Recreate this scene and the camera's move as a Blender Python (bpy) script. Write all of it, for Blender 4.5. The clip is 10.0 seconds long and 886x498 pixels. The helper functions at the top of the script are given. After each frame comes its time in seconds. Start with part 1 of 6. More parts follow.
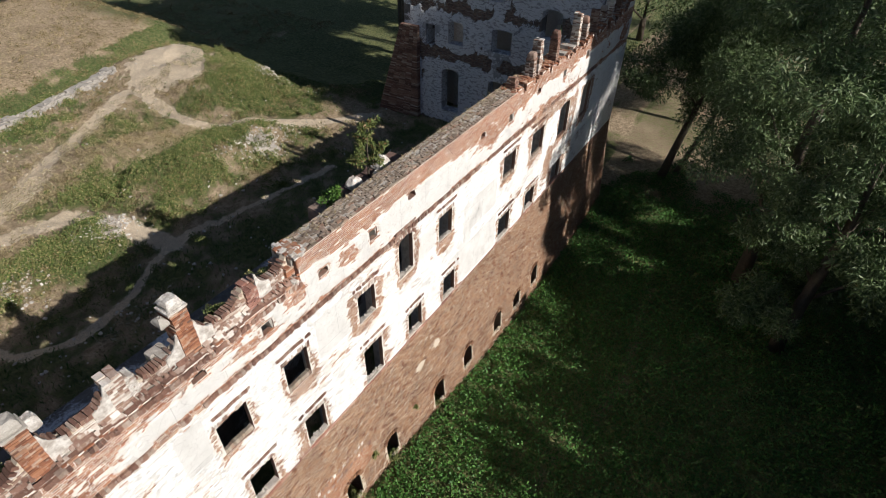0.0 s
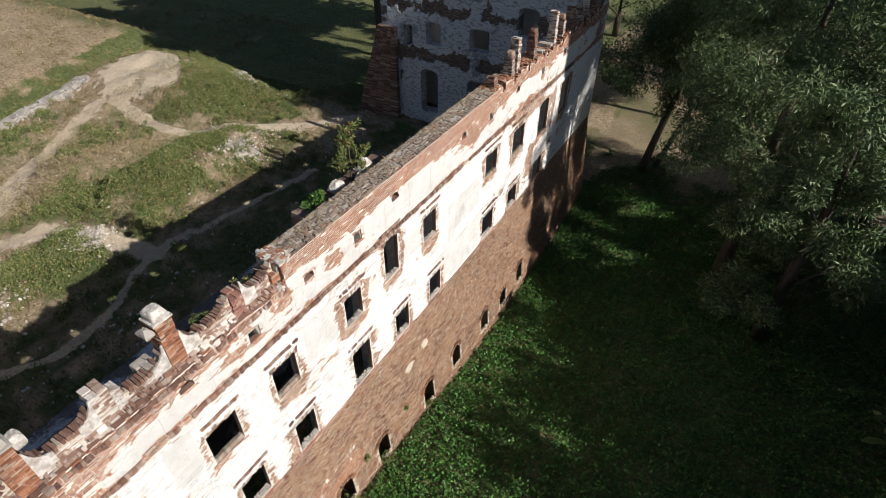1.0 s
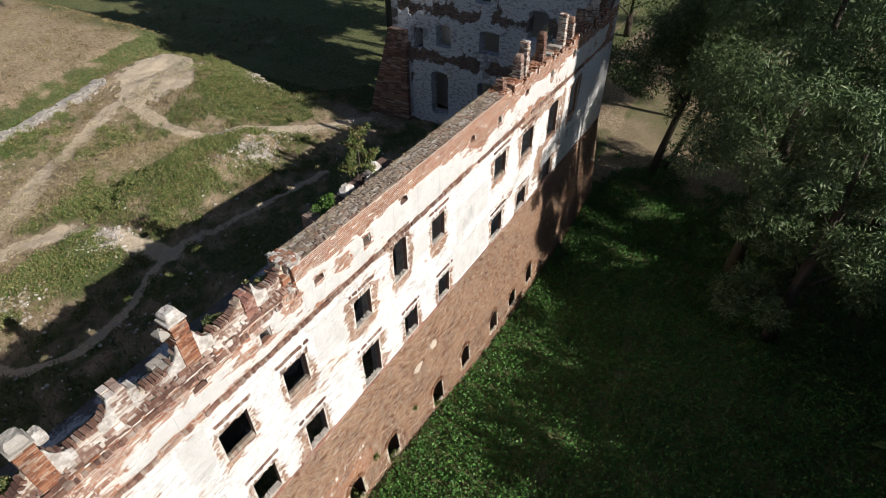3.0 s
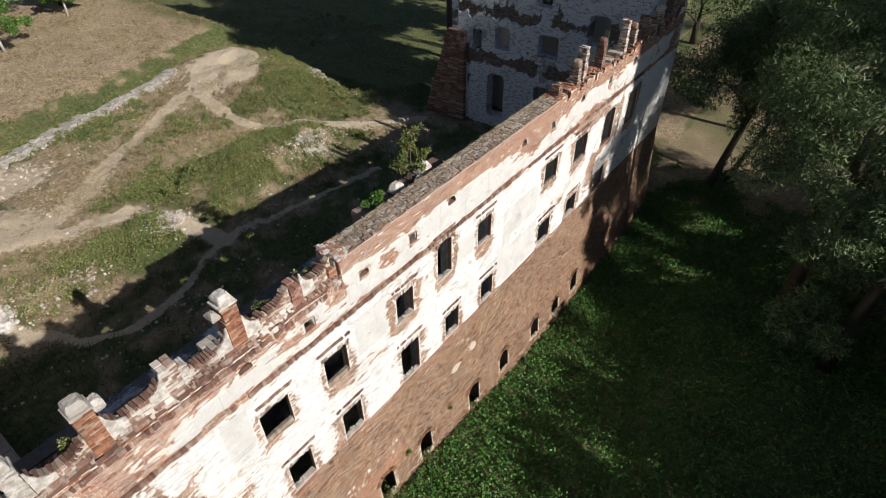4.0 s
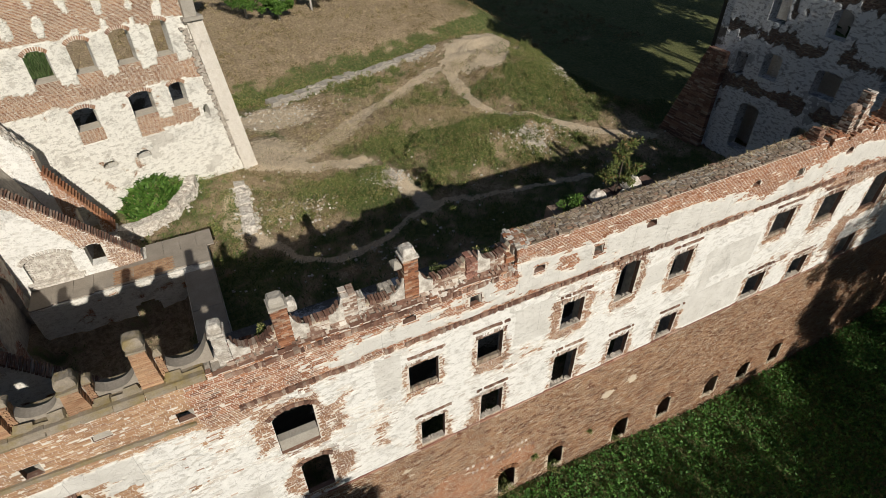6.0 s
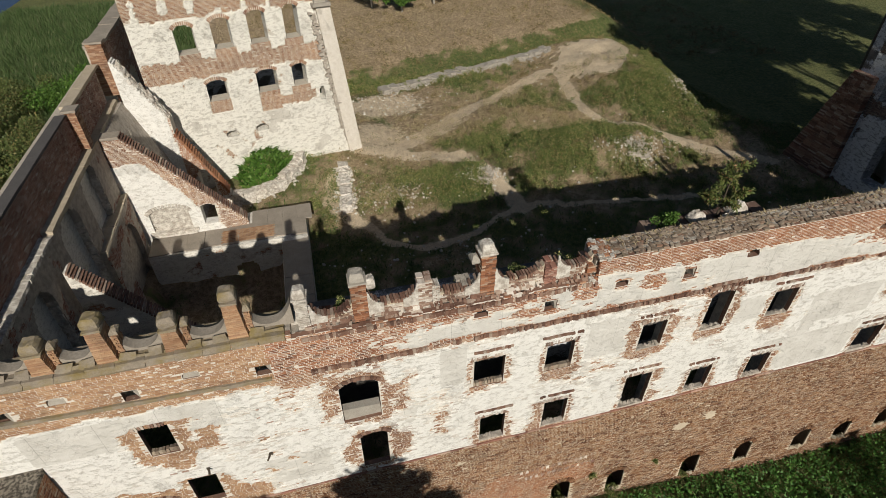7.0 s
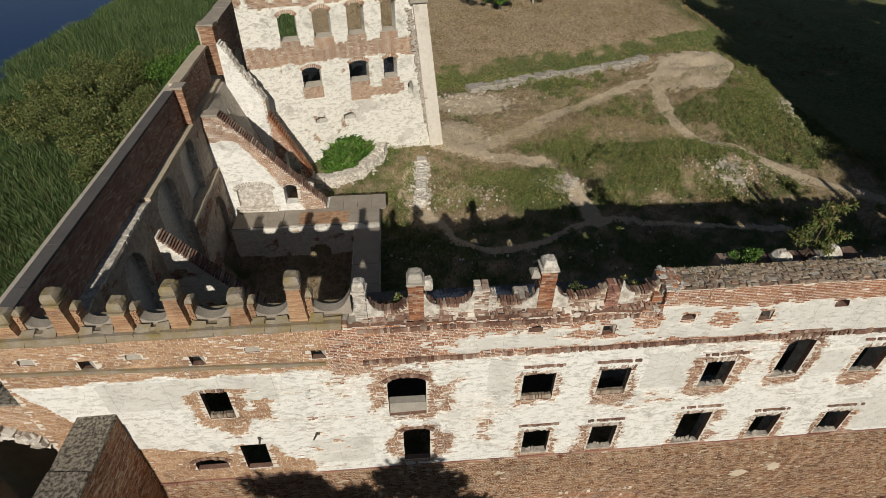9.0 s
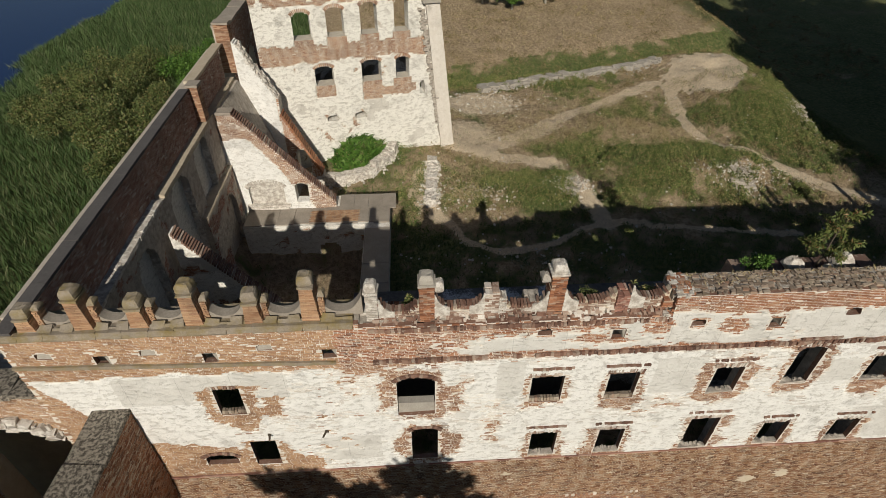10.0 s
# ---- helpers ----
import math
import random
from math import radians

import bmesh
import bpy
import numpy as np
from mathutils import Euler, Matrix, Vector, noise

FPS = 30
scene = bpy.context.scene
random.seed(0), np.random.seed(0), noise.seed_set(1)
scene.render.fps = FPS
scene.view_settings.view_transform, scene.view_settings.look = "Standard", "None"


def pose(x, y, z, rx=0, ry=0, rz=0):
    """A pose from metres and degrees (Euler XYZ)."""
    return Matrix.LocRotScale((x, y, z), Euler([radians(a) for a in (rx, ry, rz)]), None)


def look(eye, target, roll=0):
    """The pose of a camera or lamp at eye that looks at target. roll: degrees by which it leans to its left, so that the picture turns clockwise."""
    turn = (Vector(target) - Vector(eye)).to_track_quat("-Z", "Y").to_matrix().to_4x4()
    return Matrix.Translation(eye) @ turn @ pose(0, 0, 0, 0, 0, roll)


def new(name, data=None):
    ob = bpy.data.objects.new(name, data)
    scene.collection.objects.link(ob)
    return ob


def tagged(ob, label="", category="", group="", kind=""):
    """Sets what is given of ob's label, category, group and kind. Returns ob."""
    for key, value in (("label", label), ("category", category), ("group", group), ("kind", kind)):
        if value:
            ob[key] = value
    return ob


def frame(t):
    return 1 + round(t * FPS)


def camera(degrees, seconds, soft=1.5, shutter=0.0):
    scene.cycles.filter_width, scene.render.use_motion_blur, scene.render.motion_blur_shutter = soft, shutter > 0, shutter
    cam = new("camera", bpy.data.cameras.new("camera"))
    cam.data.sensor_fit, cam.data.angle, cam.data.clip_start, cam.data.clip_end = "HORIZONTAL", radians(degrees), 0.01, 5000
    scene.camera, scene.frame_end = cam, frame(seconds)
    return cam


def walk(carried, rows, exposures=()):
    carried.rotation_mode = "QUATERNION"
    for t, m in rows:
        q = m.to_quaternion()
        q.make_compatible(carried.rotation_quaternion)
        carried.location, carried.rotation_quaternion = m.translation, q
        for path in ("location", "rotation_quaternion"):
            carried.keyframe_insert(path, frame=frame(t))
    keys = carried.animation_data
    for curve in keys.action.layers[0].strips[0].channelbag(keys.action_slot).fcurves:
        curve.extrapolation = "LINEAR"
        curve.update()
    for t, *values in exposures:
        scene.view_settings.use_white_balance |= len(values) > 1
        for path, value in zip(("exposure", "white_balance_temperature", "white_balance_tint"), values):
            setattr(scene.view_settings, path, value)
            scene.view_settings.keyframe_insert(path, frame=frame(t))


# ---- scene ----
PATH = [
    (0.0, pose(-0.000, -9.422, 25.000, 51.19, -0.78, -57.73)),
    (0.5, pose(-0.017, -9.416, 25.025, 51.21, -0.51, -59.36)),
    (1.0, pose(-0.031, -9.427, 25.052, 51.18, -0.28, -60.19)),
    (1.5, pose(-0.052, -9.465, 25.111, 51.09, -0.13, -60.63)),
    (2.0, pose(-0.103, -9.528, 25.156, 51.12, 0.08, -60.92)),
    (3.5, pose(-0.087, -9.623, 25.350, 51.19, 0.50, -56.92)),
    (4.0, pose(-0.112, -9.667, 25.379, 51.24, 0.59, -53.13)),
    (4.5, pose(-0.115, -9.755, 25.409, 51.26, 0.55, -46.72)),
    (5.0, pose(-0.112, -9.864, 25.431, 51.30, 0.52, -40.39)),
    (5.5, pose(-0.097, -10.008, 25.409, 51.39, 0.41, -33.60)),
    (7.0, pose(0.101, -10.424, 25.438, 51.28, 0.16, -14.98)),
    (7.5, pose(0.252, -10.459, 25.475, 51.20, 0.02, -9.54)),
    (8.0, pose(0.360, -10.438, 25.534, 51.09, -0.05, -7.50)),
    (8.5, pose(0.422, -10.379, 25.624, 50.95, -0.16, -6.01)),
    (9.0, pose(0.380, -10.322, 25.703, 50.85, -0.37, -4.90)),
    (9.5, pose(0.310, -10.287, 25.782, 50.76, -0.47, -4.14)),
    (10.0, pose(0.279, -10.323, 25.847, 50.65, -0.52, -3.72)),
]
cam = camera(78.38, 10.0, soft=0.25)
walk(cam, PATH, exposures=[(0.0, 0.3, 6070, 13), (3.5, 0.26, 6080, 13), (4.5, 0.16, 6170, 11), (5.5, -0.05, 6450, 10), (7.0, -0.24, 6550, 9), (10.0, -0.29, 6600, 9)])

# ---- light: afternoon sun from behind the camera, clear sky ----
SUN_ELEV, SUN_AZ = radians(30.0), radians(2.0)
SUN_DIR = Vector((math.cos(SUN_ELEV) * math.sin(SUN_AZ), math.cos(SUN_ELEV) * math.cos(SUN_AZ), -math.sin(SUN_ELEV)))
world = bpy.data.worlds.new("sky")
scene.world = world
world.use_nodes = True
wn = world.node_tree
sky = wn.nodes.new("ShaderNodeTexSky")
sky.sky_type = "NISHITA"
sky.sun_disc = False
sky.sun_elevation = SUN_ELEV
sky.sun_rotation = radians(182.0)
sky.air_density, sky.dust_density = 1.0, 0.6
bgnode = wn.nodes["Background"]
bgnode.inputs["Strength"].default_value = 0.040
wn.links.new(sky.outputs[0], bgnode.inputs["Color"])
sun_lamp = bpy.data.lights.new("sun", "SUN")
sun_lamp.energy, sun_lamp.angle, sun_lamp.color = 4.75, radians(0.53), (1.0, 0.94, 0.84)
sun = new("sun", sun_lamp)
sun.matrix_world = look((0, -40, 40), Vector((0, -40, 40)) + SUN_DIR)

# ---- noise on arrays ----
RNG = np.random.default_rng(7)
TABLE = RNG.random(4096)


def vnoise(x, y, seed=0):
    x, y = np.asarray(x, float), np.asarray(y, float)
    xi, yi = np.floor(x).astype(int), np.floor(y).astype(int)
    fx, fy = x - xi, y - yi
    fx, fy = fx * fx * (3 - 2 * fx), fy * fy * (3 - 2 * fy)

    def h(a, b):
        return TABLE[(a * 127 + b * 311 + seed * 1013 + (a * b) % 89) % 4096]
    return (h(xi, yi) * (1 - fx) + h(xi + 1, yi) * fx) * (1 - fy) + (h(xi, yi + 1) * (1 - fx) + h(xi + 1, yi + 1) * fx) * fy


def fbm(x, y, seed=0, octaves=4):
    total, amp, norm = 0, 1.0, 0.0
    for k in range(octaves):
        total = total + amp * vnoise(np.asarray(x) * 2 ** k + 17.3 * k, np.asarray(y) * 2 ** k + 5.1 * k, seed + k)
        norm += amp
        amp *= 0.5
    return total / norm


def step01(x, a, b):
    t = np.clip((np.asarray(x, float) - a) / (b - a), 0, 1)
    return t * t * (3 - 2 * t)


def seg_dist(x, y, pts):
    best = np.full(np.shape(x), 1e9)
    for (ax, ay), (bx, by) in zip(pts[:-1], pts[1:]):
        dx, dy = bx - ax, by - ay
        t = np.clip(((x - ax) * dx + (y - ay) * dy) / (dx * dx + dy * dy), 0, 1)
        best = np.minimum(best, np.hypot(x - ax - t * dx, y - ay - t * dy))
    return best


# ---- materials ----
def base_mat(name, rough=0.9):
    m = bpy.data.materials.new(name)
    m.use_nodes = True
    p = m.node_tree.nodes["Principled BSDF"]
    p.inputs["Roughness"].default_value = rough
    p.inputs["Specular IOR Level"].default_value = 0.25
    return m, m.node_tree, p


def noise_node(nt, scale, detail=4, rough=0.6, vec=None, dims="3D"):
    n = nt.nodes.new("ShaderNodeTexNoise")
    n.inputs["Scale"].default_value, n.inputs["Detail"].default_value, n.inputs["Roughness"].default_value = scale, detail, rough
    if vec is None:
        vec = nt.nodes.new("ShaderNodeTexCoord").outputs["Object"]
    nt.links.new(vec, n.inputs["Vector"])
    return n.outputs["Fac"]


def ramp(nt, fac, stops):
    r = nt.nodes.new("ShaderNodeValToRGB")
    while len(r.color_ramp.elements) < len(stops):
        r.color_ramp.elements.new(0.5)
    for e, (pos, col) in zip(r.color_ramp.elements, stops):
        e.position, e.color = pos, (*col, 1) if len(col) == 3 else col
    nt.links.new(fac, r.inputs["Fac"])
    return r.outputs["Color"]


def mix(nt, fac, a, b, mode="MIX"):
    n = nt.nodes.new("ShaderNodeMix")
    n.data_type, n.blend_type = "RGBA", mode
    for sock, v in ((n.inputs["Factor"], fac), (n.inputs["A"], a), (n.inputs["B"], b)):
        if isinstance(v, (int, float)):
            sock.default_value = v
        elif isinstance(v, tuple):
            sock.default_value = (*v, 1)
        else:
            nt.links.new(v, sock)
    return n.outputs["Result"]


def calc(nt, op, a, b=None, clamp=False):
    n = nt.nodes.new("ShaderNodeMath")
    n.operation, n.use_clamp = op, clamp
    for k, v in ((0, a), (1, b)):
        if v is None:
            continue
        if isinstance(v, (int, float)):
            n.inputs[k].default_value = v
        else:
            nt.links.new(v, n.inputs[k])
    return n.outputs[0]


def bump(nt, p, height, strength, dist):
    b = nt.nodes.new("ShaderNodeBump")
    b.inputs["Strength"].default_value, b.inputs["Distance"].default_value = strength, dist
    nt.links.new(height, b.inputs["Height"])
    nt.links.new(b.outputs[0], p.inputs["Normal"])


def attr(nt, name):
    a = nt.nodes.new("ShaderNodeAttribute")
    a.attribute_name = name
    return a.outputs["Fac"]


def piece_random(nt):
    """A number of its own for each piece, whether it is an object or an island of a mesh."""
    g, o = nt.nodes.new("ShaderNodeNewGeometry"), nt.nodes.new("ShaderNodeObjectInfo")
    return calc(nt, "FRACT", calc(nt, "ADD", g.outputs["Random Per Island"], o.outputs["Random"]))


def brick_mat(name, stops, lime=0.25, lichen=0.0):
    m, nt, p = base_mat(name, 0.92)
    vec = nt.nodes.new("ShaderNodeNewGeometry").outputs["Position"]
    col = ramp(nt, piece_random(nt), stops)
    big = noise_node(nt, 0.5, 4, 0.6, vec)
    col = mix(nt, 0.8, col, ramp(nt, big, [(0.32, (0.62, 0.56, 0.54)), (0.5, (0.95, 0.92, 0.9)), (0.68, (1.15, 1.12, 1.08))]), "MULTIPLY")
    grain = noise_node(nt, 38, 5, 0.7, vec)
    col = mix(nt, 0.45, col, ramp(nt, grain, [(0.3, (0.25, 0.25, 0.25)), (0.7, (1, 1, 1))]), "MULTIPLY")
    soot = noise_node(nt, 1.3, 5, 0.65, vec)
    col = mix(nt, ramp(nt, soot, [(0.52, (0, 0, 0)), (0.75, (0.55, 0.55, 0.55))]), col, (0.10, 0.075, 0.06))
    limes = noise_node(nt, 9, 5, 0.7, vec)
    col = mix(nt, ramp(nt, limes, [(0.6 - 0.1 * lime, (0, 0, 0)), (0.78, (lime * 2, lime * 2, lime * 2))]), col, (0.62, 0.57, 0.49))
    if lichen:
        li = noise_node(nt, 2.2, 5, 0.7, vec)
        col = mix(nt, ramp(nt, li, [(0.45, (0, 0, 0)), (0.7, (lichen, lichen, lichen))]), col, (0.20, 0.17, 0.06))
    nt.links.new(col, p.inputs["Base Color"])
    bump(nt, p, grain, 0.5, 0.02)
    return m


M_BRICK = brick_mat("old_brick", [(0.0, (0.20, 0.095, 0.06)), (0.2, (0.36, 0.155, 0.085)), (0.5, (0.46, 0.215, 0.118)), (0.75, (0.53, 0.285, 0.17)), (0.92, (0.58, 0.42, 0.31)), (1.0, (0.20, 0.12, 0.09))], 0.35)
M_WASHED = brick_mat("whitewashed_brick", [(0.0, (0.66, 0.60, 0.53)), (0.12, (0.84, 0.81, 0.75)), (0.9, (0.92, 0.90, 0.85)), (0.96, (0.66, 0.53, 0.44)), (1.0, (0.5, 0.32, 0.23))], 0.3)
M_BRICK_NEW = brick_mat("repaired_brick", [(0.0, (0.40, 0.23, 0.135)), (0.4, (0.52, 0.325, 0.195)), (0.7, (0.58, 0.39, 0.24)), (1.0, (0.42, 0.25, 0.16))], 0.2)
M_BRICK_TAN = brick_mat("lime_stained_brick", [(0.0, (0.27, 0.14, 0.09)), (0.3, (0.38, 0.21, 0.13)), (0.6, (0.46, 0.28, 0.175)), (0.85, (0.55, 0.38, 0.26)), (1.0, (0.30, 0.17, 0.11))], 0.3)
M_BRICK_DARK = brick_mat("weathered_brick", [(0.0, (0.24, 0.12, 0.095)), (0.4, (0.40, 0.20, 0.15)), (0.75, (0.50, 0.30, 0.23)), (1.0, (0.58, 0.46, 0.38))], 0.35)
M_BRICK_PLINTH = brick_mat("plinth_brick", [(0.0, (0.14, 0.066, 0.04)), (0.3, (0.25, 0.122, 0.066)), (0.65, (0.33, 0.18, 0.098)), (0.9, (0.41, 0.26, 0.155)), (1.0, (0.20, 0.125, 0.085))], 0.12)
# Dark brick for places in shade, with the shade put into the colour.
M_BRICK_SHADE = brick_mat("shaded_brick", [(0.0, (0.11, 0.07, 0.058)), (0.4, (0.19, 0.12, 0.095)), (0.75, (0.27, 0.18, 0.14)), (1.0, (0.40, 0.33, 0.27))], 0.35)
# Stained trim brick; also darkens the window reveals and the east buttress for shade.
M_BRICK_STAIN_SHADE = brick_mat("stained_shaded_brick", [(0.0, (0.15, 0.085, 0.065)), (0.4, (0.26, 0.145, 0.105)), (0.75, (0.34, 0.22, 0.165)), (1.0, (0.48, 0.40, 0.33))], 0.35)
M_BRICK_LIMED = brick_mat("limed_brick", [(0.0, (0.22, 0.13, 0.10)), (0.35, (0.40, 0.27, 0.20)), (0.6, (0.66, 0.58, 0.50)), (1.0, (0.84, 0.80, 0.73))], 0.6)
M_BRICK_ORANGE = brick_mat("orange_brick", [(0.0, (0.30, 0.13, 0.07)), (0.4, (0.42, 0.19, 0.10)), (0.75, (0.47, 0.25, 0.14)), (1.0, (0.36, 0.18, 0.11))], 0.2)
M_BRICK_TOP = brick_mat("lichened_brick", [(0.0, (0.22, 0.17, 0.13)), (0.4, (0.36, 0.29, 0.225)), (0.75, (0.46, 0.39, 0.31)), (1.0, (0.38, 0.24, 0.17))], 0.4, 0.15)


def stone_mat(name, lo, hi, scale=3.0, moss=0.0, relief=0.6, sharp=0.2):
    m, nt, p = base_mat(name, 0.93)
    vec = nt.nodes.new("ShaderNodeNewGeometry").outputs["Position"]
    a, b = noise_node(nt, scale, 6, 0.68, vec), noise_node(nt, scale * 14, 4, 0.7, vec)
    col = mix(nt, 0.5 if sharp > 0.1 else 0.3, ramp(nt, a, [(0.5 - sharp, lo), (0.5 + sharp, hi)]), ramp(nt, b, [(0.3, lo), (0.7, hi)]))
    if moss:
        c = noise_node(nt, 1.7, 5, 0.7, vec)
        col = mix(nt, ramp(nt, c, [(0.42, (0, 0, 0)), (0.66, (moss, moss, moss))]), col, (0.23, 0.17, 0.05))
    nt.links.new(col, p.inputs["Base Color"])
    bump(nt, p, b, relief, 0.03)
    return m


M_STONE = stone_mat("grey_stone", (0.25, 0.225, 0.19), (0.50, 0.46, 0.40), 2.5, 0.0)
M_STONE_MOSSY = stone_mat("mossy_stone", (0.17, 0.14, 0.105), (0.40, 0.345, 0.275), 2.5, 0.8)
M_WHITE = stone_mat("whitewashed_rubble", (0.40, 0.34, 0.28), (0.86, 0.82, 0.75), 5.0, 0.0, 1.0, 0.1)
M_COPING = stone_mat("concrete_coping", (0.22, 0.19, 0.155), (0.42, 0.37, 0.31), 1.2)
M_PITTED = stone_mat("pitted_mortar", (0.03, 0.025, 0.02), (0.42, 0.37, 0.30), 11.0, 0.0, 1.0, 0.07)
M_COPING_DARK = stone_mat("dark_coping", (0.07, 0.065, 0.065), (0.13, 0.12, 0.115), 1.0)
M_RUBBLE = stone_mat("rubble_core", (0.26, 0.22, 0.18), (0.66, 0.60, 0.52), 4.0, 0.0, 1.0, 0.13)
M_COPING_TAN = stone_mat("tan_coping", (0.34, 0.28, 0.20), (0.60, 0.52, 0.40), 2.0)
M_MORTAR = stone_mat("lime_mortar", (0.40, 0.33, 0.24), (0.64, 0.55, 0.43), 1.5)


def plaster_mat(name, white, grey, joint, joint2):
    """Old limewash where the layer stands, mortar joints where it has fallen."""
    m, nt, p = base_mat(name, 0.93)
    vec = nt.nodes.new("ShaderNodeNewGeometry").outputs["Position"]
    layer = attr(nt, "plaster")
    big, mid, fine = noise_node(nt, 0.45, 5, 0.6, vec), noise_node(nt, 4, 6, 0.7, vec), noise_node(nt, 45, 4, 0.7, vec)
    flat_vec = nt.nodes.new("ShaderNodeVectorMath")
    flat_vec.operation = "MULTIPLY"
    flat_vec.inputs[1].default_value = (1.0, 1.0, 2.3)
    nt.links.new(vec, flat_vec.inputs[0])
    flake = noise_node(nt, 3.2, 7, 0.68, flat_vec.outputs[0])
    coat = ramp(nt, mid, [(0.3, tuple(0.92 * c for c in white)), (0.6, white)])
    coat = mix(nt, ramp(nt, flake, [(0.43, (0.8, 0.8, 0.8)), (0.45, (0, 0, 0))]), coat, grey)
    coat = mix(nt, ramp(nt, flake, [(0.436, (0, 0, 0)), (0.446, (0.6, 0.6, 0.6)), (0.460, (0, 0, 0))]), coat, tuple(0.52 * c for c in grey))
    dash = noise_node(nt, 11, 4, 0.7, flat_vec.outputs[0])
    coat = mix(nt, ramp(nt, dash, [(0.32, (0.9, 0.9, 0.9)), (0.365, (0, 0, 0))]), coat, tuple(0.4 * c for c in grey))
    smooth_coat = mix(nt, 0.45, tuple(0.9 * c for c in grey), ramp(nt, noise_node(nt, 1.4, 5, 0.6, vec), [(0.35, tuple(0.88 * c for c in grey)), (0.65, white)]))
    slab = nt.nodes.new("ShaderNodeTexBrick")
    slab.offset = 0.37
    slab.inputs["Scale"].default_value, slab.inputs["Brick Width"].default_value, slab.inputs["Row Height"].default_value, slab.inputs["Mortar Size"].default_value = 1.0, 1.55, 1.9, 0.007
    render_faces = calc(nt, "MAXIMUM", attr(nt, "smooth"), ramp(nt, big, [(0.36, (0.95, 0.95, 0.95)), (0.375, (0, 0, 0))]))
    smooth_coat = mix(nt, calc(nt, "MULTIPLY", slab.outputs["Fac"], 0.55), smooth_coat, tuple(0.45 * c for c in grey))
    coat = mix(nt, ramp(nt, calc(nt, "ADD", render_faces, calc(nt, "MULTIPLY", calc(nt, "SUBTRACT", mid, 0.5), 0.7)), [(0.47, (0, 0, 0)), (0.53, (1, 1, 1))]), coat, smooth_coat)
    crack = nt.nodes.new("ShaderNodeTexVoronoi")
    crack.feature = "DISTANCE_TO_EDGE"
    crack.inputs["Scale"].default_value = 1.6
    warp = nt.nodes.new("ShaderNodeTexNoise")
    warp.inputs["Scale"].default_value = 2.0
    nt.links.new(vec, warp.inputs["Vector"])
    shifted = nt.nodes.new("ShaderNodeVectorMath")
    shifted.operation = "ADD"
    nt.links.new(vec, shifted.inputs[0])
    nt.links.new(warp.outputs["Color"], shifted.inputs[1])
    nt.links.new(shifted.outputs[0], crack.inputs["Vector"])
    coat = mix(nt, ramp(nt, crack.outputs["Distance"], [(0.0, (0.5, 0.5, 0.5)), (0.012, (0, 0, 0))]), coat, (0.30, 0.26, 0.22))
    spots = noise_node(nt, 11, 5, 0.75, vec)
    coat = mix(nt, ramp(nt, spots, [(0.66, (0, 0, 0)), (0.74, (0.7, 0.7, 0.7))]), coat, (0.34, 0.25, 0.19))
    bare = mix(nt, 0.5, ramp(nt, mid, [(0.35, joint), (0.65, joint2)]), ramp(nt, fine, [(0.3, joint), (0.7, joint2)]))
    edge = calc(nt, "ADD", layer, calc(nt, "MULTIPLY", calc(nt, "SUBTRACT", spots, 0.5), 0.9))
    k = nt.nodes.new("ShaderNodeMapRange")
    k.inputs["From Min"].default_value, k.inputs["From Max"].default_value = 0.42, 0.55
    nt.links.new(edge, k.inputs["Value"])
    col = mix(nt, k.outputs[0], bare, coat)
    col = mix(nt, 0.25, col, ramp(nt, fine, [(0.3, (0.35, 0.35, 0.35)), (0.7, (1, 1, 1))]), "MULTIPLY")
    wall = nt.nodes.new("ShaderNodeTexBrick")
    wall.inputs["Scale"].default_value, wall.inputs["Brick Width"].default_value, wall.inputs["Row Height"].default_value, wall.inputs["Mortar Size"].default_value = 1.0, 0.225, 0.064, 0.009
    wall.inputs["Mortar Smooth"].default_value = 0.6
    turn = nt.nodes.new("ShaderNodeSeparateXYZ")
    flat = nt.nodes.new("ShaderNodeCombineXYZ")
    nt.links.new(nt.nodes.new("ShaderNodeTexCoord").outputs["Object"], turn.inputs[0])
    nt.links.new(turn.outputs["X"], flat.inputs["X"])
    nt.links.new(turn.outputs["Z"], flat.inputs["Y"])
    nt.links.new(flat.outputs[0], wall.inputs["Vector"])
    nt.links.new(flat.outputs[0], slab.inputs["Vector"])
    thin = ramp(nt, noise_node(nt, 0.8, 4, 0.6, vec), [(0.56, (0, 0, 0)), (0.66, (1, 1, 1))])
    seams = calc(nt, "MULTIPLY", wall.outputs["Fac"], thin)
    worn = calc(nt, "MULTIPLY", seams, ramp(nt, noise_node(nt, 7, 4, 0.7, vec), [(0.45, (0, 0, 0)), (0.6, (0.45, 0.45, 0.45))]))
    worn = calc(nt, "MULTIPLY", worn, calc(nt, "SUBTRACT", 1.0, attr(nt, "smooth"), True))
    col = mix(nt, calc(nt, "MULTIPLY", worn, k.outputs[0]), col, tuple(0.6 * c for c in joint))
    pits = ramp(nt, noise_node(nt, 24, 3, 0.6, vec), [(0.67, (0, 0, 0)), (0.72, (0.75, 0.75, 0.75))])
    col = mix(nt, pits, col, tuple(0.5 * c for c in joint))
    nt.links.new(col, p.inputs["Base Color"])
    rough_coat = calc(nt, "ADD", calc(nt, "MULTIPLY", ramp(nt, flake, [(0.40, (0, 0, 0)), (0.44, (1, 1, 1))]), 0.5), calc(nt, "ADD", mid, fine))
    bump(nt, p, calc(nt, "SUBTRACT", rough_coat, calc(nt, "MULTIPLY", seams, 1.3)), 0.75, 0.035)
    return m


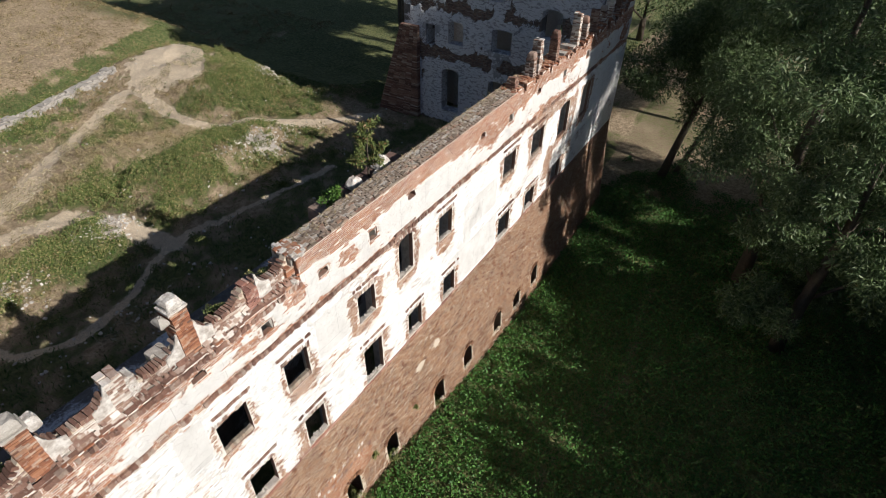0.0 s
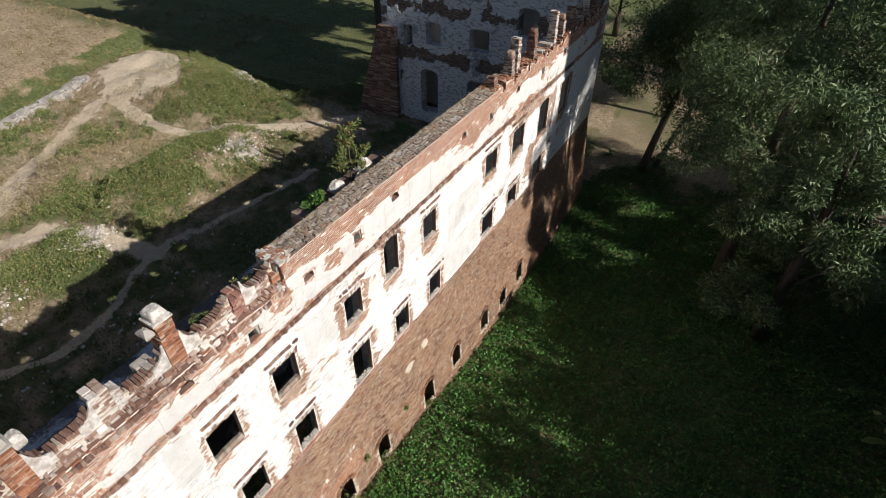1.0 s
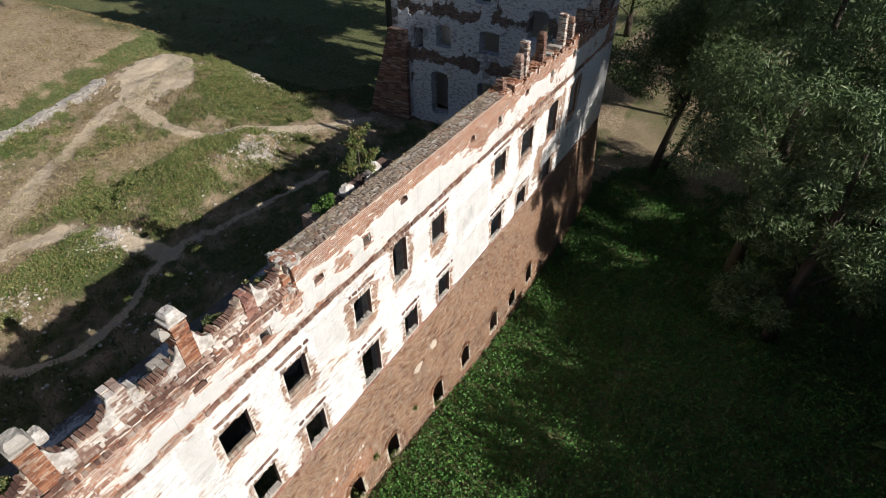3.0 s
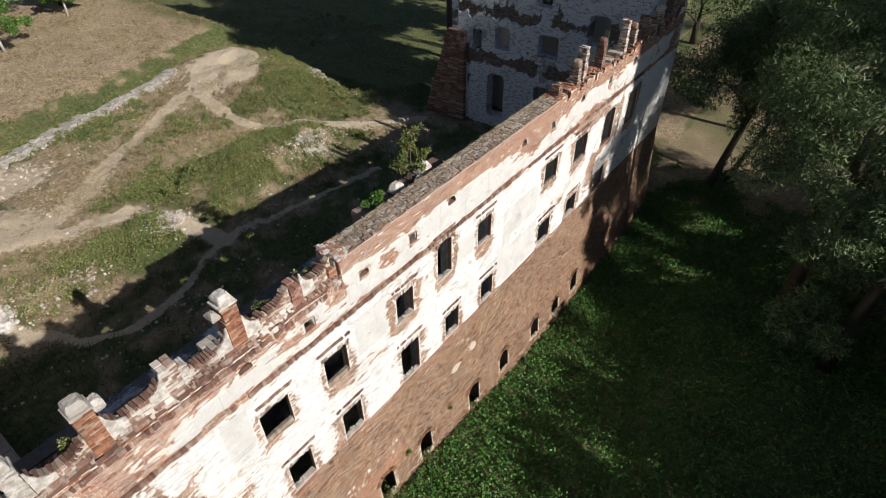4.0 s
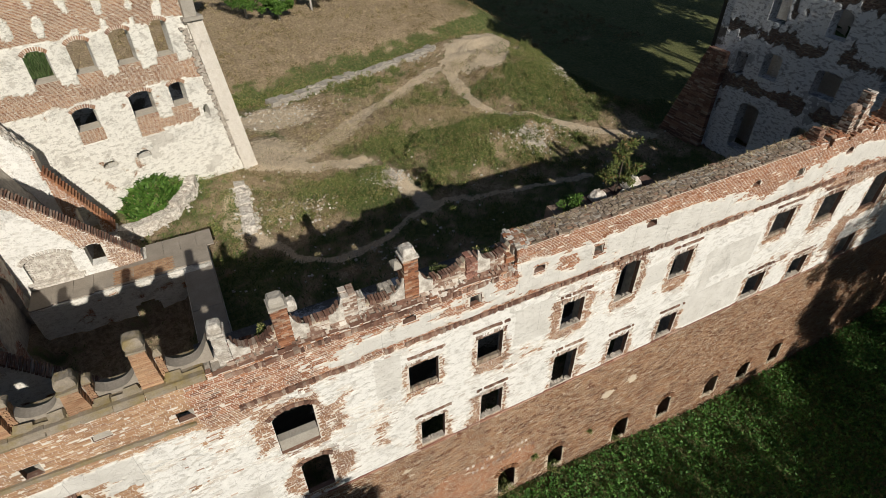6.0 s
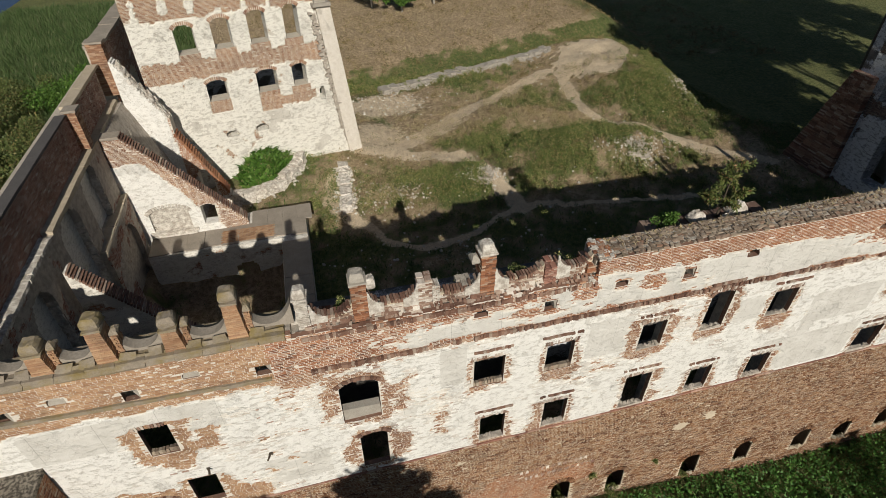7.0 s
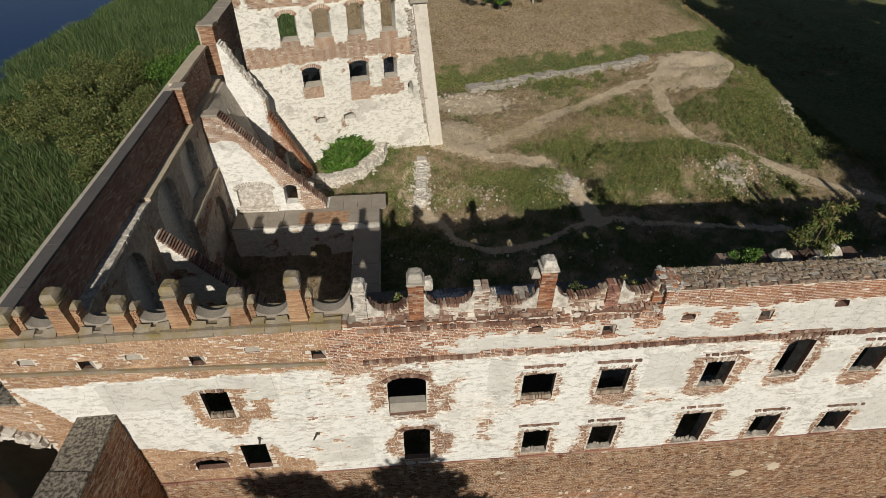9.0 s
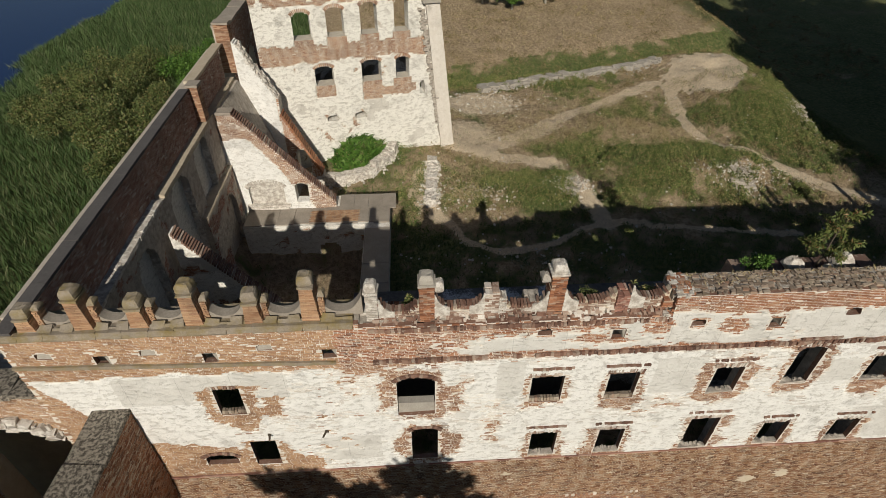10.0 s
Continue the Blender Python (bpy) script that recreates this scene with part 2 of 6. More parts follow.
M_PLASTER = plaster_mat("limewashed_plaster", (0.95, 0.93, 0.88), (0.80, 0.77, 0.71), (0.68, 0.61, 0.52), (0.88, 0.83, 0.75))
M_PLASTER_WORN = plaster_mat("worn_plaster", (0.88, 0.85, 0.77), (0.66, 0.62, 0.55), (0.50, 0.44, 0.36), (0.72, 0.66, 0.56))
# Grey-white plaster with the bluish cast of open shade put into its colour.
M_PLASTER_SHADE = plaster_mat("shaded_plaster", (0.70, 0.71, 0.74), (0.30, 0.30, 0.32), (0.10, 0.09, 0.085), (0.25, 0.23, 0.21))
M_PLASTER_INNER = plaster_mat("inner_plaster", (0.92, 0.88, 0.80), (0.74, 0.69, 0.61), (0.46, 0.39, 0.32), (0.70, 0.63, 0.54))


def leaf_mat(name, stops, rough=0.55):
    m, nt, p = base_mat(name, rough)
    vec = nt.nodes.new("ShaderNodeNewGeometry").outputs["Position"]
    col = ramp(nt, piece_random(nt), stops)
    big = noise_node(nt, 0.35, 3, 0.6, vec)
    col = mix(nt, 0.6, col, ramp(nt, big, [(0.3, (0.45, 0.5, 0.4)), (0.7, (1, 1, 0.9))]), "MULTIPLY")
    nt.links.new(col, p.inputs["Base Color"])
    p.inputs["Subsurface Weight"].default_value = 0.0
    p.inputs["Transmission Weight"].default_value = 0.0
    return m


M_LEAF = leaf_mat("willow_leaf", [(0.0, (0.055, 0.09, 0.035)), (0.5, (0.11, 0.165, 0.06)), (0.85, (0.18, 0.235, 0.105)), (1.0, (0.29, 0.33, 0.20))])
M_LEAF_BRIGHT = leaf_mat("bright_leaf", [(0.0, (0.05, 0.11, 0.02)), (0.6, (0.09, 0.19, 0.03)), (1.0, (0.16, 0.25, 0.06))])
M_LEAF_RED = leaf_mat("young_leaf", [(0.0, (0.07, 0.10, 0.03)), (0.6, (0.13, 0.16, 0.045)), (0.9, (0.20, 0.19, 0.07)), (1.0, (0.34, 0.15, 0.09))])
M_OLIVE = leaf_mat("olive_leaf", [(0.0, (0.065, 0.095, 0.03)), (0.5, (0.125, 0.155, 0.05)), (0.85, (0.185, 0.185, 0.07)), (1.0, (0.26, 0.20, 0.09))])
M_REED = leaf_mat("reed", [(0.0, (0.045, 0.085, 0.028)), (0.5, (0.08, 0.13, 0.045)), (0.85, (0.125, 0.165, 0.07)), (1.0, (0.21, 0.22, 0.13))])
M_NETTLE = leaf_mat("nettle", [(0.0, (0.03, 0.085, 0.015)), (0.5, (0.072, 0.18, 0.036)), (1.0, (0.14, 0.28, 0.065))])
M_WEED = leaf_mat("weed", [(0.0, (0.07, 0.11, 0.028)), (0.4, (0.15, 0.20, 0.058)), (0.75, (0.27, 0.27, 0.10)), (1.0, (0.45, 0.37, 0.18))])
M_GRASS = leaf_mat("grass", [(0.0, (0.06, 0.12, 0.03)), (0.5, (0.12, 0.19, 0.05)), (1.0, (0.27, 0.26, 0.11))])
M_DRY = leaf_mat("dry_grass", [(0.0, (0.26, 0.20, 0.11)), (0.5, (0.44, 0.35, 0.20)), (1.0, (0.62, 0.51, 0.33))])
M_DRY_DARK = leaf_mat("withered_weed", [(0.0, (0.15, 0.11, 0.05)), (0.5, (0.28, 0.21, 0.105)), (1.0, (0.46, 0.36, 0.20))])
M_BARK = stone_mat("bark", (0.05, 0.04, 0.03), (0.15, 0.12, 0.09), 4.0)
M_BARK_PALE = stone_mat("birch_bark", (0.35, 0.33, 0.30), (0.62, 0.60, 0.56), 4.0)


def ground_mat():
    m, nt, p = base_mat("earth", 0.97)
    vec = nt.nodes.new("ShaderNodeNewGeometry").outputs["Position"]
    a, b, c = noise_node(nt, 0.35, 6, 0.65, vec), noise_node(nt, 3.5, 6, 0.7, vec), noise_node(nt, 30, 4, 0.7, vec)
    dry = mix(nt, 0.5, ramp(nt, a, [(0.3, (0.40, 0.295, 0.18)), (0.7, (0.58, 0.44, 0.295))]), ramp(nt, b, [(0.40, (0.17, 0.12, 0.065)), (0.60, (0.72, 0.56, 0.38))]))
    green = mix(nt, 0.5, ramp(nt, a, [(0.3, (0.10, 0.135, 0.045)), (0.7, (0.23, 0.24, 0.095))]), ramp(nt, b, [(0.40, (0.035, 0.065, 0.018)), (0.62, (0.33, 0.30, 0.13))]))
    sand = mix(nt, 0.5, ramp(nt, b, [(0.35, (0.62, 0.48, 0.32)), (0.65, (0.92, 0.77, 0.57))]), ramp(nt, c, [(0.3, (0.62, 0.49, 0.33)), (0.7, (0.90, 0.75, 0.55))]))
    stones = nt.nodes.new("ShaderNodeTexVoronoi")
    stones.inputs["Scale"].default_value = 5.0
    nt.links.new(vec, stones.inputs["Vector"])
    rub = mix(nt, ramp(nt, stones.outputs["Distance"], [(0.28, (1, 1, 1)), (0.5, (0, 0, 0))]), (0.16, 0.13, 0.09), (0.58, 0.54, 0.47))
    soft = calc(nt, "MULTIPLY", calc(nt, "SUBTRACT", b, 0.5), 1.1)

    def cut(name):
        k = nt.nodes.new("ShaderNodeMapRange")
        k.inputs["From Min"].default_value, k.inputs["From Max"].default_value = 0.38, 0.62
        nt.links.new(calc(nt, "ADD", attr(nt, name), soft), k.inputs["Value"])
        return k.outputs[0]
    col = mix(nt, cut("grass"), dry, green)
    col = mix(nt, cut("rubble"), col, rub)
    col = mix(nt, cut("sand"), col, sand)
    col = mix(nt, 0.5, col, ramp(nt, c, [(0.36, (0.35, 0.35, 0.35)), (0.64, (1.45, 1.45, 1.45))]), "MULTIPLY")
    nt.links.new(col, p.inputs["Base Color"])
    bump(nt, p, calc(nt, "ADD", b, c), 1.0, 0.12)
    return m


M_GROUND = ground_mat()
mw, ntw, pw = base_mat("lake_water", 0.08)
pw.inputs["Base Color"].default_value = (0.006, 0.022, 0.085, 1)
pw.inputs["Specular IOR Level"].default_value = 0.5
bump(ntw, pw, noise_node(ntw, 1.5, 4, 0.6), 0.15, 0.05)
M_WATER = mw


# ---- mesh helpers ----
def mesh_of(name, verts, faces, material, attrs=None, smooth=False):
    me = bpy.data.meshes.new(name)
    me.from_pydata(verts if isinstance(verts, list) else verts.tolist(), [], faces if isinstance(faces, list) else faces.tolist())
    for key, values in (attrs or {}).items():
        me.attributes.new(key, "FLOAT", "POINT").data.foreach_set("value", np.asarray(values, np.float32))
    if smooth:
        me.polygons.foreach_set("use_smooth", np.ones(len(me.polygons), bool))
    if material:
        me.materials.append(material)
    me.update()
    return me


def part(name, me, parent, label="", kind=""):
    ob = new(name, me)
    ob.parent = parent
    tagged(ob, label=label, kind=kind)
    return ob


def thing(name, label, category, at=(0, 0, 0), group="", kind="", me=None):
    ob = new(name, me)
    ob.matrix_basis = at if isinstance(at, Matrix) else Matrix.Translation(at)
    return tagged(ob, label, category, group, kind)


class Heap:
    """Collects boxes and other small solids into one mesh."""
    CUBE = [(0, 1, 3, 2), (4, 6, 7, 5), (0, 4, 5, 1), (2, 3, 7, 6), (0, 2, 6, 4), (1, 5, 7, 3)]

    def __init__(self):
        self.v, self.f, self.n = [], [], 0

    def box(self, c, s, rot=None, rough=0.0, rnd=random):
        base = self.n
        for k in range(8):
            d = Vector(((s[0] / 2) * (1 if k & 4 else -1), (s[1] / 2) * (1 if k & 2 else -1), (s[2] / 2) * (1 if k & 1 else -1)))
            if rough:
                d += Vector((rnd.uniform(-rough, rough), rnd.uniform(-rough, rough), rnd.uniform(-rough, rough)))
            if rot:
                d = rot @ d
            self.v.append((c[0] + d.x, c[1] + d.y, c[2] + d.z))
        self.f += [tuple(base + i for i in q) for q in self.CUBE]
        self.n += 8

    def poly(self, pts):
        self.v += [tuple(p) for p in pts]
        self.f.append(tuple(range(self.n, self.n + len(pts))))
        self.n += len(pts)

    def tube(self, pts, radii, sides=8):
        rings = []
        for i, (p, r) in enumerate(zip(pts, radii)):
            a = Vector(pts[min(i + 1, len(pts) - 1)]) - Vector(pts[max(i - 1, 0)])
            q = a.to_track_quat("Z", "Y")
            ring = []
            for k in range(sides):
                d = q @ Vector((r * math.cos(math.tau * k / sides), r * math.sin(math.tau * k / sides), 0))
                self.v.append((p[0] + d.x, p[1] + d.y, p[2] + d.z))
                ring.append(self.n)
                self.n += 1
            rings.append(ring)
        for a, b in zip(rings[:-1], rings[1:]):
            for k in range(sides):
                self.f.append((a[k], a[(k + 1) % sides], b[(k + 1) % sides], b[k]))
        self.f.append(tuple(rings[-1]))
        self.f.append(tuple(reversed(rings[0])))

    def mesh(self, name, material, smooth=False):
        return mesh_of(name, self.v, self.f, material, smooth=smooth)


def extrude_profile(name, profile, depth, material):
    """A solid from an outline in x and z, between y = 0 and y = depth."""
    n = len(profile)
    v = [(x, 0, z) for x, z in profile] + [(x, depth, z) for x, z in profile]
    f = [tuple(range(n)), tuple(range(2 * n - 1, n - 1, -1))] + [(i, i + n, (i + 1) % n + n, (i + 1) % n) for i in range(n)]
    return mesh_of(name, v, f, material)


# ---- masonry ----
COURSE, LONG = 0.064, 0.225


def in_opening(o, u, v, pad=0.0):
    u0, u1, v0, v1, rise = o[:5]
    top = v1
    if rise:
        c, w = (u0 + u1) / 2, (u1 - u0) / 2
        top = v1 - rise + rise * np.sqrt(np.clip(1 - ((u - c) / w) ** 2, 0, 1))
    return (u > u0 - pad) & (u < u1 + pad) & (v > v0 - pad) & (v < top + pad)


def halo(openings, u, v, reach):
    total = np.zeros(np.shape(u))
    for u0, u1, v0, v1, *_ in openings:
        d = np.hypot(np.maximum(np.maximum(u0 - u, u - u1), 0), np.maximum(np.maximum(v0 - v, v - v1), 0) * 0.8)
        total = np.maximum(total, np.exp(-(d / reach) ** 2))
    return total


def jambs(openings, u, v):
    """Where plaster has come off beside and below the openings, differently at each."""
    total = np.zeros(np.shape(u))
    for n, (u0, u1, v0, v1, *_) in enumerate(openings):
        a, b, c, d = TABLE[n * 7 + 3], TABLE[n * 7 + 4], TABLE[n * 7 + 5], TABLE[n * 7 + 6]
        side = np.where(u < (u0 + u1) / 2, np.maximum(u0 - u, 0) / (0.20 + 0.36 * a), np.maximum(u - u1, 0) / (0.20 + 0.36 * b))
        height = np.where(v > v1, (v - v1) / (0.07 + 0.10 * c), np.maximum(v0 - v, 0) / (0.30 + 0.36 * d))
        total = np.maximum(total, np.exp(-side ** 2 - np.maximum(height, 0) ** 2))
    return total


def masonry(name, at, u0, u1, v0, v1, thick, openings, layer, material, step=0.1, top=None, lean=0.0, coat=0.035, kind="structure", label="", category="wall", parent=None, smooth=None, reveal=None):
    """A wall along local x, its face at y = 0 looking towards -y: openings go through it, its top may be broken, and its plaster stands proud."""
    us = np.unique(np.round(np.concatenate([np.linspace(u0, u1, max(2, int((u1 - u0) / step) + 1))] + [[o[0], o[1]] for o in openings]), 4)) if openings else np.linspace(u0, u1, max(2, int((u1 - u0) / step) + 1))
    vs = np.unique(np.round(np.concatenate([np.linspace(v0, v1, max(2, int((v1 - v0) / step) + 1))] + [[o[2], o[3]] for o in openings]), 4)) if openings else np.linspace(v0, v1, max(2, int((v1 - v0) / step) + 1))
    us, vs = us[(us >= u0) & (us <= u1)], vs[(vs >= v0) & (vs <= v1)]
    nu, nv = len(us), len(vs)
    U, V = np.meshgrid(us, vs, indexing="ij")
    lay = np.clip(0.5 + 3.0 * layer(U, V), 0, 1) if layer else np.zeros_like(U)
    Y = -coat * step01(lay, 0.35, 0.65) - 0.012 * fbm(U * 1.1, V * 1.1, 3) * lay - lean * (v1 - V)
    cu, cv = np.meshgrid((us[:-1] + us[1:]) / 2, (vs[:-1] + vs[1:]) / 2, indexing="ij")
    solid = np.ones(cu.shape, bool)
    for o in openings:
        solid &= ~in_opening(o, cu, cv)
    if top is not None:
        solid &= cv < top(cu)
    front = np.stack([U, Y, V], -1).reshape(-1, 3)
    back = np.stack([U, thick - lean * (v1 - V), V], -1).reshape(-1, 3)
    nf = nu * nv
    idx = np.arange(nf).reshape(nu, nv)
    a, b, c, d = idx[:-1, :-1][solid], idx[1:, :-1][solid], idx[1:, 1:][solid], idx[:-1, 1:][solid]
    faces = [np.stack([a, b, c, d], 1)]
    runs = []
    for i in range(solid.shape[0]):
        cut = np.flatnonzero(np.diff(np.concatenate([[0], solid[i].astype(int), [0]])))
        runs += [(idx[i, q], idx[i + 1, q], idx[i + 1, p], idx[i, p]) for p, q in zip(cut[::2], cut[1::2])]
    faces.append(np.array(runs) + nf)
    pad = np.zeros((solid.shape[0] + 2, solid.shape[1] + 2), bool)
    pad[1:-1, 1:-1] = solid
    for du, dv in ((1, 0), (-1, 0), (0, 1), (0, -1)):
        edge = solid & ~pad[1 + du:pad.shape[0] - 1 + du, 1 + dv:pad.shape[1] - 1 + dv]
        i, j = np.nonzero(edge)
        if du == 1:
            p, q = idx[i + 1, j], idx[i + 1, j + 1]
        elif du == -1:
            p, q = idx[i, j + 1], idx[i, j]
        elif dv == 1:
            p, q = idx[i + 1, j + 1], idx[i, j + 1]
        else:
            p, q = idx[i, j], idx[i + 1, j]
        faces.append(np.stack([p, p + nf, q + nf, q], 1))
    plain = len(faces[0]) + len(faces[1])
    faces = np.concatenate(faces)
    verts = np.concatenate([front, back])
    used = np.unique(faces)
    remap = np.zeros(len(verts), int)
    remap[used] = np.arange(len(used))
    att = np.concatenate([lay.ravel(), lay.ravel() * 0.6])
    sm = np.tile((smooth(U, V) if smooth else np.zeros_like(U)).ravel(), 2)
    me = mesh_of(name, verts[used], remap[faces], material, {"plaster": att[used], "smooth": sm[used]})
    if reveal:
        me.materials.append(reveal)
        me.polygons.foreach_set("material_index", (np.arange(len(faces)) >= plain).astype(np.int32))
    ob = new(name, me)
    if parent:
        ob.parent = parent
    else:
        ob.matrix_basis = at
    tagged(ob, label, category, "", kind)
    return ob


def brick_spots(u0, u1, v0, v1, openings, layer, top=None, course=COURSE, seed=0, long=LONG, gone=0.02):
    """Where the bricks of a face show: middle, length and course of each."""
    rnd = random.Random(seed)
    spots = []
    for r in range(int((v1 - v0) / course)):
        v = v0 + (r + 0.5) * course
        u = u0 - rnd.uniform(0, long)
        k = r % 2
        while u < u1:
            w = long if k % 2 == 0 else long * 0.5
            k += 1
            if u >= u0 - 0.05 and u + w <= u1 + 0.05 and rnd.random() > gone:
                spots.append((u + w / 2, v, w))
            u += w
    if not spots:
        return []
    s = np.array(spots)
    keep = np.ones(len(s), bool)
    if layer:
        keep &= layer(s[:, 0], s[:, 1]) < 0.02
    for o in openings:
        for du in (-0.36, 0, 0.36):
            keep &= ~in_opening(o, s[:, 0] + du * s[:, 2], s[:, 1], 0.01)
    if top is not None:
        keep &= s[:, 1] + course * 0.5 < top(s[:, 0]) + 0.02
    return s[keep].tolist()


PIECES = []


def bricks(name, spots, material, parent, course=COURSE, lean=0.0, vtop=0.0, proud=0.008, seed=1, joint=0.02, label="", near=None):
    """Brick facing: the 300 nearest to a spot are kept for bricks of their own, the rest is one mesh."""
    rnd = random.Random(seed)
    if near:
        spots = sorted(spots, key=lambda s: (s[0] - near[0]) ** 2 + (s[1] - near[1]) ** 2)
        PIECES.append((spots[:300], material, parent, course, lean, vtop, proud, joint))
        spots = spots[300:]
    s, r = np.array(spots), np.random.default_rng(seed)
    n = len(s)
    half = np.stack([(s[:, 2] - 0.018) / 2, np.full(n, 0.025), np.full(n, (course - joint) / 2)], -1)
    mid = np.stack([s[:, 0], 0.025 - proud + r.uniform(-0.008, 0.006, n) - lean * (vtop - s[:, 1]), s[:, 1]], -1)
    signs = np.array([[1 if k & 4 else -1, 1 if k & 2 else -1, 1 if k & 1 else -1] for k in range(8)])
    v = mid[:, None, :] + half[:, None, :] * signs[None] + r.uniform(-0.003, 0.003, (n, 8, 3))
    f = (np.arange(n) * 8)[:, None, None] + np.array([q for k, q in enumerate(Heap.CUBE) if k not in (3, 4)])[None]
    return part(name, mesh_of(name, v.reshape(-1, 3), f.reshape(-1, 4), material), parent, label, "stuff")


# ---- ground: one sheet, from the moat and the courtyard to the horizon ----
PATHS = [
    ([(3.5, 26.4), (6.7, 24.6), (10.6, 23.9), (11.7, 21.0), (12.0, 18.6), (12.5, 16.2)], 0.45),
    ([(24.4, 36.4), (23.7, 33.3), (22.9, 28.5), (24.0, 24.8), (26.1, 23.8), (28.3, 20.2), (32.5, 17.5)], 0.38),
    ([(6.5, 26.0), (13.4, 31.2), (23.7, 38.0)], 0.45),
    ([(2.3, 17.3), (3.6, 14.6), (5.9, 14.0), (8.7, 14.7), (12.4, 16.5), (17.8, 15.6), (24.2, 14.7)], 0.22),
    ([(1.2, 23.0), (0.6, 20.0), (2.2, 17.2)], 0.35),
]
SAND = [(23.4, 37.2), (27.5, 42.9), (33.2, 44.0), (33.6, 39.6), (30.7, 35.2), (28.2, 33.0), (25.5, 34.8)]
LOW_WALL = [(6.9, 36.9), (9.7, 37.9), (18.6, 41.0), (25.6, 42.9)]


def poly_in(x, y, pts):
    inside = np.zeros(np.shape(x), bool)
    for (ax, ay), (bx, by) in zip(pts, pts[1:] + pts[:1]):
        cross = ((ay > y) != (by > y)) & (x < (bx - ax) * (y - ay) / (by - ay + 1e-9) + ax)
        inside ^= cross
    return inside


def moat_line(x):
    return 41.5 + 0.29 * (x - 4.7)


def ground_z(x, y):
    x, y = np.asarray(x, float), np.asarray(y, float)
    outer = 1.55 - 1.5 * step01(x, 8, 22) + 1.2 * step01(x, 30, 44) - 1.8 * step01(-x, 11, 24) + 0.25 * (fbm(x * 0.2, y * 0.2, 5) - 0.5)
    inner = 5.55 + 0.5 * np.exp(-((x - 2) / 6) ** 2 - ((y - 28) / 5) ** 2)
    sx, sy = x - 19.5, y - 22.3 - 0.12 * (x - 19.5)
    inner = inner + 1.25 * np.exp(-(sx / 6.2) ** 4 - (sy / 2.6) ** 4) * (0.65 + 0.7 * fbm(x * 0.45, y * 0.45, 13))
    inner = inner + 0.75 * np.exp(-((x - 16.5) / 3.8) ** 2 - ((y - 28.0) / 2.6) ** 2) + 0.6 * np.exp(-((x - 10.6) / 1.3) ** 2 - ((y - 20.9) / 0.9) ** 2)
    inner = inner + 1.3 * np.exp(-((x - 30) / 4.6) ** 4 - ((y - 37) / 8.0) ** 4) * (0.7 + 0.6 * fbm(x * 0.5, y * 0.5, 14))
    inner = inner - 0.5 * np.exp(-((x - 29) / 3.2) ** 2 - ((y - 39.5) / 3.4) ** 2)
    inner = inner + 0.55 * np.exp(-((x - 7) / 3.5) ** 2 - ((y - 20) / 2.2) ** 2)
    inner = inner + 0.5 * (fbm(x * 0.35, y * 0.35, 9) - 0.5) + 0.32 * (fbm(x * 1.3, y * 1.3, 2) - 0.5)
    rim = np.interp(y, [16, 22, 26, 30, 34, 42, 47], [41, 38, 32.6, 33.0, 34.0, 34.4, 33.0]) + 0.9 * (fbm(x * 0.5, y * 0.5, 15) - 0.5)
    inner = inner - 2.6 * step01(x - rim, -0.2, 1.9) * step01(y, 20, 26) * (1 - step01(y, 46, 54))
    inner = inner + 1.8 * np.exp(-((x + 3.2) / 2.0) ** 2) * step01(y, 22.2, 25.2)
    room = step01(x, -9.8, -9.3) * (1 - step01(x, -2.9, -2.4)) * step01(y, 0.4, 0.9) * (1 - step01(y, 15.0, 15.5))
    inner = inner - 1.4 * room
    # Unseen pit behind the front, sunk so that its windows look black.
    inner = inner - 4.0 * step01(x, -2.3, -1.9) * (1 - step01(x, 34.0, 34.4)) * (1 - step01(y, 6.3, 6.75))
    d = y - moat_line(x)
    inner = inner - 1.3 * np.exp(-(d / 2.6) ** 2) - 0.5 * step01(d, -6, 2) + 0.02 * np.clip(d, 0, 200)
    right_w = 0.5 + 9 * step01(y, 15, 30)
    s = step01(y, 0.3, 0.8) * step01(x, -10.7, -10.1) * (1 - step01(x, 37.9, 37.9 + right_w))
    far_left = step01(y, 30, 70) * step01(x, -30, 5)
    s = np.where((x < -10.1) & (y > 30), np.maximum(s, far_left * step01(x, -34, -12)), s)
    z = outer * (1 - s) + inner * s
    x = x + 11 * (fbm(x * 0.09, y * 0.09, 6) - 0.5) + 4 * (fbm(x * 0.3, y * 0.3, 8) - 0.5)
    lake = step01(-x, 44, 52) * step01(y, 40, 62) + step01(-x, 46, 60) * step01(y, 30, 60)
    return z - 2.2 * np.clip(lake, 0, 1)


def spread(lo, hi, fine0, fine1, h, far):
    mid = np.arange(fine0, fine1 + h / 2, h)
    out, s, p = [], h, fine1
    while p < hi:
        s *= 1.25
        p += s
        out.append(min(p, hi))
    left, s, p = [], h, fine0
    while p > lo:
        s *= 1.25
        p -= s
        left.append(max(p, lo))
    return np.array(left[::-1] + mid.tolist() + out)


gx, gy = spread(-1500, 1500, -30, 46, 0.3, 0), spread(-1500, 1500, -14, 58, 0.3, 0)
GX, GY = np.meshgrid(gx, gy, indexing="ij")
GZ = ground_z(GX, GY)
path_d = np.full(GX.shape, 9.0)
for pts, w in PATHS:
    path_d = np.minimum(path_d, seg_dist(GX + 0.5 * (fbm(GX, GY, 21) - 0.5), GY + 0.5 * (fbm(GX, GY, 22) - 0.5), pts) / (1.45 * w))
inner_zone = (GX > -10) & (GX < 38) & (GY > 0.5)
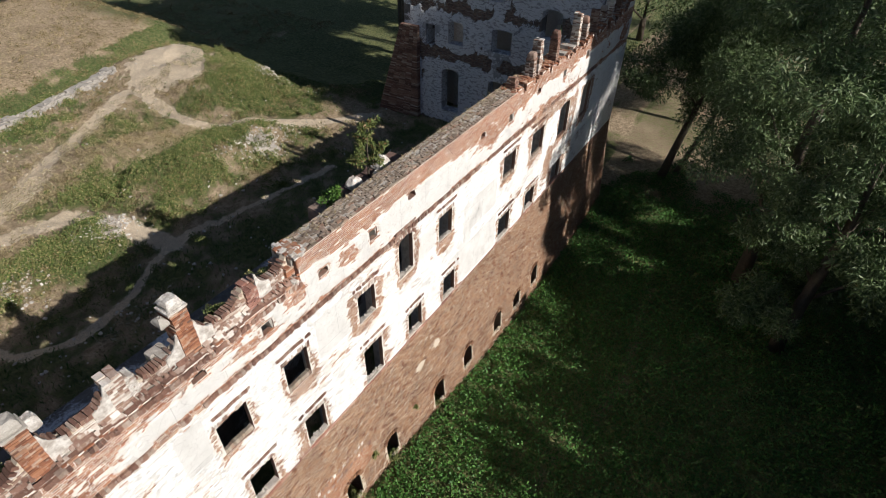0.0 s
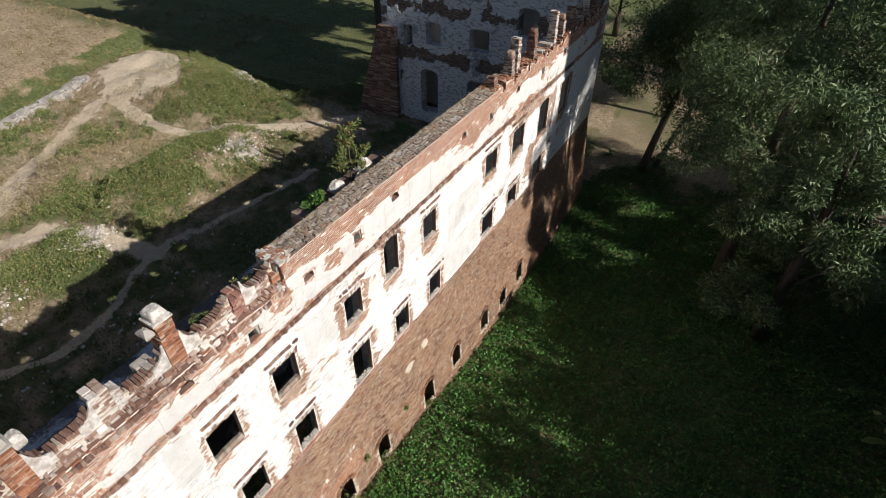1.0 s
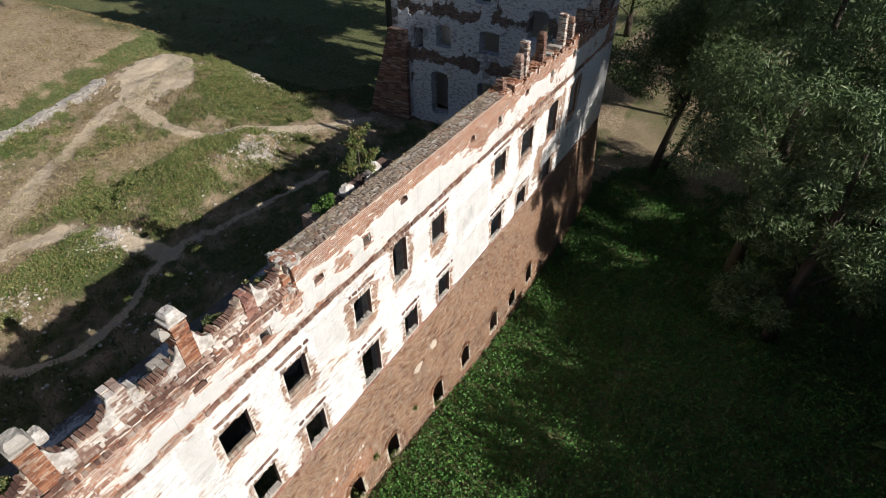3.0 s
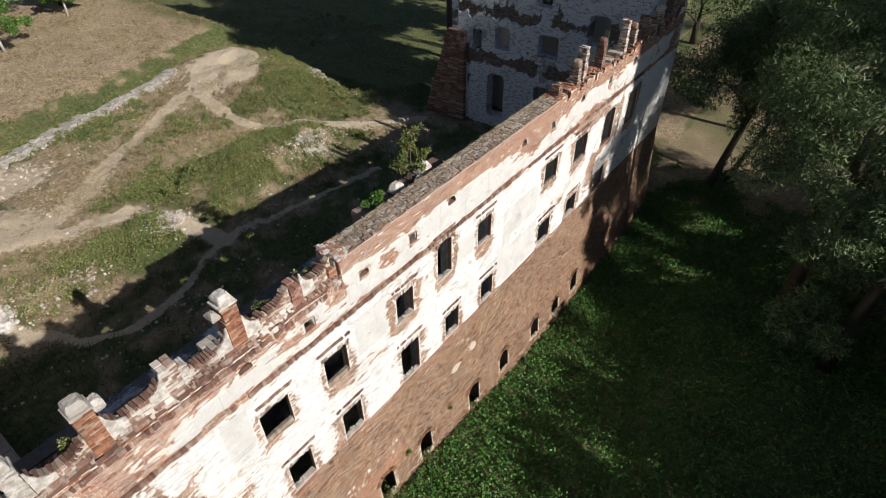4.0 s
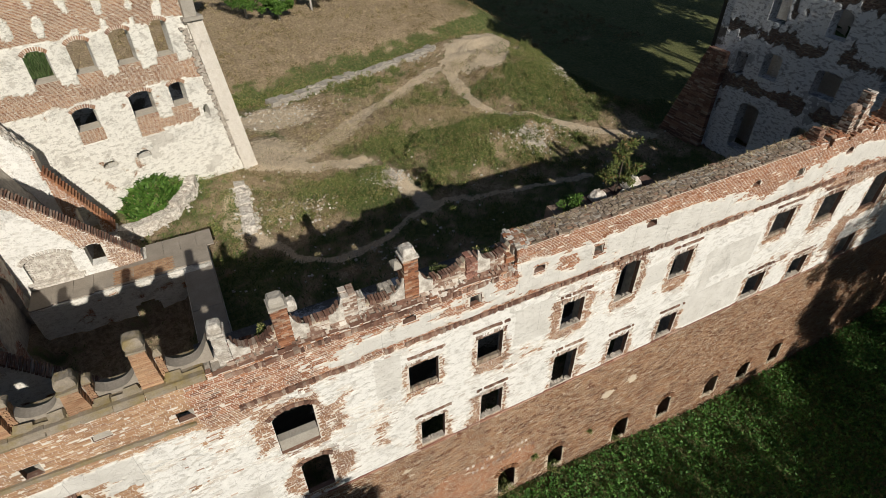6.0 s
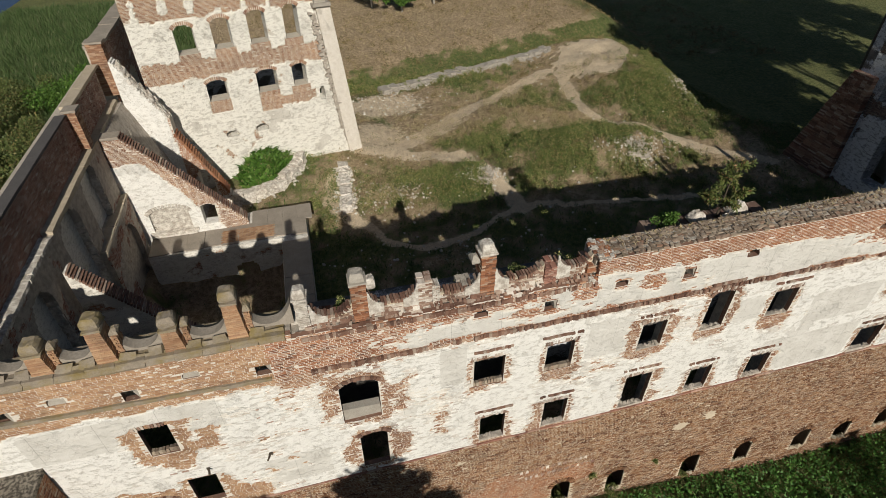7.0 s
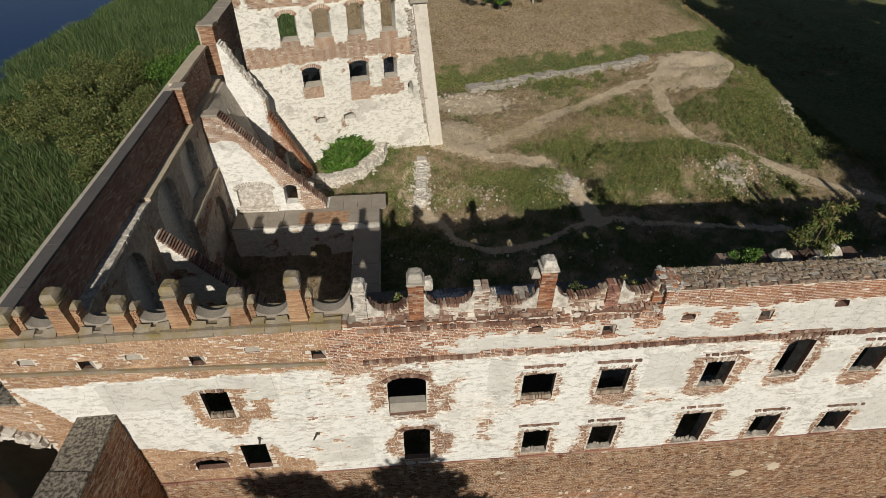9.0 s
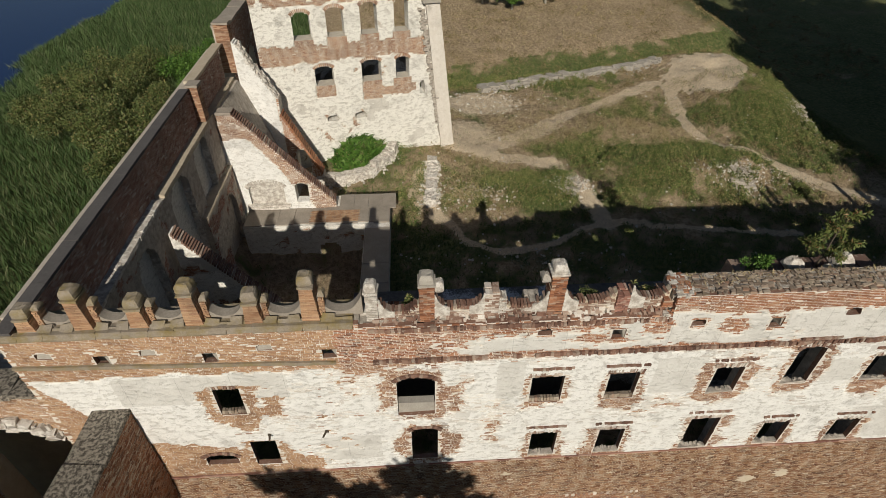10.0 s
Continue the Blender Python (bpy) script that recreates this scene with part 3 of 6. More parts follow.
sand_f = np.clip(1.25 - path_d * 0.8, 0, 1) * (0.62 + 0.6 * fbm(GX * 0.7, GY * 0.7, 27))
sand_f = np.maximum(sand_f, (0.55 + 0.5 * fbm(GX * 0.6, GY * 0.6, 28)) * poly_in(GX + 2.6 * (fbm(GX * 0.9, GY * 0.9, 29) - 0.5), GY + 2.6 * (fbm(GX * 0.9, GY * 0.9, 30) - 0.5), SAND))
sand_f = np.maximum(sand_f, 0.75 * np.exp(-((GX - 6.5) / 4.2) ** 2 - ((GY - 34) / 2.6) ** 2))
sand_f = np.maximum(sand_f, 0.62 * np.exp(-((GX - 5) / 3.2) ** 2 - ((GY - 28) / 3.0) ** 2))
sand_f = np.maximum(sand_f, 0.52 * np.exp(-((GX - 10.5) / 3.5) ** 2 - ((GY - 28.5 - 0.5 * (GX - 10.5)) / 1.5) ** 2))
sand_f = np.maximum(sand_f, 0.42 * np.exp(-((GX - 19) / 5) ** 2 - ((GY - 35 - 0.45 * (GX - 19)) / 1.2) ** 2))
sand_f = 1.3 * sand_f * inner_zone
grass_f = 0.38 + 1.1 * (fbm(GX * 0.16, GY * 0.16, 31) - 0.45) + 0.9 * (fbm(GX * 0.7, GY * 0.7, 33) - 0.5) + 0.6 * (fbm(GX * 2.1, GY * 2.1, 34, 2) - 0.5)
for cx, cy, rx, ry, k in [(13.0, 25.2, 1.5, 1.1, 0.9), (15.5, 22.8, 1.8, 1.2, 0.6), (20.0, 23.0, 4.6, 1.3, 0.6), (16.8, 20.0, 3.6, 1.2, 0.45), (22.5, 20.6, 2.4, 1.0, 0.3), (17.5, 18.3, 4.0, 0.9, 0.3), (8.9, 19.2, 1.8, 1.4, 0.8), (6.0, 20.3, 1.6, 1.0, 0.4), (30.2, 29.0, 1.8, 3.4, 0.8), (16, 37.6, 5.0, 0.9, 0.7), (21.3, 29.0, 1.4, 0.8, 0.5), (13.5, 30.5, 2.5, 1.6, -0.5), (18.5, 28.6, 2.4, 1.4, -0.6), (27.3, 33.4, 2.0, 0.7, -0.6), (9.0, 29.0, 3.5, 2.5, -0.35)]:
    grass_f = grass_f + k * np.exp(-((GX - cx) / rx) ** 2 - ((GY - cy) / ry) ** 2)
grass_f = grass_f + 0.6 * step01(GX, 32.5, 35.5) * step01(GY, 15, 20) + 1.0 * np.exp(-((GY - moat_line(GX)) / 1.7) ** 2)
grass_f = np.where(GY > moat_line(GX) + 3.5, 0.08 + 0.5 * (fbm(GX * 0.2, GY * 0.2, 35) - 0.5) + 0.6 * step01(GX, 30, 42), grass_f)
grass_f = np.where((GY < 0.5) | (GX < -10.6), 0.85, grass_f)
grass_f = np.where((GY < 0.5) & (GX > 40), 0.40 + 0.6 * (fbm(GX * 0.2, GY * 0.2, 36) - 0.4), grass_f)
trod = np.clip(1.3 - seg_dist(GX, GY, [(8, -11.5), (12.5, -6.6), (16, -6.6), (21, -8.2), (30, -7.2), (40, -4.5)]) / 0.7, 0, 1)
grass_f = grass_f - 0.3 * trod * (GY < 0)
# Less sand, more dark grass: the front wall's shadow strip deepened in the ground colour.
sand_f = sand_f * (1 - 0.25 * (1 - step01(GY, 16.0, 18.0)))
grass_f = grass_f + 0.22 * step01(GY, 6.5, 8) * (1 - step01(GY, 15.5, 17.5)) * (GX > -1)
rub_f = 0.6 * np.exp(-((GX - 5.0) / 2.2) ** 2 - ((GY - 19.8) / 1.4) ** 2) + 0.7 * np.exp(-((GX - 33.2) / 0.9) ** 2 - ((GY - 29.5) / 2.6) ** 2)
rub_f = rub_f + 0.75 * np.clip(1.2 - seg_dist(GX, GY, LOW_WALL) / 0.8, 0, 1) + 0.55 * np.exp(-((GX - 23.5) / 2.2) ** 2 - ((GY - 20.6) / 1.2) ** 2)
rub_f = rub_f + 0.45 * np.exp(-((GX - 8) / 5) ** 2 - ((GY - 13) / 1.6) ** 2) + 0.5 * np.exp(-((GX - 11.3) / 1.2) ** 2 - ((GY - 20) / 1.0) ** 2)
ni, nj = GX.shape
gi = np.arange(ni * nj).reshape(ni, nj)
gfaces = np.stack([gi[:-1, :-1].ravel(), gi[1:, :-1].ravel(), gi[1:, 1:].ravel(), gi[:-1, 1:].ravel()], 1)
me = mesh_of("ground", np.stack([GX, GY, GZ], -1).reshape(-1, 3), gfaces, M_GROUND, {"grass": grass_f.ravel(), "sand": sand_f.ravel(), "rubble": rub_f.ravel()}, smooth=True)
thing("ground", "dry grassy earth with trodden sandy paths", "ground", kind="structure", me=me)
wv = [(-400, 20, -1.55), (-40, 20, -1.55), (-40, 500, -1.55), (-400, 500, -1.55)]
thing("water", "still dark blue lake behind the reeds", "water", kind="structure", me=mesh_of("water", wv, [(0, 1, 2, 3)], M_WATER))

def slot_mesh(name, size, material, rough=0.006, seed=0):
    h = Heap()
    h.box((0, 0, 0), size, None, rough, random.Random(seed))
    return h.mesh(name, material)



# ---- front wall ----
UPPER = [(3.87, 4.90, 10.75, 12.10, 0), (6.35, 7.32, 10.75, 12.10, 0), (9.80, 10.72, 10.80, 12.13, 0), (12.22, 13.10, 11.10, 12.98, 0.2), (14.95, 15.95, 11.05, 12.38, 0),
         (20.65, 21.90, 11.05, 12.42, 0), (23.85, 25.30, 10.75, 12.32, 0), (27.45, 28.85, 10.40, 12.45, 0.2), (30.85, 32.20, 10.40, 12.40, 0)]
LOWER = [(4.20, 5.12, 7.50, 8.95, 0), (6.62, 7.53, 7.48, 8.97, 0), (9.82, 10.88, 7.42, 9.35, 0), (12.66, 13.62, 7.45, 8.85, 0), (15.38, 16.33, 7.42, 8.80, 0),
         (20.65, 21.88, 7.42, 8.90, 0), (23.82, 25.00, 7.42, 8.75, 0), (27.5, 28.7, 7.42, 8.7, 0)]
LEFT = [(-5.87, -5.09, 10.90, 12.23, 0), (-5.36, -4.52, 7.90, 9.33, 0), (-7.02, -5.95, 8.05, 8.66, 0.3)]
NICHE = (-0.36, 0.83, 10.42, 12.38, 0.35)
DOOR = (0.03, 0.93, 7.70, 9.63, 0.25)
ROUND = [(-9.94, 14.02), (-7.16, 14.0), (-3.97, 14.02), (4.0, 14.15), (8.5, 14.28), (13.1, 14.5), (18.3, 14.57), (23.9, 14.58)]
SQUARE = [(-8.45, 13.75), (-5.52, 13.68), (-2.2, 13.64), (6.2, 13.92), (10.9, 14.14), (20.95, 14.35), (27.2, 14.4), (30.5, 14.5)]
HOLES = [(x - 0.21, x + 0.21, z - 0.13, z + 0.13, 0.13) for x, z in ROUND] + [(x - 0.2, x + 0.2, z - 0.19, z + 0.19, 0) for x, z in SQUARE]
OPENINGS = UPPER + LOWER + LEFT + [NICHE, DOOR] + HOLES
BARE = [(2.75, 9.3, 0.45, 0.9), (1.45, 11.3, 0.45, 1.0), (1.45, 8.6, 0.4, 0.9), (-0.75, 11.2, 0.3, 0.9), (-0.4, 8.6, 0.35, 0.8), (2.0, 12.2, 0.3, 0.3), (-1.4, 13.2, 0.8, 0.5), (19.5, 14.6, 1.6, 0.8),
        (17.3, 15.0, 1.2, 0.5), (13.9, 15.1, 1.8, 0.35), (7.3, 14.2, 0.45, 0.45), (9.6, 14.0, 0.6, 0.4), (5.6, 13.8, 0.7, 0.3), (26.3, 12.8, 3.0, 0.5), (26.5, 9.5, 0.6, 1.6), (29.7, 11.5, 0.4, 1.6),
        (-5.2, 10.4, 0.35, 0.6), (-4.2, 11.2, 0.3, 0.6), (1.2, 14.6, 1.8, 0.5), (4.6, 14.75, 2.5, 0.35), (-1.2, 14.3, 0.9, 0.6)]


def facade_layer(u, v):
    u, v0 = np.asarray(u, float), np.asarray(v, float)
    row = np.floor((v0 - 7.35) / COURSE)
    v = 7.35 + COURSE * (row + 0.5)
    tooth = TABLE[(row.astype(int) * 71 + np.floor(u / LONG + 0.5 * row).astype(int) * 13) % 4096] - 0.5
    f = 0.27 + 0.85 * (fbm(u * 0.4, v * 0.75, 41) - 0.5) + 0.45 * (fbm(u * 1.8, v * 3.0, 45, 3) - 0.5) + 0.20 * tooth
    f = f - (0.35 + 0.55 * fbm(u * 1.3, v * 1.1, 48, 2)) * jambs(UPPER + LOWER + LEFT, u, v) - (0.35 + 0.7 * fbm(u * 1.1, v * 1.3, 49, 2)) * halo([NICHE, DOOR], u, v, 0.30) - 0.4 * halo(HOLES, u, v, 0.10)
    f = f - 0.55 * np.exp(-((v - 13.22) / 0.16) ** 2) - 0.25 * step01(v, 14.5, 14.9) - 0.35 * step01(v, 14.75, 15.1) - 0.34 * step01(v, 13.95, 14.35) * (1 - step01(u, 4.2, 6.5)) - 0.3 * (1 - step01(u, 0.6, 2.0)) * step01(v, 13.3, 13.6) - 0.35 * step01(v, 14.35, 14.8) * step01(u, 8, 10) - 0.14 * step01(u, 15, 19) * step01(v, 13.3, 13.6)
    for cx, cz, rx, rz in BARE:
        f = f - 0.6 * np.exp(-((u - cx) / rx) ** 2 - ((v - cz) / rz) ** 2)
    wob = 0.5 * (fbm(u * 1.2, v * 1.5, 51) - 0.5)
    f = np.where((v > 13.0 + wob) & (u < -2.1 + 2 * wob), -1, f)
    f = np.where((v < 9.95 - 0.33 * (u + 8.4) + 2 * wob) & (u < -3.0 + 2 * wob) & (v < 9.6 + wob), -1, f)
    f = np.where((v < 12.6 - 1.6 * (u + 10.6) + wob) & (u < -8.9), -1, f)
    return np.where(v0 < 7.42, -1, f)


def facade_top(u):
    u = np.asarray(u, float)
    chunk = np.floor(u / 0.29)
    rag = TABLE[(chunk.astype(int) * 37) % 4096]
    base = np.where(u < -1.3, 14.78, np.where(u < 7.6, 14.5 + 0.05 * rag + 0.22 * fbm(u, u * 0, 61), np.where(u < 21.3, 15.35, 15.0 + 0.5 * rag)))
    return np.where(u > 36, base + 0.3 * (u - 36), base)


def facade_smooth(u, v):
    """Where a later, smoother render covers the limewash: the attic band and a few panels between the windows."""
    f = step01(v, 13.28, 13.34)
    for a, b, c, d in ((2.75, 3.6, 11.2, 12.9), (7.75, 9.35, 11.0, 12.75), (13.5, 14.6, 11.2, 12.3), (16.9, 20.0, 10.2, 11.8), (15.6, 20.2, 7.6, 9.6), (-8.6, -3.6, 11.6, 12.9), (-2.9, -1.0, 8.0, 9.4)):
        f = np.maximum(f, step01(u, a - 0.1, a + 0.1) * step01(-u, -b - 0.1, -b + 0.1) * step01(v, c - 0.1, c + 0.1) * step01(-v, -d - 0.1, -d + 0.1))
    return f


front = thing("wall_front", "ruined palace front with flaking white plaster over brick", "wall", kind="structure")
# Reveal faces take a darker brick, so the openings' shade is in the colour.
masonry("wall_core", None, -10.9, 38.6, 7.35, 16.2, 0.17, OPENINGS, facade_layer, M_PLASTER, COURSE, facade_top, parent=front, kind="", category="", smooth=facade_smooth, reveal=M_BRICK_STAIN_SHADE)
VOIDS = [(a - 0.45, b + 0.45, c - 1.3, d + 0.15, 0) for a, b, c, d, _ in UPPER + LOWER[:2] + LEFT + [NICHE]] + [(a - 0.45, b + 0.45, 5.2, d + 0.15, 0) for a, b, c, d, _ in LOWER[2:] + [DOOR]] + [(a - 0.1, b + 0.1, c - 0.75, d + 0.1, 0) for a, b, c, d, _ in HOLES]
masonry("wall_inner_leaf", pose(0, 0.175, 0), -10.9, 38.6, 5.0, 16.2, 0.725, VOIDS, None, M_RUBBLE, 0.2, facade_top, parent=front, kind="", category="").matrix_basis = pose(0, 0.175, 0)
spots = brick_spots(-10.9, 38.6, 7.35, 15.4, OPENINGS, facade_layer, facade_top, seed=3)
bricks("brick_facing", [s for s in spots if s[0] < -2.0], M_BRICK_NEW, front, near=(-4.0, 14.2), joint=0.013)
fresh = [8.4 < s[0] < 21.3 and s[1] > 14.95 - 0.25 * float(fbm(np.array([s[0] * 0.8]), np.array([0.0]), 87, 2)[0]) for s in spots]
bricks("brick_facing", [s for s, k in zip(spots, fresh) if 9.0 > s[0] >= -2.0 and not k and s[1] > 13.15], M_BRICK, front)
bricks("brick_facing", [s for s, k in zip(spots, fresh) if s[0] >= 9.0 and not k and s[1] > 13.15], M_BRICK_ORANGE, front, seed=11, label="orange brick of the attic band")
bricks("brick_facing", [s for s, k in zip(spots, fresh) if s[0] >= -2.0 and not k and s[1] <= 13.15], M_BRICK_TAN, front, seed=10, label="tan bricks round the windows where the plaster has fallen")
bricks("brick_facing", [s for s, k in zip(spots, fresh) if k], M_BRICK_ORANGE, front, seed=9, label="bright orange brick band under the wall top")


def washed_layer(u, v):
    f = facade_layer(u, v)
    return np.where((f > 0.03) & (f < 0.02 + 0.19 * fbm(u * 0.7, v * 0.9, 83)) & (facade_smooth(u, v) < 0.5), -1.0, 1.0)


washed = brick_spots(-9.0, 33.0, 7.35, 15.3, OPENINGS, washed_layer, facade_top, seed=4)
bricks("brick_facing", washed, M_WASHED, front, proud=0.046, seed=6, joint=0.012, label="whitewashed bricks laid bare by erosion")

# sloping brick plinth with its low cellar openings
CELLAR = [(7.5, 8.35, 1.9, 3.45, 0.3), (10.15, 10.95, 1.7, 3.2, 0.3), (14.0, 14.9, 1.25, 2.75, 0.3), (16.9, 17.75, 1.2, 2.65, 0.3), (20.3, 21.2, 0.85, 2.3, 0.3), (22.85, 23.75, 0.75, 2.0, 0.3), (25.4, 26.3, 0.8, 2.25, 0.3)]
PLINTH_TOP, LEAN = 7.36, 0.085
plinth = thing("wall_plinth", "battered brown brick plinth of the palace front", "wall", kind="structure")
masonry("plinth_core", None, -10.9, 38.6, -1.0, PLINTH_TOP, 0.06, CELLAR, None, M_MORTAR, 0.3, None, LEAN, parent=plinth, kind="", category="")
GONE = [(14.6, 5.4, 0.42, 0.35), (13.2, 5.15, 0.45, 0.3), (3.5, 6.4, 0.18, 0.12)]


def plinth_layer(u, v):
    f = -0.5 + 0.0 * u
    for cx, cz, rx, rz in GONE:
        f = f + 0.9 * np.exp(-((u - cx) / rx) ** 2 - ((v - cz) / rz) ** 2)
    return f


pspots = brick_spots(-10.9, 38.6, -0.4, PLINTH_TOP, CELLAR, plinth_layer, None, seed=5, gone=0.004)
patch = [((s[0] - 6.2) / 3.4) ** 2 + ((s[1] - 3.6) / 1.35) ** 2 + 0.8 * float(fbm(np.array([s[0]]), np.array([s[1] * 2]), 91, 2)[0]) < 1.2 for s in pspots]
bricks("brick_facing", [s for s, k in zip(pspots, patch) if not k], M_BRICK_PLINTH, plinth, lean=LEAN, vtop=PLINTH_TOP, near=(1.0, 6.9))
bricks("brick_facing", [s for s, k in zip(pspots, patch) if k], M_BRICK_ORANGE, plinth, lean=LEAN, vtop=PLINTH_TOP, seed=8, label="newer orange brick repair")

words, rnd = Heap(), random.Random(202)
for row, (u0, u1) in enumerate(((5.95, 9.0), (6.2, 9.2))):
    u = u0
    while u < u1:
        w_ = rnd.choice((0.12, 0.16, 0.2))
        z_ = 4.75 - 0.42 * row
        words.box((u + w_ / 2, -LEAN * (PLINTH_TOP - z_) - 0.014, z_), (w_ * 0.8, 0.006, 0.17), Euler((-LEAN, 0, 0)).to_matrix(), 0.01, rnd)
        u += w_ + 0.09
thing("faded_writing", "faded pale writing on the brick plinth", "writing", kind="stuff", me=words.mesh("faded_writing", M_BRICK_LIMED))

voussoir = [slot_mesh("brick", (0.07, 0.1, 0.22), M_BRICK_PLINTH, 0.008, k) for k in range(3)]
for c0, c1, cb, ct, rise in CELLAR:
    a = thing("cellar_arch", "brick arch over a low cellar opening", "arch", (0, 0, 0), "cellar arches", "structure")
    for k in range(13):
        ang = math.pi * (k + 0.5) / 13
        px_, pz_ = (c0 + c1) / 2 - ((c1 - c0) / 2 + 0.1) * math.cos(ang), ct - rise + (rise + 0.1) * math.sin(ang)
        b = part("brick", voussoir[k % 3], a)
        b.matrix_basis = pose(px_, -LEAN * (PLINTH_TOP - pz_) - 0.01, pz_, 0, math.degrees(math.pi / 2 - ang) * -1, 0)
    # Closed shaft added behind the opening; its dark brick stands in for shade.
    shaft = Heap()
    yf_, yd_ = [-LEAN * (PLINTH_TOP - q) + 0.07 for q in (ct + 0.1, cb - 0.03)]
    x0_, x1_ = c0 - 0.06, c1 + 0.06
    ring0 = [(x0_, yd_, cb - 0.03), (x1_, yd_, cb - 0.03), (x1_, yf_, ct + 0.1), (x0_, yf_, ct + 0.1)]
    ring1 = [(x0_, yd_ + 0.05, cb - 3.2), (x1_, yd_ + 0.05, cb - 3.2), (x1_, yf_ + 1.6, ct + 0.1), (x0_, yf_ + 1.6, ct + 0.1)]
    low = [(x0_, yf_ + 1.6, cb - 3.2), (x1_, yf_ + 1.6, cb - 3.2)]
    shaft.poly([ring0[0], ring0[1], ring1[1], ring1[0]])
    shaft.poly([ring0[3], ring0[2], ring1[2], ring1[3]])
    shaft.poly([ring1[0], ring1[1], low[1], low[0]])
    shaft.poly([low[0], low[1], ring1[2], ring1[3]])
    shaft.poly([ring0[0], ring0[3], ring1[3], low[0], ring1[0]])
    shaft.poly([ring0[1], ring0[2], ring1[2], low[1], ring1[1]])
    thing("cellar_shaft", "added brick shaft, coloured dark for the shade inside a cellar opening", "shaft", kind="structure", group="cellar shafts", me=shaft.mesh("cellar_shaft", M_BRICK_SHADE))
led = Heap()
for k in range(99):
    led.box((-10.65 + 0.5 * k, -0.005, PLINTH_TOP - 0.01 + random.uniform(-0.008, 0.008)), (0.49, 0.11, 0.075), None, 0.012)
thing("plinth_ledge", "projecting brick ledge on top of the plinth", "trim", kind="structure", me=led.mesh("plinth_ledge", M_BRICK_DARK))

# string courses
left_string = Heap()
for k in range(13):
    left_string.box((-10.55 + 0.68 * k, -0.01, 13.60 - 0.026 * k), (0.685, 0.14, 0.12), Euler((0, 0.038, 0)).to_matrix(), 0.01)
thing("string_course", "mossy stone string course below the attic band", "trim", kind="structure", me=left_string.mesh("string_course", M_STONE_MOSSY))
coping = Heap()
for k in range(14):
    coping.box((-10.6 + 0.68 * k, 0.44, 14.84 + random.uniform(-0.01, 0.01)), (0.675, 0.92, 0.1), None, 0.012)
    coping.box((-10.6 + 0.68 * k, 0.06, 14.80), (0.675, 0.34, 0.08), Euler((0.62, 0, 0)).to_matrix(), 0.02)
thing("coping", "lichen-spotted stone coping along the wall top", "trim", kind="structure", me=coping.mesh("coping", M_STONE_MOSSY))


ROWLOCK = [slot_mesh("brick", (0.084, 0.13, 0.15), M_BRICK_STAIN_SHADE, 0.012, k) for k in range(4)]
SOLDIER = [slot_mesh("brick", (0.088, 0.10, 0.095), M_BRICK_STAIN_SHADE, 0.010, k) for k in range(4)]
LINTEL = [slot_mesh("brick", (0.066, 0.09, 0.17), M_BRICK_LIMED, 0.008, k) for k in range(4)]
SILL = [slot_mesh("brick", (0.085, 0.13, 0.20), M_BRICK_TOP, 0.008, k) for k in range(4)]
string = thing("brick_string_course", "crumbling dark brick string course across the front", "trim", kind="structure")
rnd = random.Random(12)
x = -1.6
while x < 33.2:
    if fbm(np.array([x * 0.7]), np.array([0.0]), 71)[0] > 0.34:
        b = part("brick", ROWLOCK[rnd.randrange(4)], string)
        b.matrix_basis = pose(x, -0.01 + rnd.uniform(-0.03, 0.02), 13.2 + rnd.uniform(-0.015, 0.015) + 0.012 * (x > 10), rnd.uniform(-6, 6), rnd.uniform(-5, 5), rnd.uniform(-4, 4))
    x += 0.094


cornice = thing("brick_cornice", "row of upright weathered bricks under the ruined parapet", "trim", kind="structure")
for k in range(94):
    if rnd.random() > 0.08:
        b = part("brick", ROWLOCK[rnd.randrange(4)], cornice)
        b.matrix_basis = pose(-1.0 + 0.092 * k, 0.01 + rnd.uniform(-0.03, 0.02), 14.50 + rnd.uniform(-0.03, 0.03), rnd.uniform(-8, 8), rnd.uniform(-6, 6), rnd.uniform(-5, 5))


def opening_trim(o, hood=True, sill=True):
    """The brick hood, lintel and sill of one window."""
    u0, u1, v0, v1, rise = o
    w = thing("window_surround", "brick lintel, hood strip and sloping sill of an empty window", "window", (0, 0, 0), "windows of the front", "structure")
    n = int((u1 - u0 + 0.5) / 0.1)
    for k in range(n):
        if hood and rnd.random() > 0.08:
            b = part("brick", SOLDIER[rnd.randrange(4)], w)
            b.matrix_basis = pose(u0 - 0.25 + 0.1 * k + 0.05, -0.035 + rnd.uniform(-0.015, 0.01), v1 + 0.42 + rnd.uniform(-0.01, 0.01), rnd.uniform(-5, 5), rnd.uniform(-5, 5), 0)
    n = int((u1 - u0 + 0.24) / 0.085)
    for k in range(n):
        if rnd.random() > 0.12:
            b = part("brick", LINTEL[rnd.randrange(4)], w)
            b.matrix_basis = pose(u0 - 0.12 + 0.085 * (k + 0.5), 0.0 + rnd.uniform(-0.012, 0.006), v1 + 0.10 + rnd.uniform(-0.012, 0.012), 0, (k + 0.5 - n / 2) * 2.0 + rnd.uniform(-3, 3), 0)
    if sill:
        n = int((u1 - u0) / 0.095)
        for k in range(n):
            b = part("brick", SILL[rnd.randrange(4)], w)
            b.matrix_basis = pose(u0 + (k + 0.5) * (u1 - u0) / n, 0.10 + rnd.uniform(-0.015, 0.015), v0 + 0.05, -8 + rnd.uniform(-4, 4), rnd.uniform(-3, 3), 0)


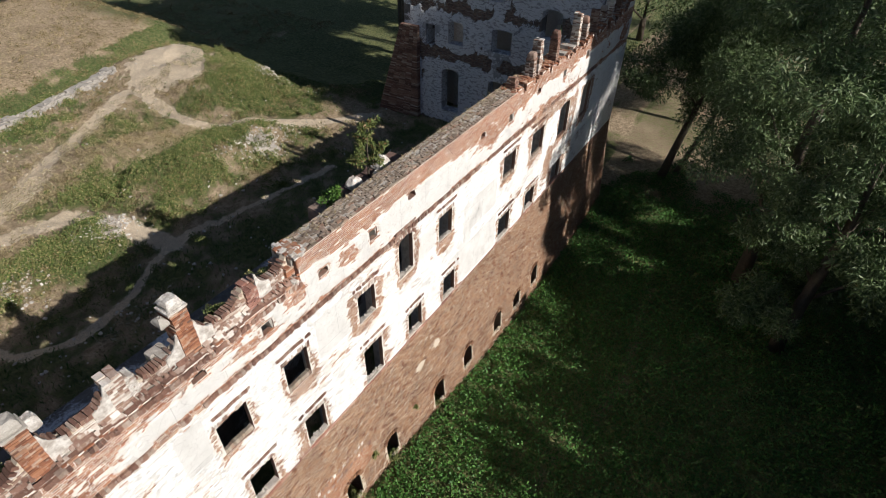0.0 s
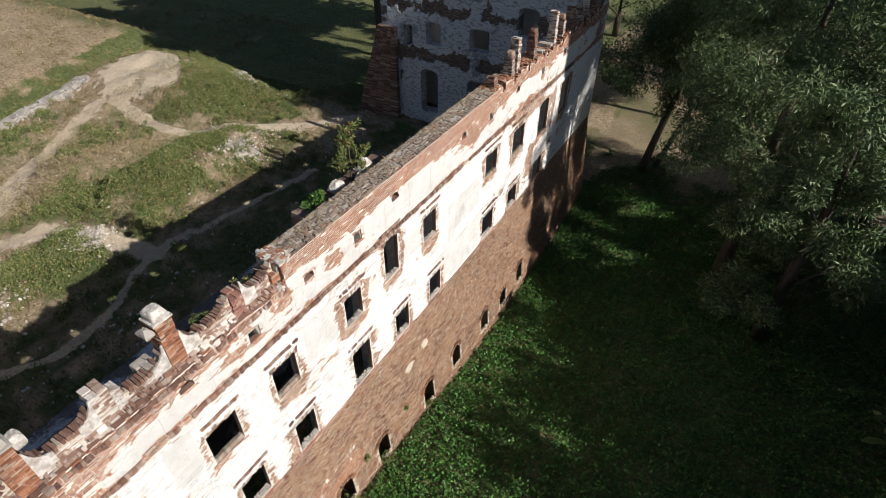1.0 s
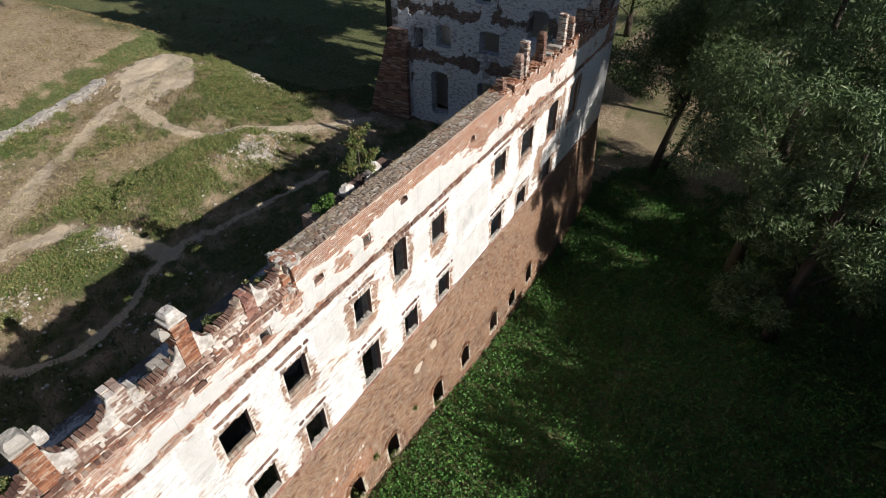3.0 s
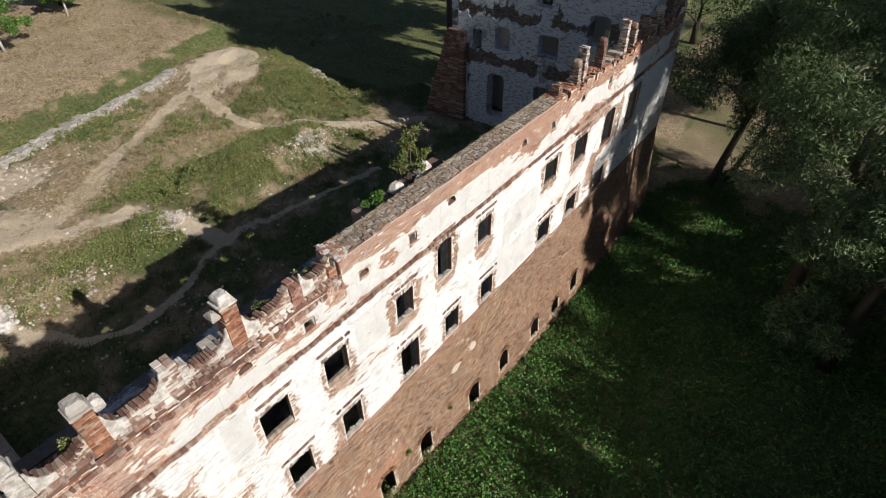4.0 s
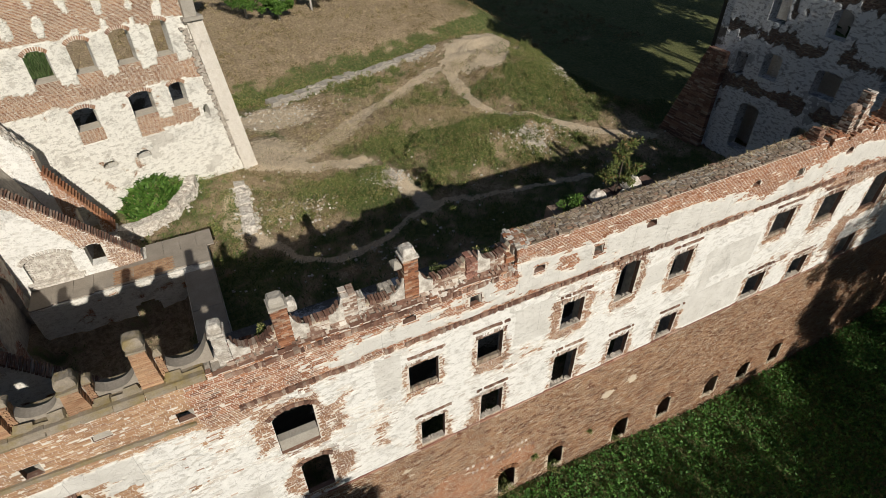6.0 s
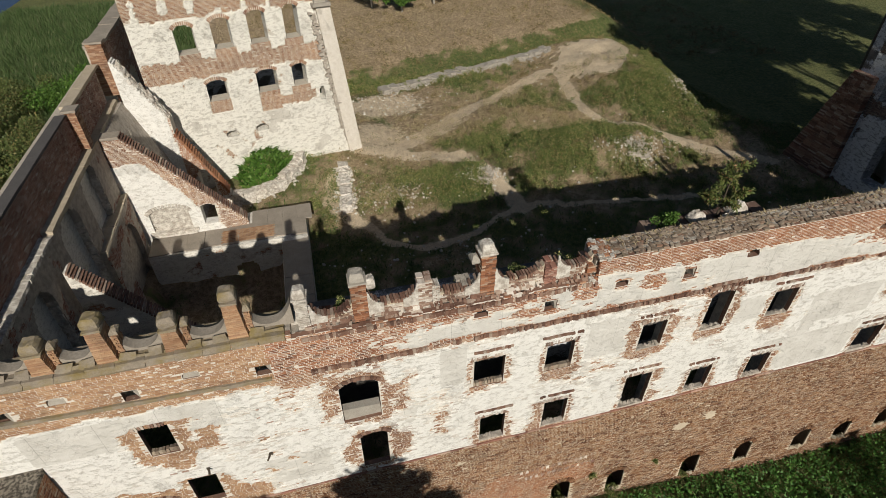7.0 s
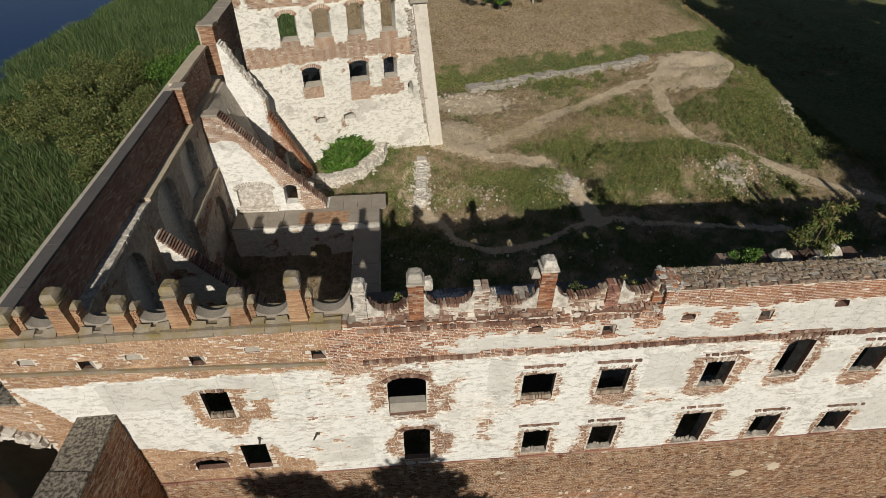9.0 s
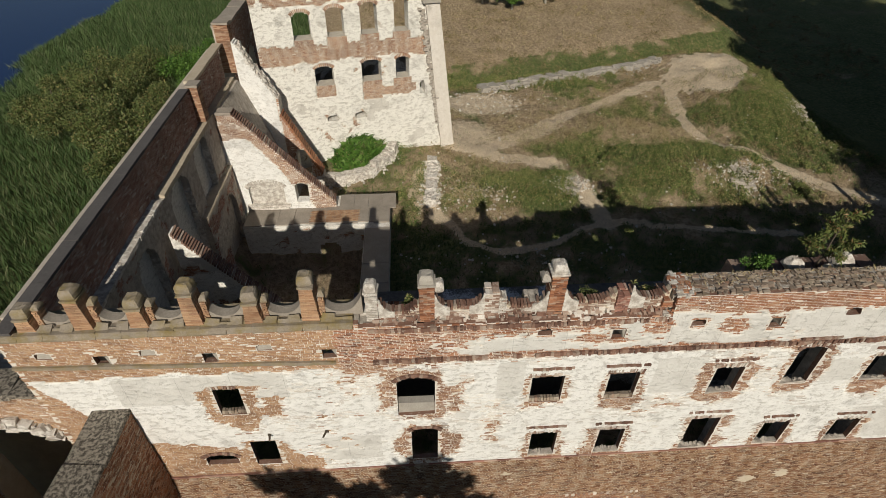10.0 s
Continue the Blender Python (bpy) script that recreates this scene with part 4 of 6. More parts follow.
for k, o in enumerate(UPPER[:7] + LOWER[:7]):
    opening_trim(o, True, k in (0, 1, 5, 6))
    if k not in (0, 1, 5, 6):
        h = Heap()
        h.box(((o[0] + o[1]) / 2, 0.085, o[2] + 0.02), (o[1] - o[0], 0.17, 0.10), None, 0.03, rnd)
        for _ in range(7):
            q = rnd.uniform(0.06, 0.16)
            h.box((rnd.uniform(o[0] + 0.1, o[1] - 0.1), rnd.uniform(0.05, 0.15), o[2] + 0.07), (q, q, q * 0.6), Euler((rnd.random(), rnd.random(), rnd.random())).to_matrix(), 0.02, rnd)
        thing("window_sill", "grey stone sill with crumbled rubble on it", "sill", kind="structure", group="window sills", me=h.mesh("window_sill", M_RUBBLE))
opening_trim(LEFT[0], False, True)

for (u0, u1, v0, v1, rise), name in ((DOOR, "door_arch"), (NICHE, "niche_arch"), (LEFT[2], "cellar_window_arch"), (UPPER[3], "window_arch")):
    a = thing(name, "arch of stained upright bricks over an empty opening", "arch", kind="structure")
    n = int((u1 - u0 + 0.3) / 0.085)
    for k in range(n):
        q = (k + 0.5) / n * 2 - 1
        b = part("brick", ROWLOCK[rnd.randrange(4)], a)
        b.matrix_basis = pose((u0 + u1) / 2 + q * ((u1 - u0) / 2 + 0.12), 0.02 + rnd.uniform(-0.02, 0.015), v1 - rise + (rise + 0.08) * math.sqrt(max(0.0, 1 - 0.92 * q * q)), 0, q * 34, 0)

# niche with its bricked-up breast, door below, slabs in the splayed holes
breast = Heap()
breast.box((0.235, 0.24, 10.66), (1.17, 0.26, 0.5), None, 0.02)
thing("niche_breast", "grey stone breast wall in an arched niche", "wall", kind="structure", me=breast.mesh("niche_breast", M_STONE))
for x0, z0 in ROUND[:3]:
    h = Heap()
    h.box((x0, 0.16, z0), (0.5, 0.1, 0.34), Euler((-0.5, 0, 0)).to_matrix(), 0.02)
    thing("blocked_oculus", "grey mortar filling of a small round opening", "wall", kind="structure", group="blocked openings", me=h.mesh("blocked_oculus", M_STONE))
for x0, z0 in SQUARE:
    h = Heap()
    h.box((x0 + 0.15, 0.17, z0 - 0.02), (0.13, 0.3, 0.36), Euler((0.0, -0.25, 0.3)).to_matrix(), 0.02)
    thing("splayed_sill", "sloping mortar slab in a small attic hole", "wall", kind="structure", group="attic holes", me=h.mesh("splayed_sill", M_STONE))


for x0, z0, a in ((-4.62, 9.75, 12), (-2.75, 9.78, -14)):
    h = Heap()
    h.tube([(0, 0.15, 0), (0, -0.22, 0.06), (0, -0.34, 0.10)], [0.035, 0.035, 0.03], 8)
    h.box((0, -0.03, 0), (0.13, 0.04, 0.13), None, 0.004)
    thing("wall_stub", "short rusty beam stub sticking out of the front", "stub", pose(x0, 0, z0, 0, 0, a), "beam stubs", me=h.mesh("wall_stub", M_BARK))
for k, (c0, c1, cb, ct, rise) in enumerate(CELLAR):
    h, r_ = Heap(), random.Random(130 + k)
    yb = -LEAN * (PLINTH_TOP - cb)
    for j in range(11):
        q = r_.uniform(0.07, 0.2)
        h.box((r_.uniform(c0 + 0.06, c1 - 0.06), yb + r_.uniform(-0.02, 0.07), cb + 0.03 + 0.05 * r_.random()), (q, q * 0.7, q * 0.7), Euler((r_.random(), r_.random(), r_.random())).to_matrix(), 0.02, r_)
    thing("cellar_sill", "crumbled pale stone sill of a cellar opening", "sill", kind="structure", group="cellar sills", me=h.mesh("cellar_sill", M_COPING_TAN))


# ---- attic: posts and curved parapets ----
def brick_pier(w, d, h, material, seed, ruin=0.0):
    r = random.Random(seed)
    heap = Heap()
    heap.box((0, 0, h / 2 - 0.05), (w - 0.06, d - 0.06, h - 0.1))
    n = int(h / 0.062)
    for k in range(n):
        fade = max(0.0, (k / n - 1 + ruin) / max(ruin, 1e-3)) if ruin else 0
        z = (k + 0.5) * h / n
        cells = [(-w / 4, w / 2 - 0.012), (w / 4, w / 2 - 0.012)] if k % 2 else [(-w * 0.36, w * 0.26), (0.0, w * 0.44), (w * 0.36, w * 0.26)]
        for cx, cw in cells:
            for sy in (-1, 1):
                if r.random() > 0.45 * fade:
                    heap.box((cx + r.uniform(-0.008, 0.008), sy * d / 4 + r.uniform(-0.012, 0.012), z), (cw, d / 2 - 0.012, h / n - 0.012), Euler((0, 0, r.uniform(-0.04, 0.04))).to_matrix(), 0.006, r)
    return heap.mesh("pier", material)


def stone_cap(w, d, h, material, seed):
    bm = bmesh.new()
    bmesh.ops.create_cube(bm, size=1.0)
    bmesh.ops.subdivide_edges(bm, edges=bm.edges[:], cuts=3, use_grid_fill=True)
    for v in bm.verts:
        n = noise.noise(v.co * 3 + Vector((seed * 3.1, 0, 0)))
        k = (1.0 if v.co.z < 0.05 else 0.86) * math.sqrt(max(0.12, 1 - (max(0, v.co.z) / 0.56) ** 2)) * (0.8 if v.co.z < -0.4 else 1.0)
        v.co = Vector((v.co.x * w * k, v.co.y * d * k, (v.co.z + 0.5) * h)) * (1 + 0.12 * n)
    me_ = bpy.data.meshes.new("cap")
    bm.to_mesh(me_)
    bm.free()
    me_.materials.append(material)
    return me_


def block_cap(w, d, h, material, seed):
    """A squat weathered block: square, with worn edges and a narrow neck below."""
    bm = bmesh.new()
    bmesh.ops.create_cube(bm, size=1.0)
    bmesh.ops.subdivide_edges(bm, edges=bm.edges[:], cuts=4, use_grid_fill=True)
    for v in bm.verts:
        n = noise.noise(v.co * 3.5 + Vector((seed * 3.1, seed, 0)))
        z = v.co.z + 0.5
        k = 0.84 if z < 0.1 else 1.0 if z < 0.7 else 1.0 - 1.1 * (z - 0.7)
        corner = 1.0 - 0.35 * max(0.0, abs(v.co.x) + abs(v.co.y) - 0.72)
        v.co = Vector((v.co.x * w * k * corner, v.co.y * d * k * corner, z * h)) * (1 + 0.07 * n)
    me_ = bpy.data.meshes.new("cap")
    bm.to_mesh(me_)
    bm.free()
    me_.materials.append(material)
    return me_


def attic_post(x0, z0, h, w=0.36, d=0.55, y0=0.46, cap=True, material=None, capmat=None, ruin=0.0, seed=0, label="", capw=1.0):
    p = thing("attic_post", label or "slender brick attic post with a weathered stone cap", "post", (x0, y0, z0), "posts along the wall top")
    part("pier", brick_pier(w, d, h, material or M_BRICK_NEW, seed, ruin), p)
    if cap:
        c = part("cap", block_cap(w * capw, d * 0.85, 0.3, capmat or M_STONE_MOSSY, seed), p, "weathered square stone cap")
        c.matrix_basis = pose(0, 0, h + 0.02, 0, 0, random.uniform(-6, 6))
        m = part("moulding", slot_mesh("moulding", (w * 1.16, d * 0.95, 0.07), capmat or M_STONE_MOSSY, 0.012, seed), c)
        m.matrix_basis = pose(0, 0, 0.0)
    return p


def swag(x0, x1, z0, rise, material, y0=0.30, d=0.34, ruin=0.0, knob=None, label=""):
    n, r = 14, random.Random(int(x0 * 100))
    top = []
    for k in range(n + 1):
        s = k / n
        e = abs(2 * s - 1)
        top.append((x0 + (x1 - x0) * s, 0.14 + rise * e ** 2.6 + ruin * r.uniform(-1, 1)))
    prof = [(x0, 0.0), (x1, 0.0)] + top[::-1]
    me_ = extrude_profile("parapet", prof, d, material)
    p = thing("curved_parapet", label or "thin concave parapet slab sagging between two attic posts", "parapet", (0, y0, z0), "parapets between the posts")
    part("slab", me_, p)
    k = part("knob_pier", brick_pier(0.15, 0.3, rise + 0.12, knob or M_BRICK_NEW, int(x0 * 10)), p)
    k.matrix_basis = pose(x0 + 0.11, 0.1, 0.0)
    b = part("knob", stone_cap(0.19, 0.30, 0.2, knob or M_STONE_MOSSY, x0 * 3), k, "small stone knob")
    b.matrix_basis = pose(0, 0.05, 0.08 + rise)
    return p


def tapered_pier(w0, w1, d, h, material, seed):
    """Brick courses that narrow upwards, with an uneven edge."""
    r = random.Random(seed)
    heap = Heap()
    n = max(3, int(h / 0.062))
    for k in range(n):
        w = w0 + (w1 - w0) * (k + 0.5) / n
        heap.box((0, 0, (k + 0.5) * h / n), (w - 0.03, d - 0.03, h / n * 1.01))
        cuts = [-0.5, -0.1, 0.5] if k % 2 else [-0.5, 0.12, 0.5]
        for a, b in zip(cuts[:-1], cuts[1:]):
            for sy in (-1, 1):
                heap.box((w * (a + b) / 2, sy * d / 4 + r.uniform(-0.006, 0.006), (k + 0.5) * h / n), (w * (b - a) - 0.012, d / 2 - 0.012, h / n - 0.014), None, 0.005, r)
    return heap.mesh("pier", material)


ZB = 14.85
POSTS = [(-9.99, 0.44), (-8.53, 1.06), (-7.09, 0.66), (-5.65, 1.10), (-4.08, 0.72), (-2.55, 1.22)]
for k, (x0, h) in enumerate(POSTS):
    p = thing("attic_post", "tall tapering brick attic post with a mossy stone cap" if h > 1 else "short tapering brick attic post with a mossy stone cap", "post", (x0, 0.35, ZB), "posts along the wall top")
    part("pier", tapered_pier(0.5, 0.36, 0.5, h, M_BRICK_NEW, k), p)
    c = part("cap", block_cap(0.43, 0.46, 0.30, M_STONE_MOSSY, k), p, "worn square stone cap with moss")
    c.matrix_basis = pose(0, 0, h + 0.05, random.uniform(-3, 3), random.uniform(-4, 4), random.uniform(-5, 5))
    m = part("moulding", slot_mesh("moulding", (0.42, 0.52, 0.06), M_STONE_MOSSY, 0.012, k), p)
    m.matrix_basis = pose(0, 0, h + 0.028)
    for side, z_ in ((1, 0.0), (-1, 0.0)):
        f = part("foot_stone", slot_mesh("foot_stone", (0.34, 0.22, 0.12), M_STONE_MOSSY, 0.03, k + 7 * side), p, "mossy sloping stone at the post's foot")
        f.matrix_basis = pose(side * 0.46, -0.16, 0.06, 34, side * 6, 0)
for (xa, ha), (xb, _) in zip(POSTS, POSTS[1:] + [(-0.95, 0)]):
    swag(xa + 0.2, xb - 0.2, ZB, 0.46 if ha < 1 else 0.58, M_COPING, 0.34, 0.30)
attic_post(-0.9, 14.6, 1.05, 0.34, 0.45, 0.45, True, M_WHITE, M_WHITE, 0.3, 21, "whitewashed broken attic post with a stone cap", 1.0)
post = attic_post(0.62, 14.6, 1.3, 0.42, 0.5, 0.42, True, M_BRICK, M_STONE, 0.1, 22, "stout red brick attic post with a stone cap", 1.0)
part("bracket", block_cap(0.26, 0.30, 0.34, M_WHITE, 7), post, "white plaster bracket").matrix_basis = pose(0.34, -0.02, 1.02)
attic_post(2.42, 14.6, 1.02, 0.40, 0.42, 0.42, False, M_BRICK_LIMED, None, 0.35, 24, "broken whitewashed brick stump")
attic_post(2.74, 14.6, 0.72, 0.22, 0.36, 0.42, False, M_WHITE, None, 0.4, 23, "small broken white block beside a stump")
attic_post(3.62, 14.6, 0.46, 0.42, 0.5, 0.62, False, M_RUBBLE, None, 0.3, 25, "pale mossy block behind the ruined parapet")
post = attic_post(4.22, 14.6, 1.5, 0.44, 0.5, 0.45, True, M_BRICK, M_WHITE, 0.0, 26, "tallest red brick attic post with a pale stone cap", 0.92)
part("bracket", stone_cap(0.24, 0.34, 0.26, M_STONE, 8), post, "grey stone bracket").matrix_basis = pose(-0.34, 0.02, 1.18)
attic_post(6.15, 14.6, 0.72, 0.38, 0.5, 0.45, False, M_BRICK_DARK, None, 0.4, 28, "broken dark brick stump on the wall top")
attic_post(7.6, 14.8, 0.32, 0.6, 0.7, 0.5, False, M_BRICK, None, 0.8, 29, "crumbled brick heap on the wall top")


def ruined_parapet(xa, xb, low, ears, seed):
    """A broken bay of the attic: sloping brick courses, a thin concave wall with bricks on edge, plaster ears beside the posts."""
    r = random.Random(seed)
    p = thing("ruined_parapet", "concave broken brick parapet with whitewash remains and bricks on edge", "parapet", (0, 0, 0), "broken parapets between the posts")

    def crest(x):
        e = min(x - xa, xb - x)
        return low + 0.36 * max(0.0, 1 - e / 0.42) ** 2
    wall, edge, slope = Heap(), Heap(), Heap()
    outline = [(xa, 14.45), (xb, 14.45)] + [(xb - (xb - xa) * q / 14, crest(xb - (xb - xa) * q / 14) - 0.1) for q in range(15)]
    for row in range(9):
        z = 14.58 + 0.062 * row
        x = xa + (0.11 if row % 2 else 0.0)
        while x < xb - 0.1:
            if z < crest(x + 0.1) - 0.14 and r.random() > 0.06:
                wall.box((x + 0.1, 0.39 + r.uniform(-0.01, 0.01), z), (0.195, 0.24, 0.045), None, 0.006, r)
            x += 0.215
    x = xa + 0.03
    while x < xb - 0.04:
        if r.random() > 0.1:
            t = math.atan((crest(x + 0.05) - crest(x - 0.05)) / 0.1)
            edge.box((x, 0.39 + r.uniform(-0.015, 0.015), crest(x) - 0.06 + r.uniform(-0.025, 0.02)), (0.072, 0.26, 0.13), Euler((r.uniform(-0.05, 0.05), -t + r.uniform(-0.06, 0.06), r.uniform(-0.06, 0.06))).to_matrix(), 0.01, r)
        x += 0.092
    for row in range(4):
        x = xa - 0.1 + r.uniform(0, 0.09)
        while x < xb + 0.1:
            if r.random() > 0.14:
                slope.box((x, 0.05 + 0.075 * row + r.uniform(-0.012, 0.012), 14.575 + 0.055 * row + r.uniform(-0.015, 0.015)), (r.choice((0.085, 0.085, 0.19)), 0.12, 0.06), Euler((0.5 + r.uniform(-0.12, 0.12), r.uniform(-0.06, 0.06), r.uniform(-0.08, 0.08))).to_matrix(), 0.010, r)
            x += 0.135
    part("core", extrude_profile("core", outline, 0.2, M_MORTAR), p, "pale mortar core").matrix_basis = pose(0, 0.30, 0)
    part("brickwork", wall.mesh("brickwork", M_BRICK_LIMED), p, "whitewashed brickwork", "stuff")
    part("bricks_on_edge", edge.mesh("bricks_on_edge", M_BRICK_STAIN_SHADE), p, "dark bricks on edge along the top", "stuff")
    part("sloping_brickwork", slope.mesh("sloping_brickwork", M_BRICK_LIMED if seed % 2 else M_BRICK_STAIN_SHADE), p, "sloping weathered brick courses", "stuff")
    for side in ears:
        x0 = xa if side < 0 else xb
        prof = [(0.0, 14.62), (0.44, 14.62), (0.44, low - 0.02), (0.30, low + 0.02), (0.18, low + 0.12), (0.09, low + 0.28), (0.05, low + 0.44), (0.0, low + 0.46)]
        me_ = extrude_profile("plaster_ear", [(x0 - side * q, z) for q, z in prof], 0.05, M_WHITE)
        part("plaster_ear", me_, p, "white plaster remains beside the post").matrix_basis = pose(0, 0.235, 0)


for k, (xa, xb, low, ears) in enumerate([(-0.72, 0.42, 14.98, (-1,)), (0.82, 2.24, 15.08, (-1, 1)), (2.62, 4.0, 15.05, (1,)), (4.44, 5.96, 15.12, (-1,)), (6.34, 7.5, 15.16, (-1,))]):
    ruined_parapet(xa, xb, low, ears, 80 + k)
for k, (x0, h) in enumerate([(21.6, 0.9), (23.5, 1.1), (24.1, 1.85), (26.2, 1.4), (29.1, 1.9), (30.4, 1.1), (31.9, 1.5), (33.4, 1.0), (34.6, 1.4), (36.2, 1.2)]):
    attic_post(x0, 15.05, h, 0.38, 0.44, 0.40, k % 2 == 1, M_BRICK_LIMED if k % 3 else M_BRICK_STAIN_SHADE, M_BRICK_STAIN_SHADE, 0.6, 40 + k, "weathered broken brick attic post on the wall top", 1.1)

# loose and weathered bricks that lie on the broken wall top
top_heap, red_heap, rnd = Heap(), Heap(), random.Random(77)
for row in range(9):
    u = 8.0 + rnd.uniform(0, 0.2)
    while u < 21.2:
        if rnd.random() > 0.12:
            top_heap.box((u, 0.05 + 0.100 * row, 15.36 + rnd.uniform(-0.02, 0.02) + 0.03 * float(fbm(np.array([u]), np.array([row * 0.3]), 63)[0])), (0.10 if rnd.random() < 0.4 else 0.19, 0.088, 0.07), Euler((rnd.uniform(-0.08, 0.08), rnd.uniform(-0.08, 0.08), rnd.gauss(0, 0.08))).to_matrix(), 0.016, rnd)
        u += 0.195
white_heap = Heap()
for row in range(4, 8):
    u = -1.2 + rnd.uniform(0, 0.2)
    while u < 8.0:
        z = float(facade_top(np.array([u]))[0]) + 0.10 * float(fbm(np.array([u * 2]), np.array([row * 0.8]), 64)[0]) - 0.02
        pale = float(fbm(np.array([u * 0.9]), np.array([row * 0.35]), 65, 3)[0]) + rnd.uniform(-0.08, 0.08) > 0.53
        if rnd.random() > 0.05:
            (white_heap if pale else red_heap).box((u, 0.05 + 0.115 * row, z), (0.15 if row % 2 else 0.25, 0.11, 0.09), Euler((rnd.gauss(0, 0.05), rnd.gauss(0, 0.05), rnd.gauss(0, 0.06))).to_matrix(), 0.012, rnd)
        u += 0.16 if row % 2 else 0.265
for _ in range(950):
    u = rnd.choice([rnd.uniform(7.4, 8.0), rnd.uniform(21.2, 38.4), rnd.uniform(21.2, 38.4), rnd.uniform(21.2, 38.4)])
    z = float(facade_top(np.array([u]))[0])
    lift = rnd.choice([0.0, 0.0, 0.0, 0.04]) if u < 8 or u > 21 else rnd.choice([-0.02, -0.02, -0.01, 0])
    k_ = 0.05 if u < 8 or u > 21 else 0.035
    (top_heap if 8 < u < 21.2 else white_heap if rnd.random() < 0.45 and u < 21 else red_heap).box((u, rnd.uniform(0.03, 0.87), z + 0.02 + lift), (0.24 if rnd.random() < 0.5 else 0.12, 0.12, 0.07), Euler((rnd.uniform(-k_, k_), rnd.uniform(-k_, k_), rnd.gauss(0, 2 * k_) + (1.57 if rnd.random() < 0.5 else 0))).to_matrix(), 0.012, rnd)
thing("loose_bricks", "weathered grey-brown bricks bedded on the broken wall top", "bricks", kind="stuff", me=top_heap.mesh("loose_bricks", M_BRICK_TOP))
thing("loose_bricks", "whitewashed broken bricks on the ruined parapet", "bricks", kind="stuff", me=white_heap.mesh("loose_bricks", M_WHITE))
thing("loose_bricks", "broken red bricks with whitewash on the ruined parapet", "bricks", kind="stuff", me=red_heap.mesh("loose_bricks", M_BRICK))


# ---- left wing ----
def plain_layer(amount, seed, su=0.5, sv=0.8):
    def f(u, v):
        return amount + 0.9 * (fbm(np.asarray(u) * su, np.asarray(v) * sv, seed) - 0.5) + 0.5 * (fbm(np.asarray(u) * 2.1, np.asarray(v) * 2.7, seed + 5, 3) - 0.5)
    return f


def faced_wall(name, at, u0, u1, v0, v1, thick, openings, layer, core, brick, step, top=None, label="", seed=0, course=COURSE, near=None):
    w = thing(name, label, "wall", at, kind="structure")
    masonry("wall_core", None, u0, u1, v0, v1, thick, openings, layer, core, step, top, parent=w, kind="", category="")
    if brick:
        bricks("brick_facing", brick_spots(u0, u1, max(v0, 4.2), v1, openings, layer, top, course, seed), brick, w, course, seed=seed, near=near)
    return w


def bar(heap, a, b, w, h, rough=0.02, lift=0.0, pieces=1):
    """A coping from a to b, in pieces."""
    a, b = Vector(a), Vector(b)
    d = (b - a) / pieces
    rot = Matrix((d.normalized(), Vector((-d.y, d.x, 0)).normalized(), d.normalized().cross(Vector((-d.y, d.x, 0)).normalized()))).transposed()
    for k in range(pieces):
        c = a + d * (k + 0.5)
        heap.box((c.x, c.y, c.z + lift), (d.length * 0.99, w, h), rot, rough)


ARCHES = [(5.4, 7.15, 7.5, 12.5, 0.9), (9.5, 11.8, 7.5, 13.0, 0.9), (13.0, 15.15, 10.0, 13.2, 0.9)]
def west_layer(u, v):
    """Pale rubble plaster at the back of the recesses, bare brick above them."""
    return np.where(np.asarray(v) < 12.9, 0.25 + 0.9 * (fbm(np.asarray(u) * 0.8, np.asarray(v) * 0.8, 118) - 0.5), -1.0)


faced_wall("wall_west", pose(-10.33, 0, 0, 0, 0, 90), 0.6, 21.4, -1.5, 15.0, 0.6, [], west_layer, M_PLASTER_INNER, M_BRICK_DARK, 0.25, None, "tall outer wall of dark red brick", 101, near=(4.0, 14.6))
faced_wall("wall_west_lining", pose(-9.98, 0, 0, 0, 0, 90), 0.9, 21.4, 4.0, 13.05, 0.34, ARCHES, plain_layer(0.15, 111, 1.2, 1.2), M_RUBBLE, M_BRICK_DARK, 0.12, None, "thick inner wall with tall arched recesses", 102)
faced_wall("wall_west_bench", pose(-9.70, 0, 0, 0, 0, 90), 11.9, 17.0, 4.0, 9.95, 0.27, [(13.6, 16.2, 4.5, 9.2, 1.1)], plain_layer(0.0, 121, 1.2, 1.2), M_RUBBLE, M_BRICK_DARK, 0.12, None, "lower inner wall with an arched opening", 103)
# Only the sunward jamb of each recess, its lit edge put into white.
for u0, u1, v0, v1, rise in ARCHES:
    h = Heap()
    for k in range(int((v1 - rise - v0) / 0.2)):
        h.box((-10.14, u1 + 0.02, v0 + 0.2 * k + 0.1), (0.34, 0.12 if k % 2 else 0.2, 0.19), None, 0.02)
    thing("arch_jamb", "sun-facing brick jamb of a tall arched recess, white for its lit edge", "jamb", kind="structure", group="jambs of the recesses", me=h.mesh("arch_jamb", M_WHITE))
h = Heap()
bar(h, (-10.48, -0.1, 15.04), (-10.48, 15.6, 15.04), 0.44, 0.1, 0.01, 0, 8)
thing("coping_dark", "dark concrete coping on the outer wall", "trim", kind="structure", me=h.mesh("coping_dark", M_COPING_DARK))
h = Heap()
bar(h, (-10.48, 16.4, 15.06), (-10.48, 21.9, 15.06), 0.50, 0.14, 0.02, 0, 5)
bar(h, (-10.15, 9.2, 13.08), (-10.15, 21.8, 13.08), 0.44, 0.22, 0.02, 0, 10)
bar(h, (-9.90, 11.9, 9.98), (-9.90, 17.0, 9.98), 0.46, 0.10, 0.03, 0, 5)
hw = Heap()
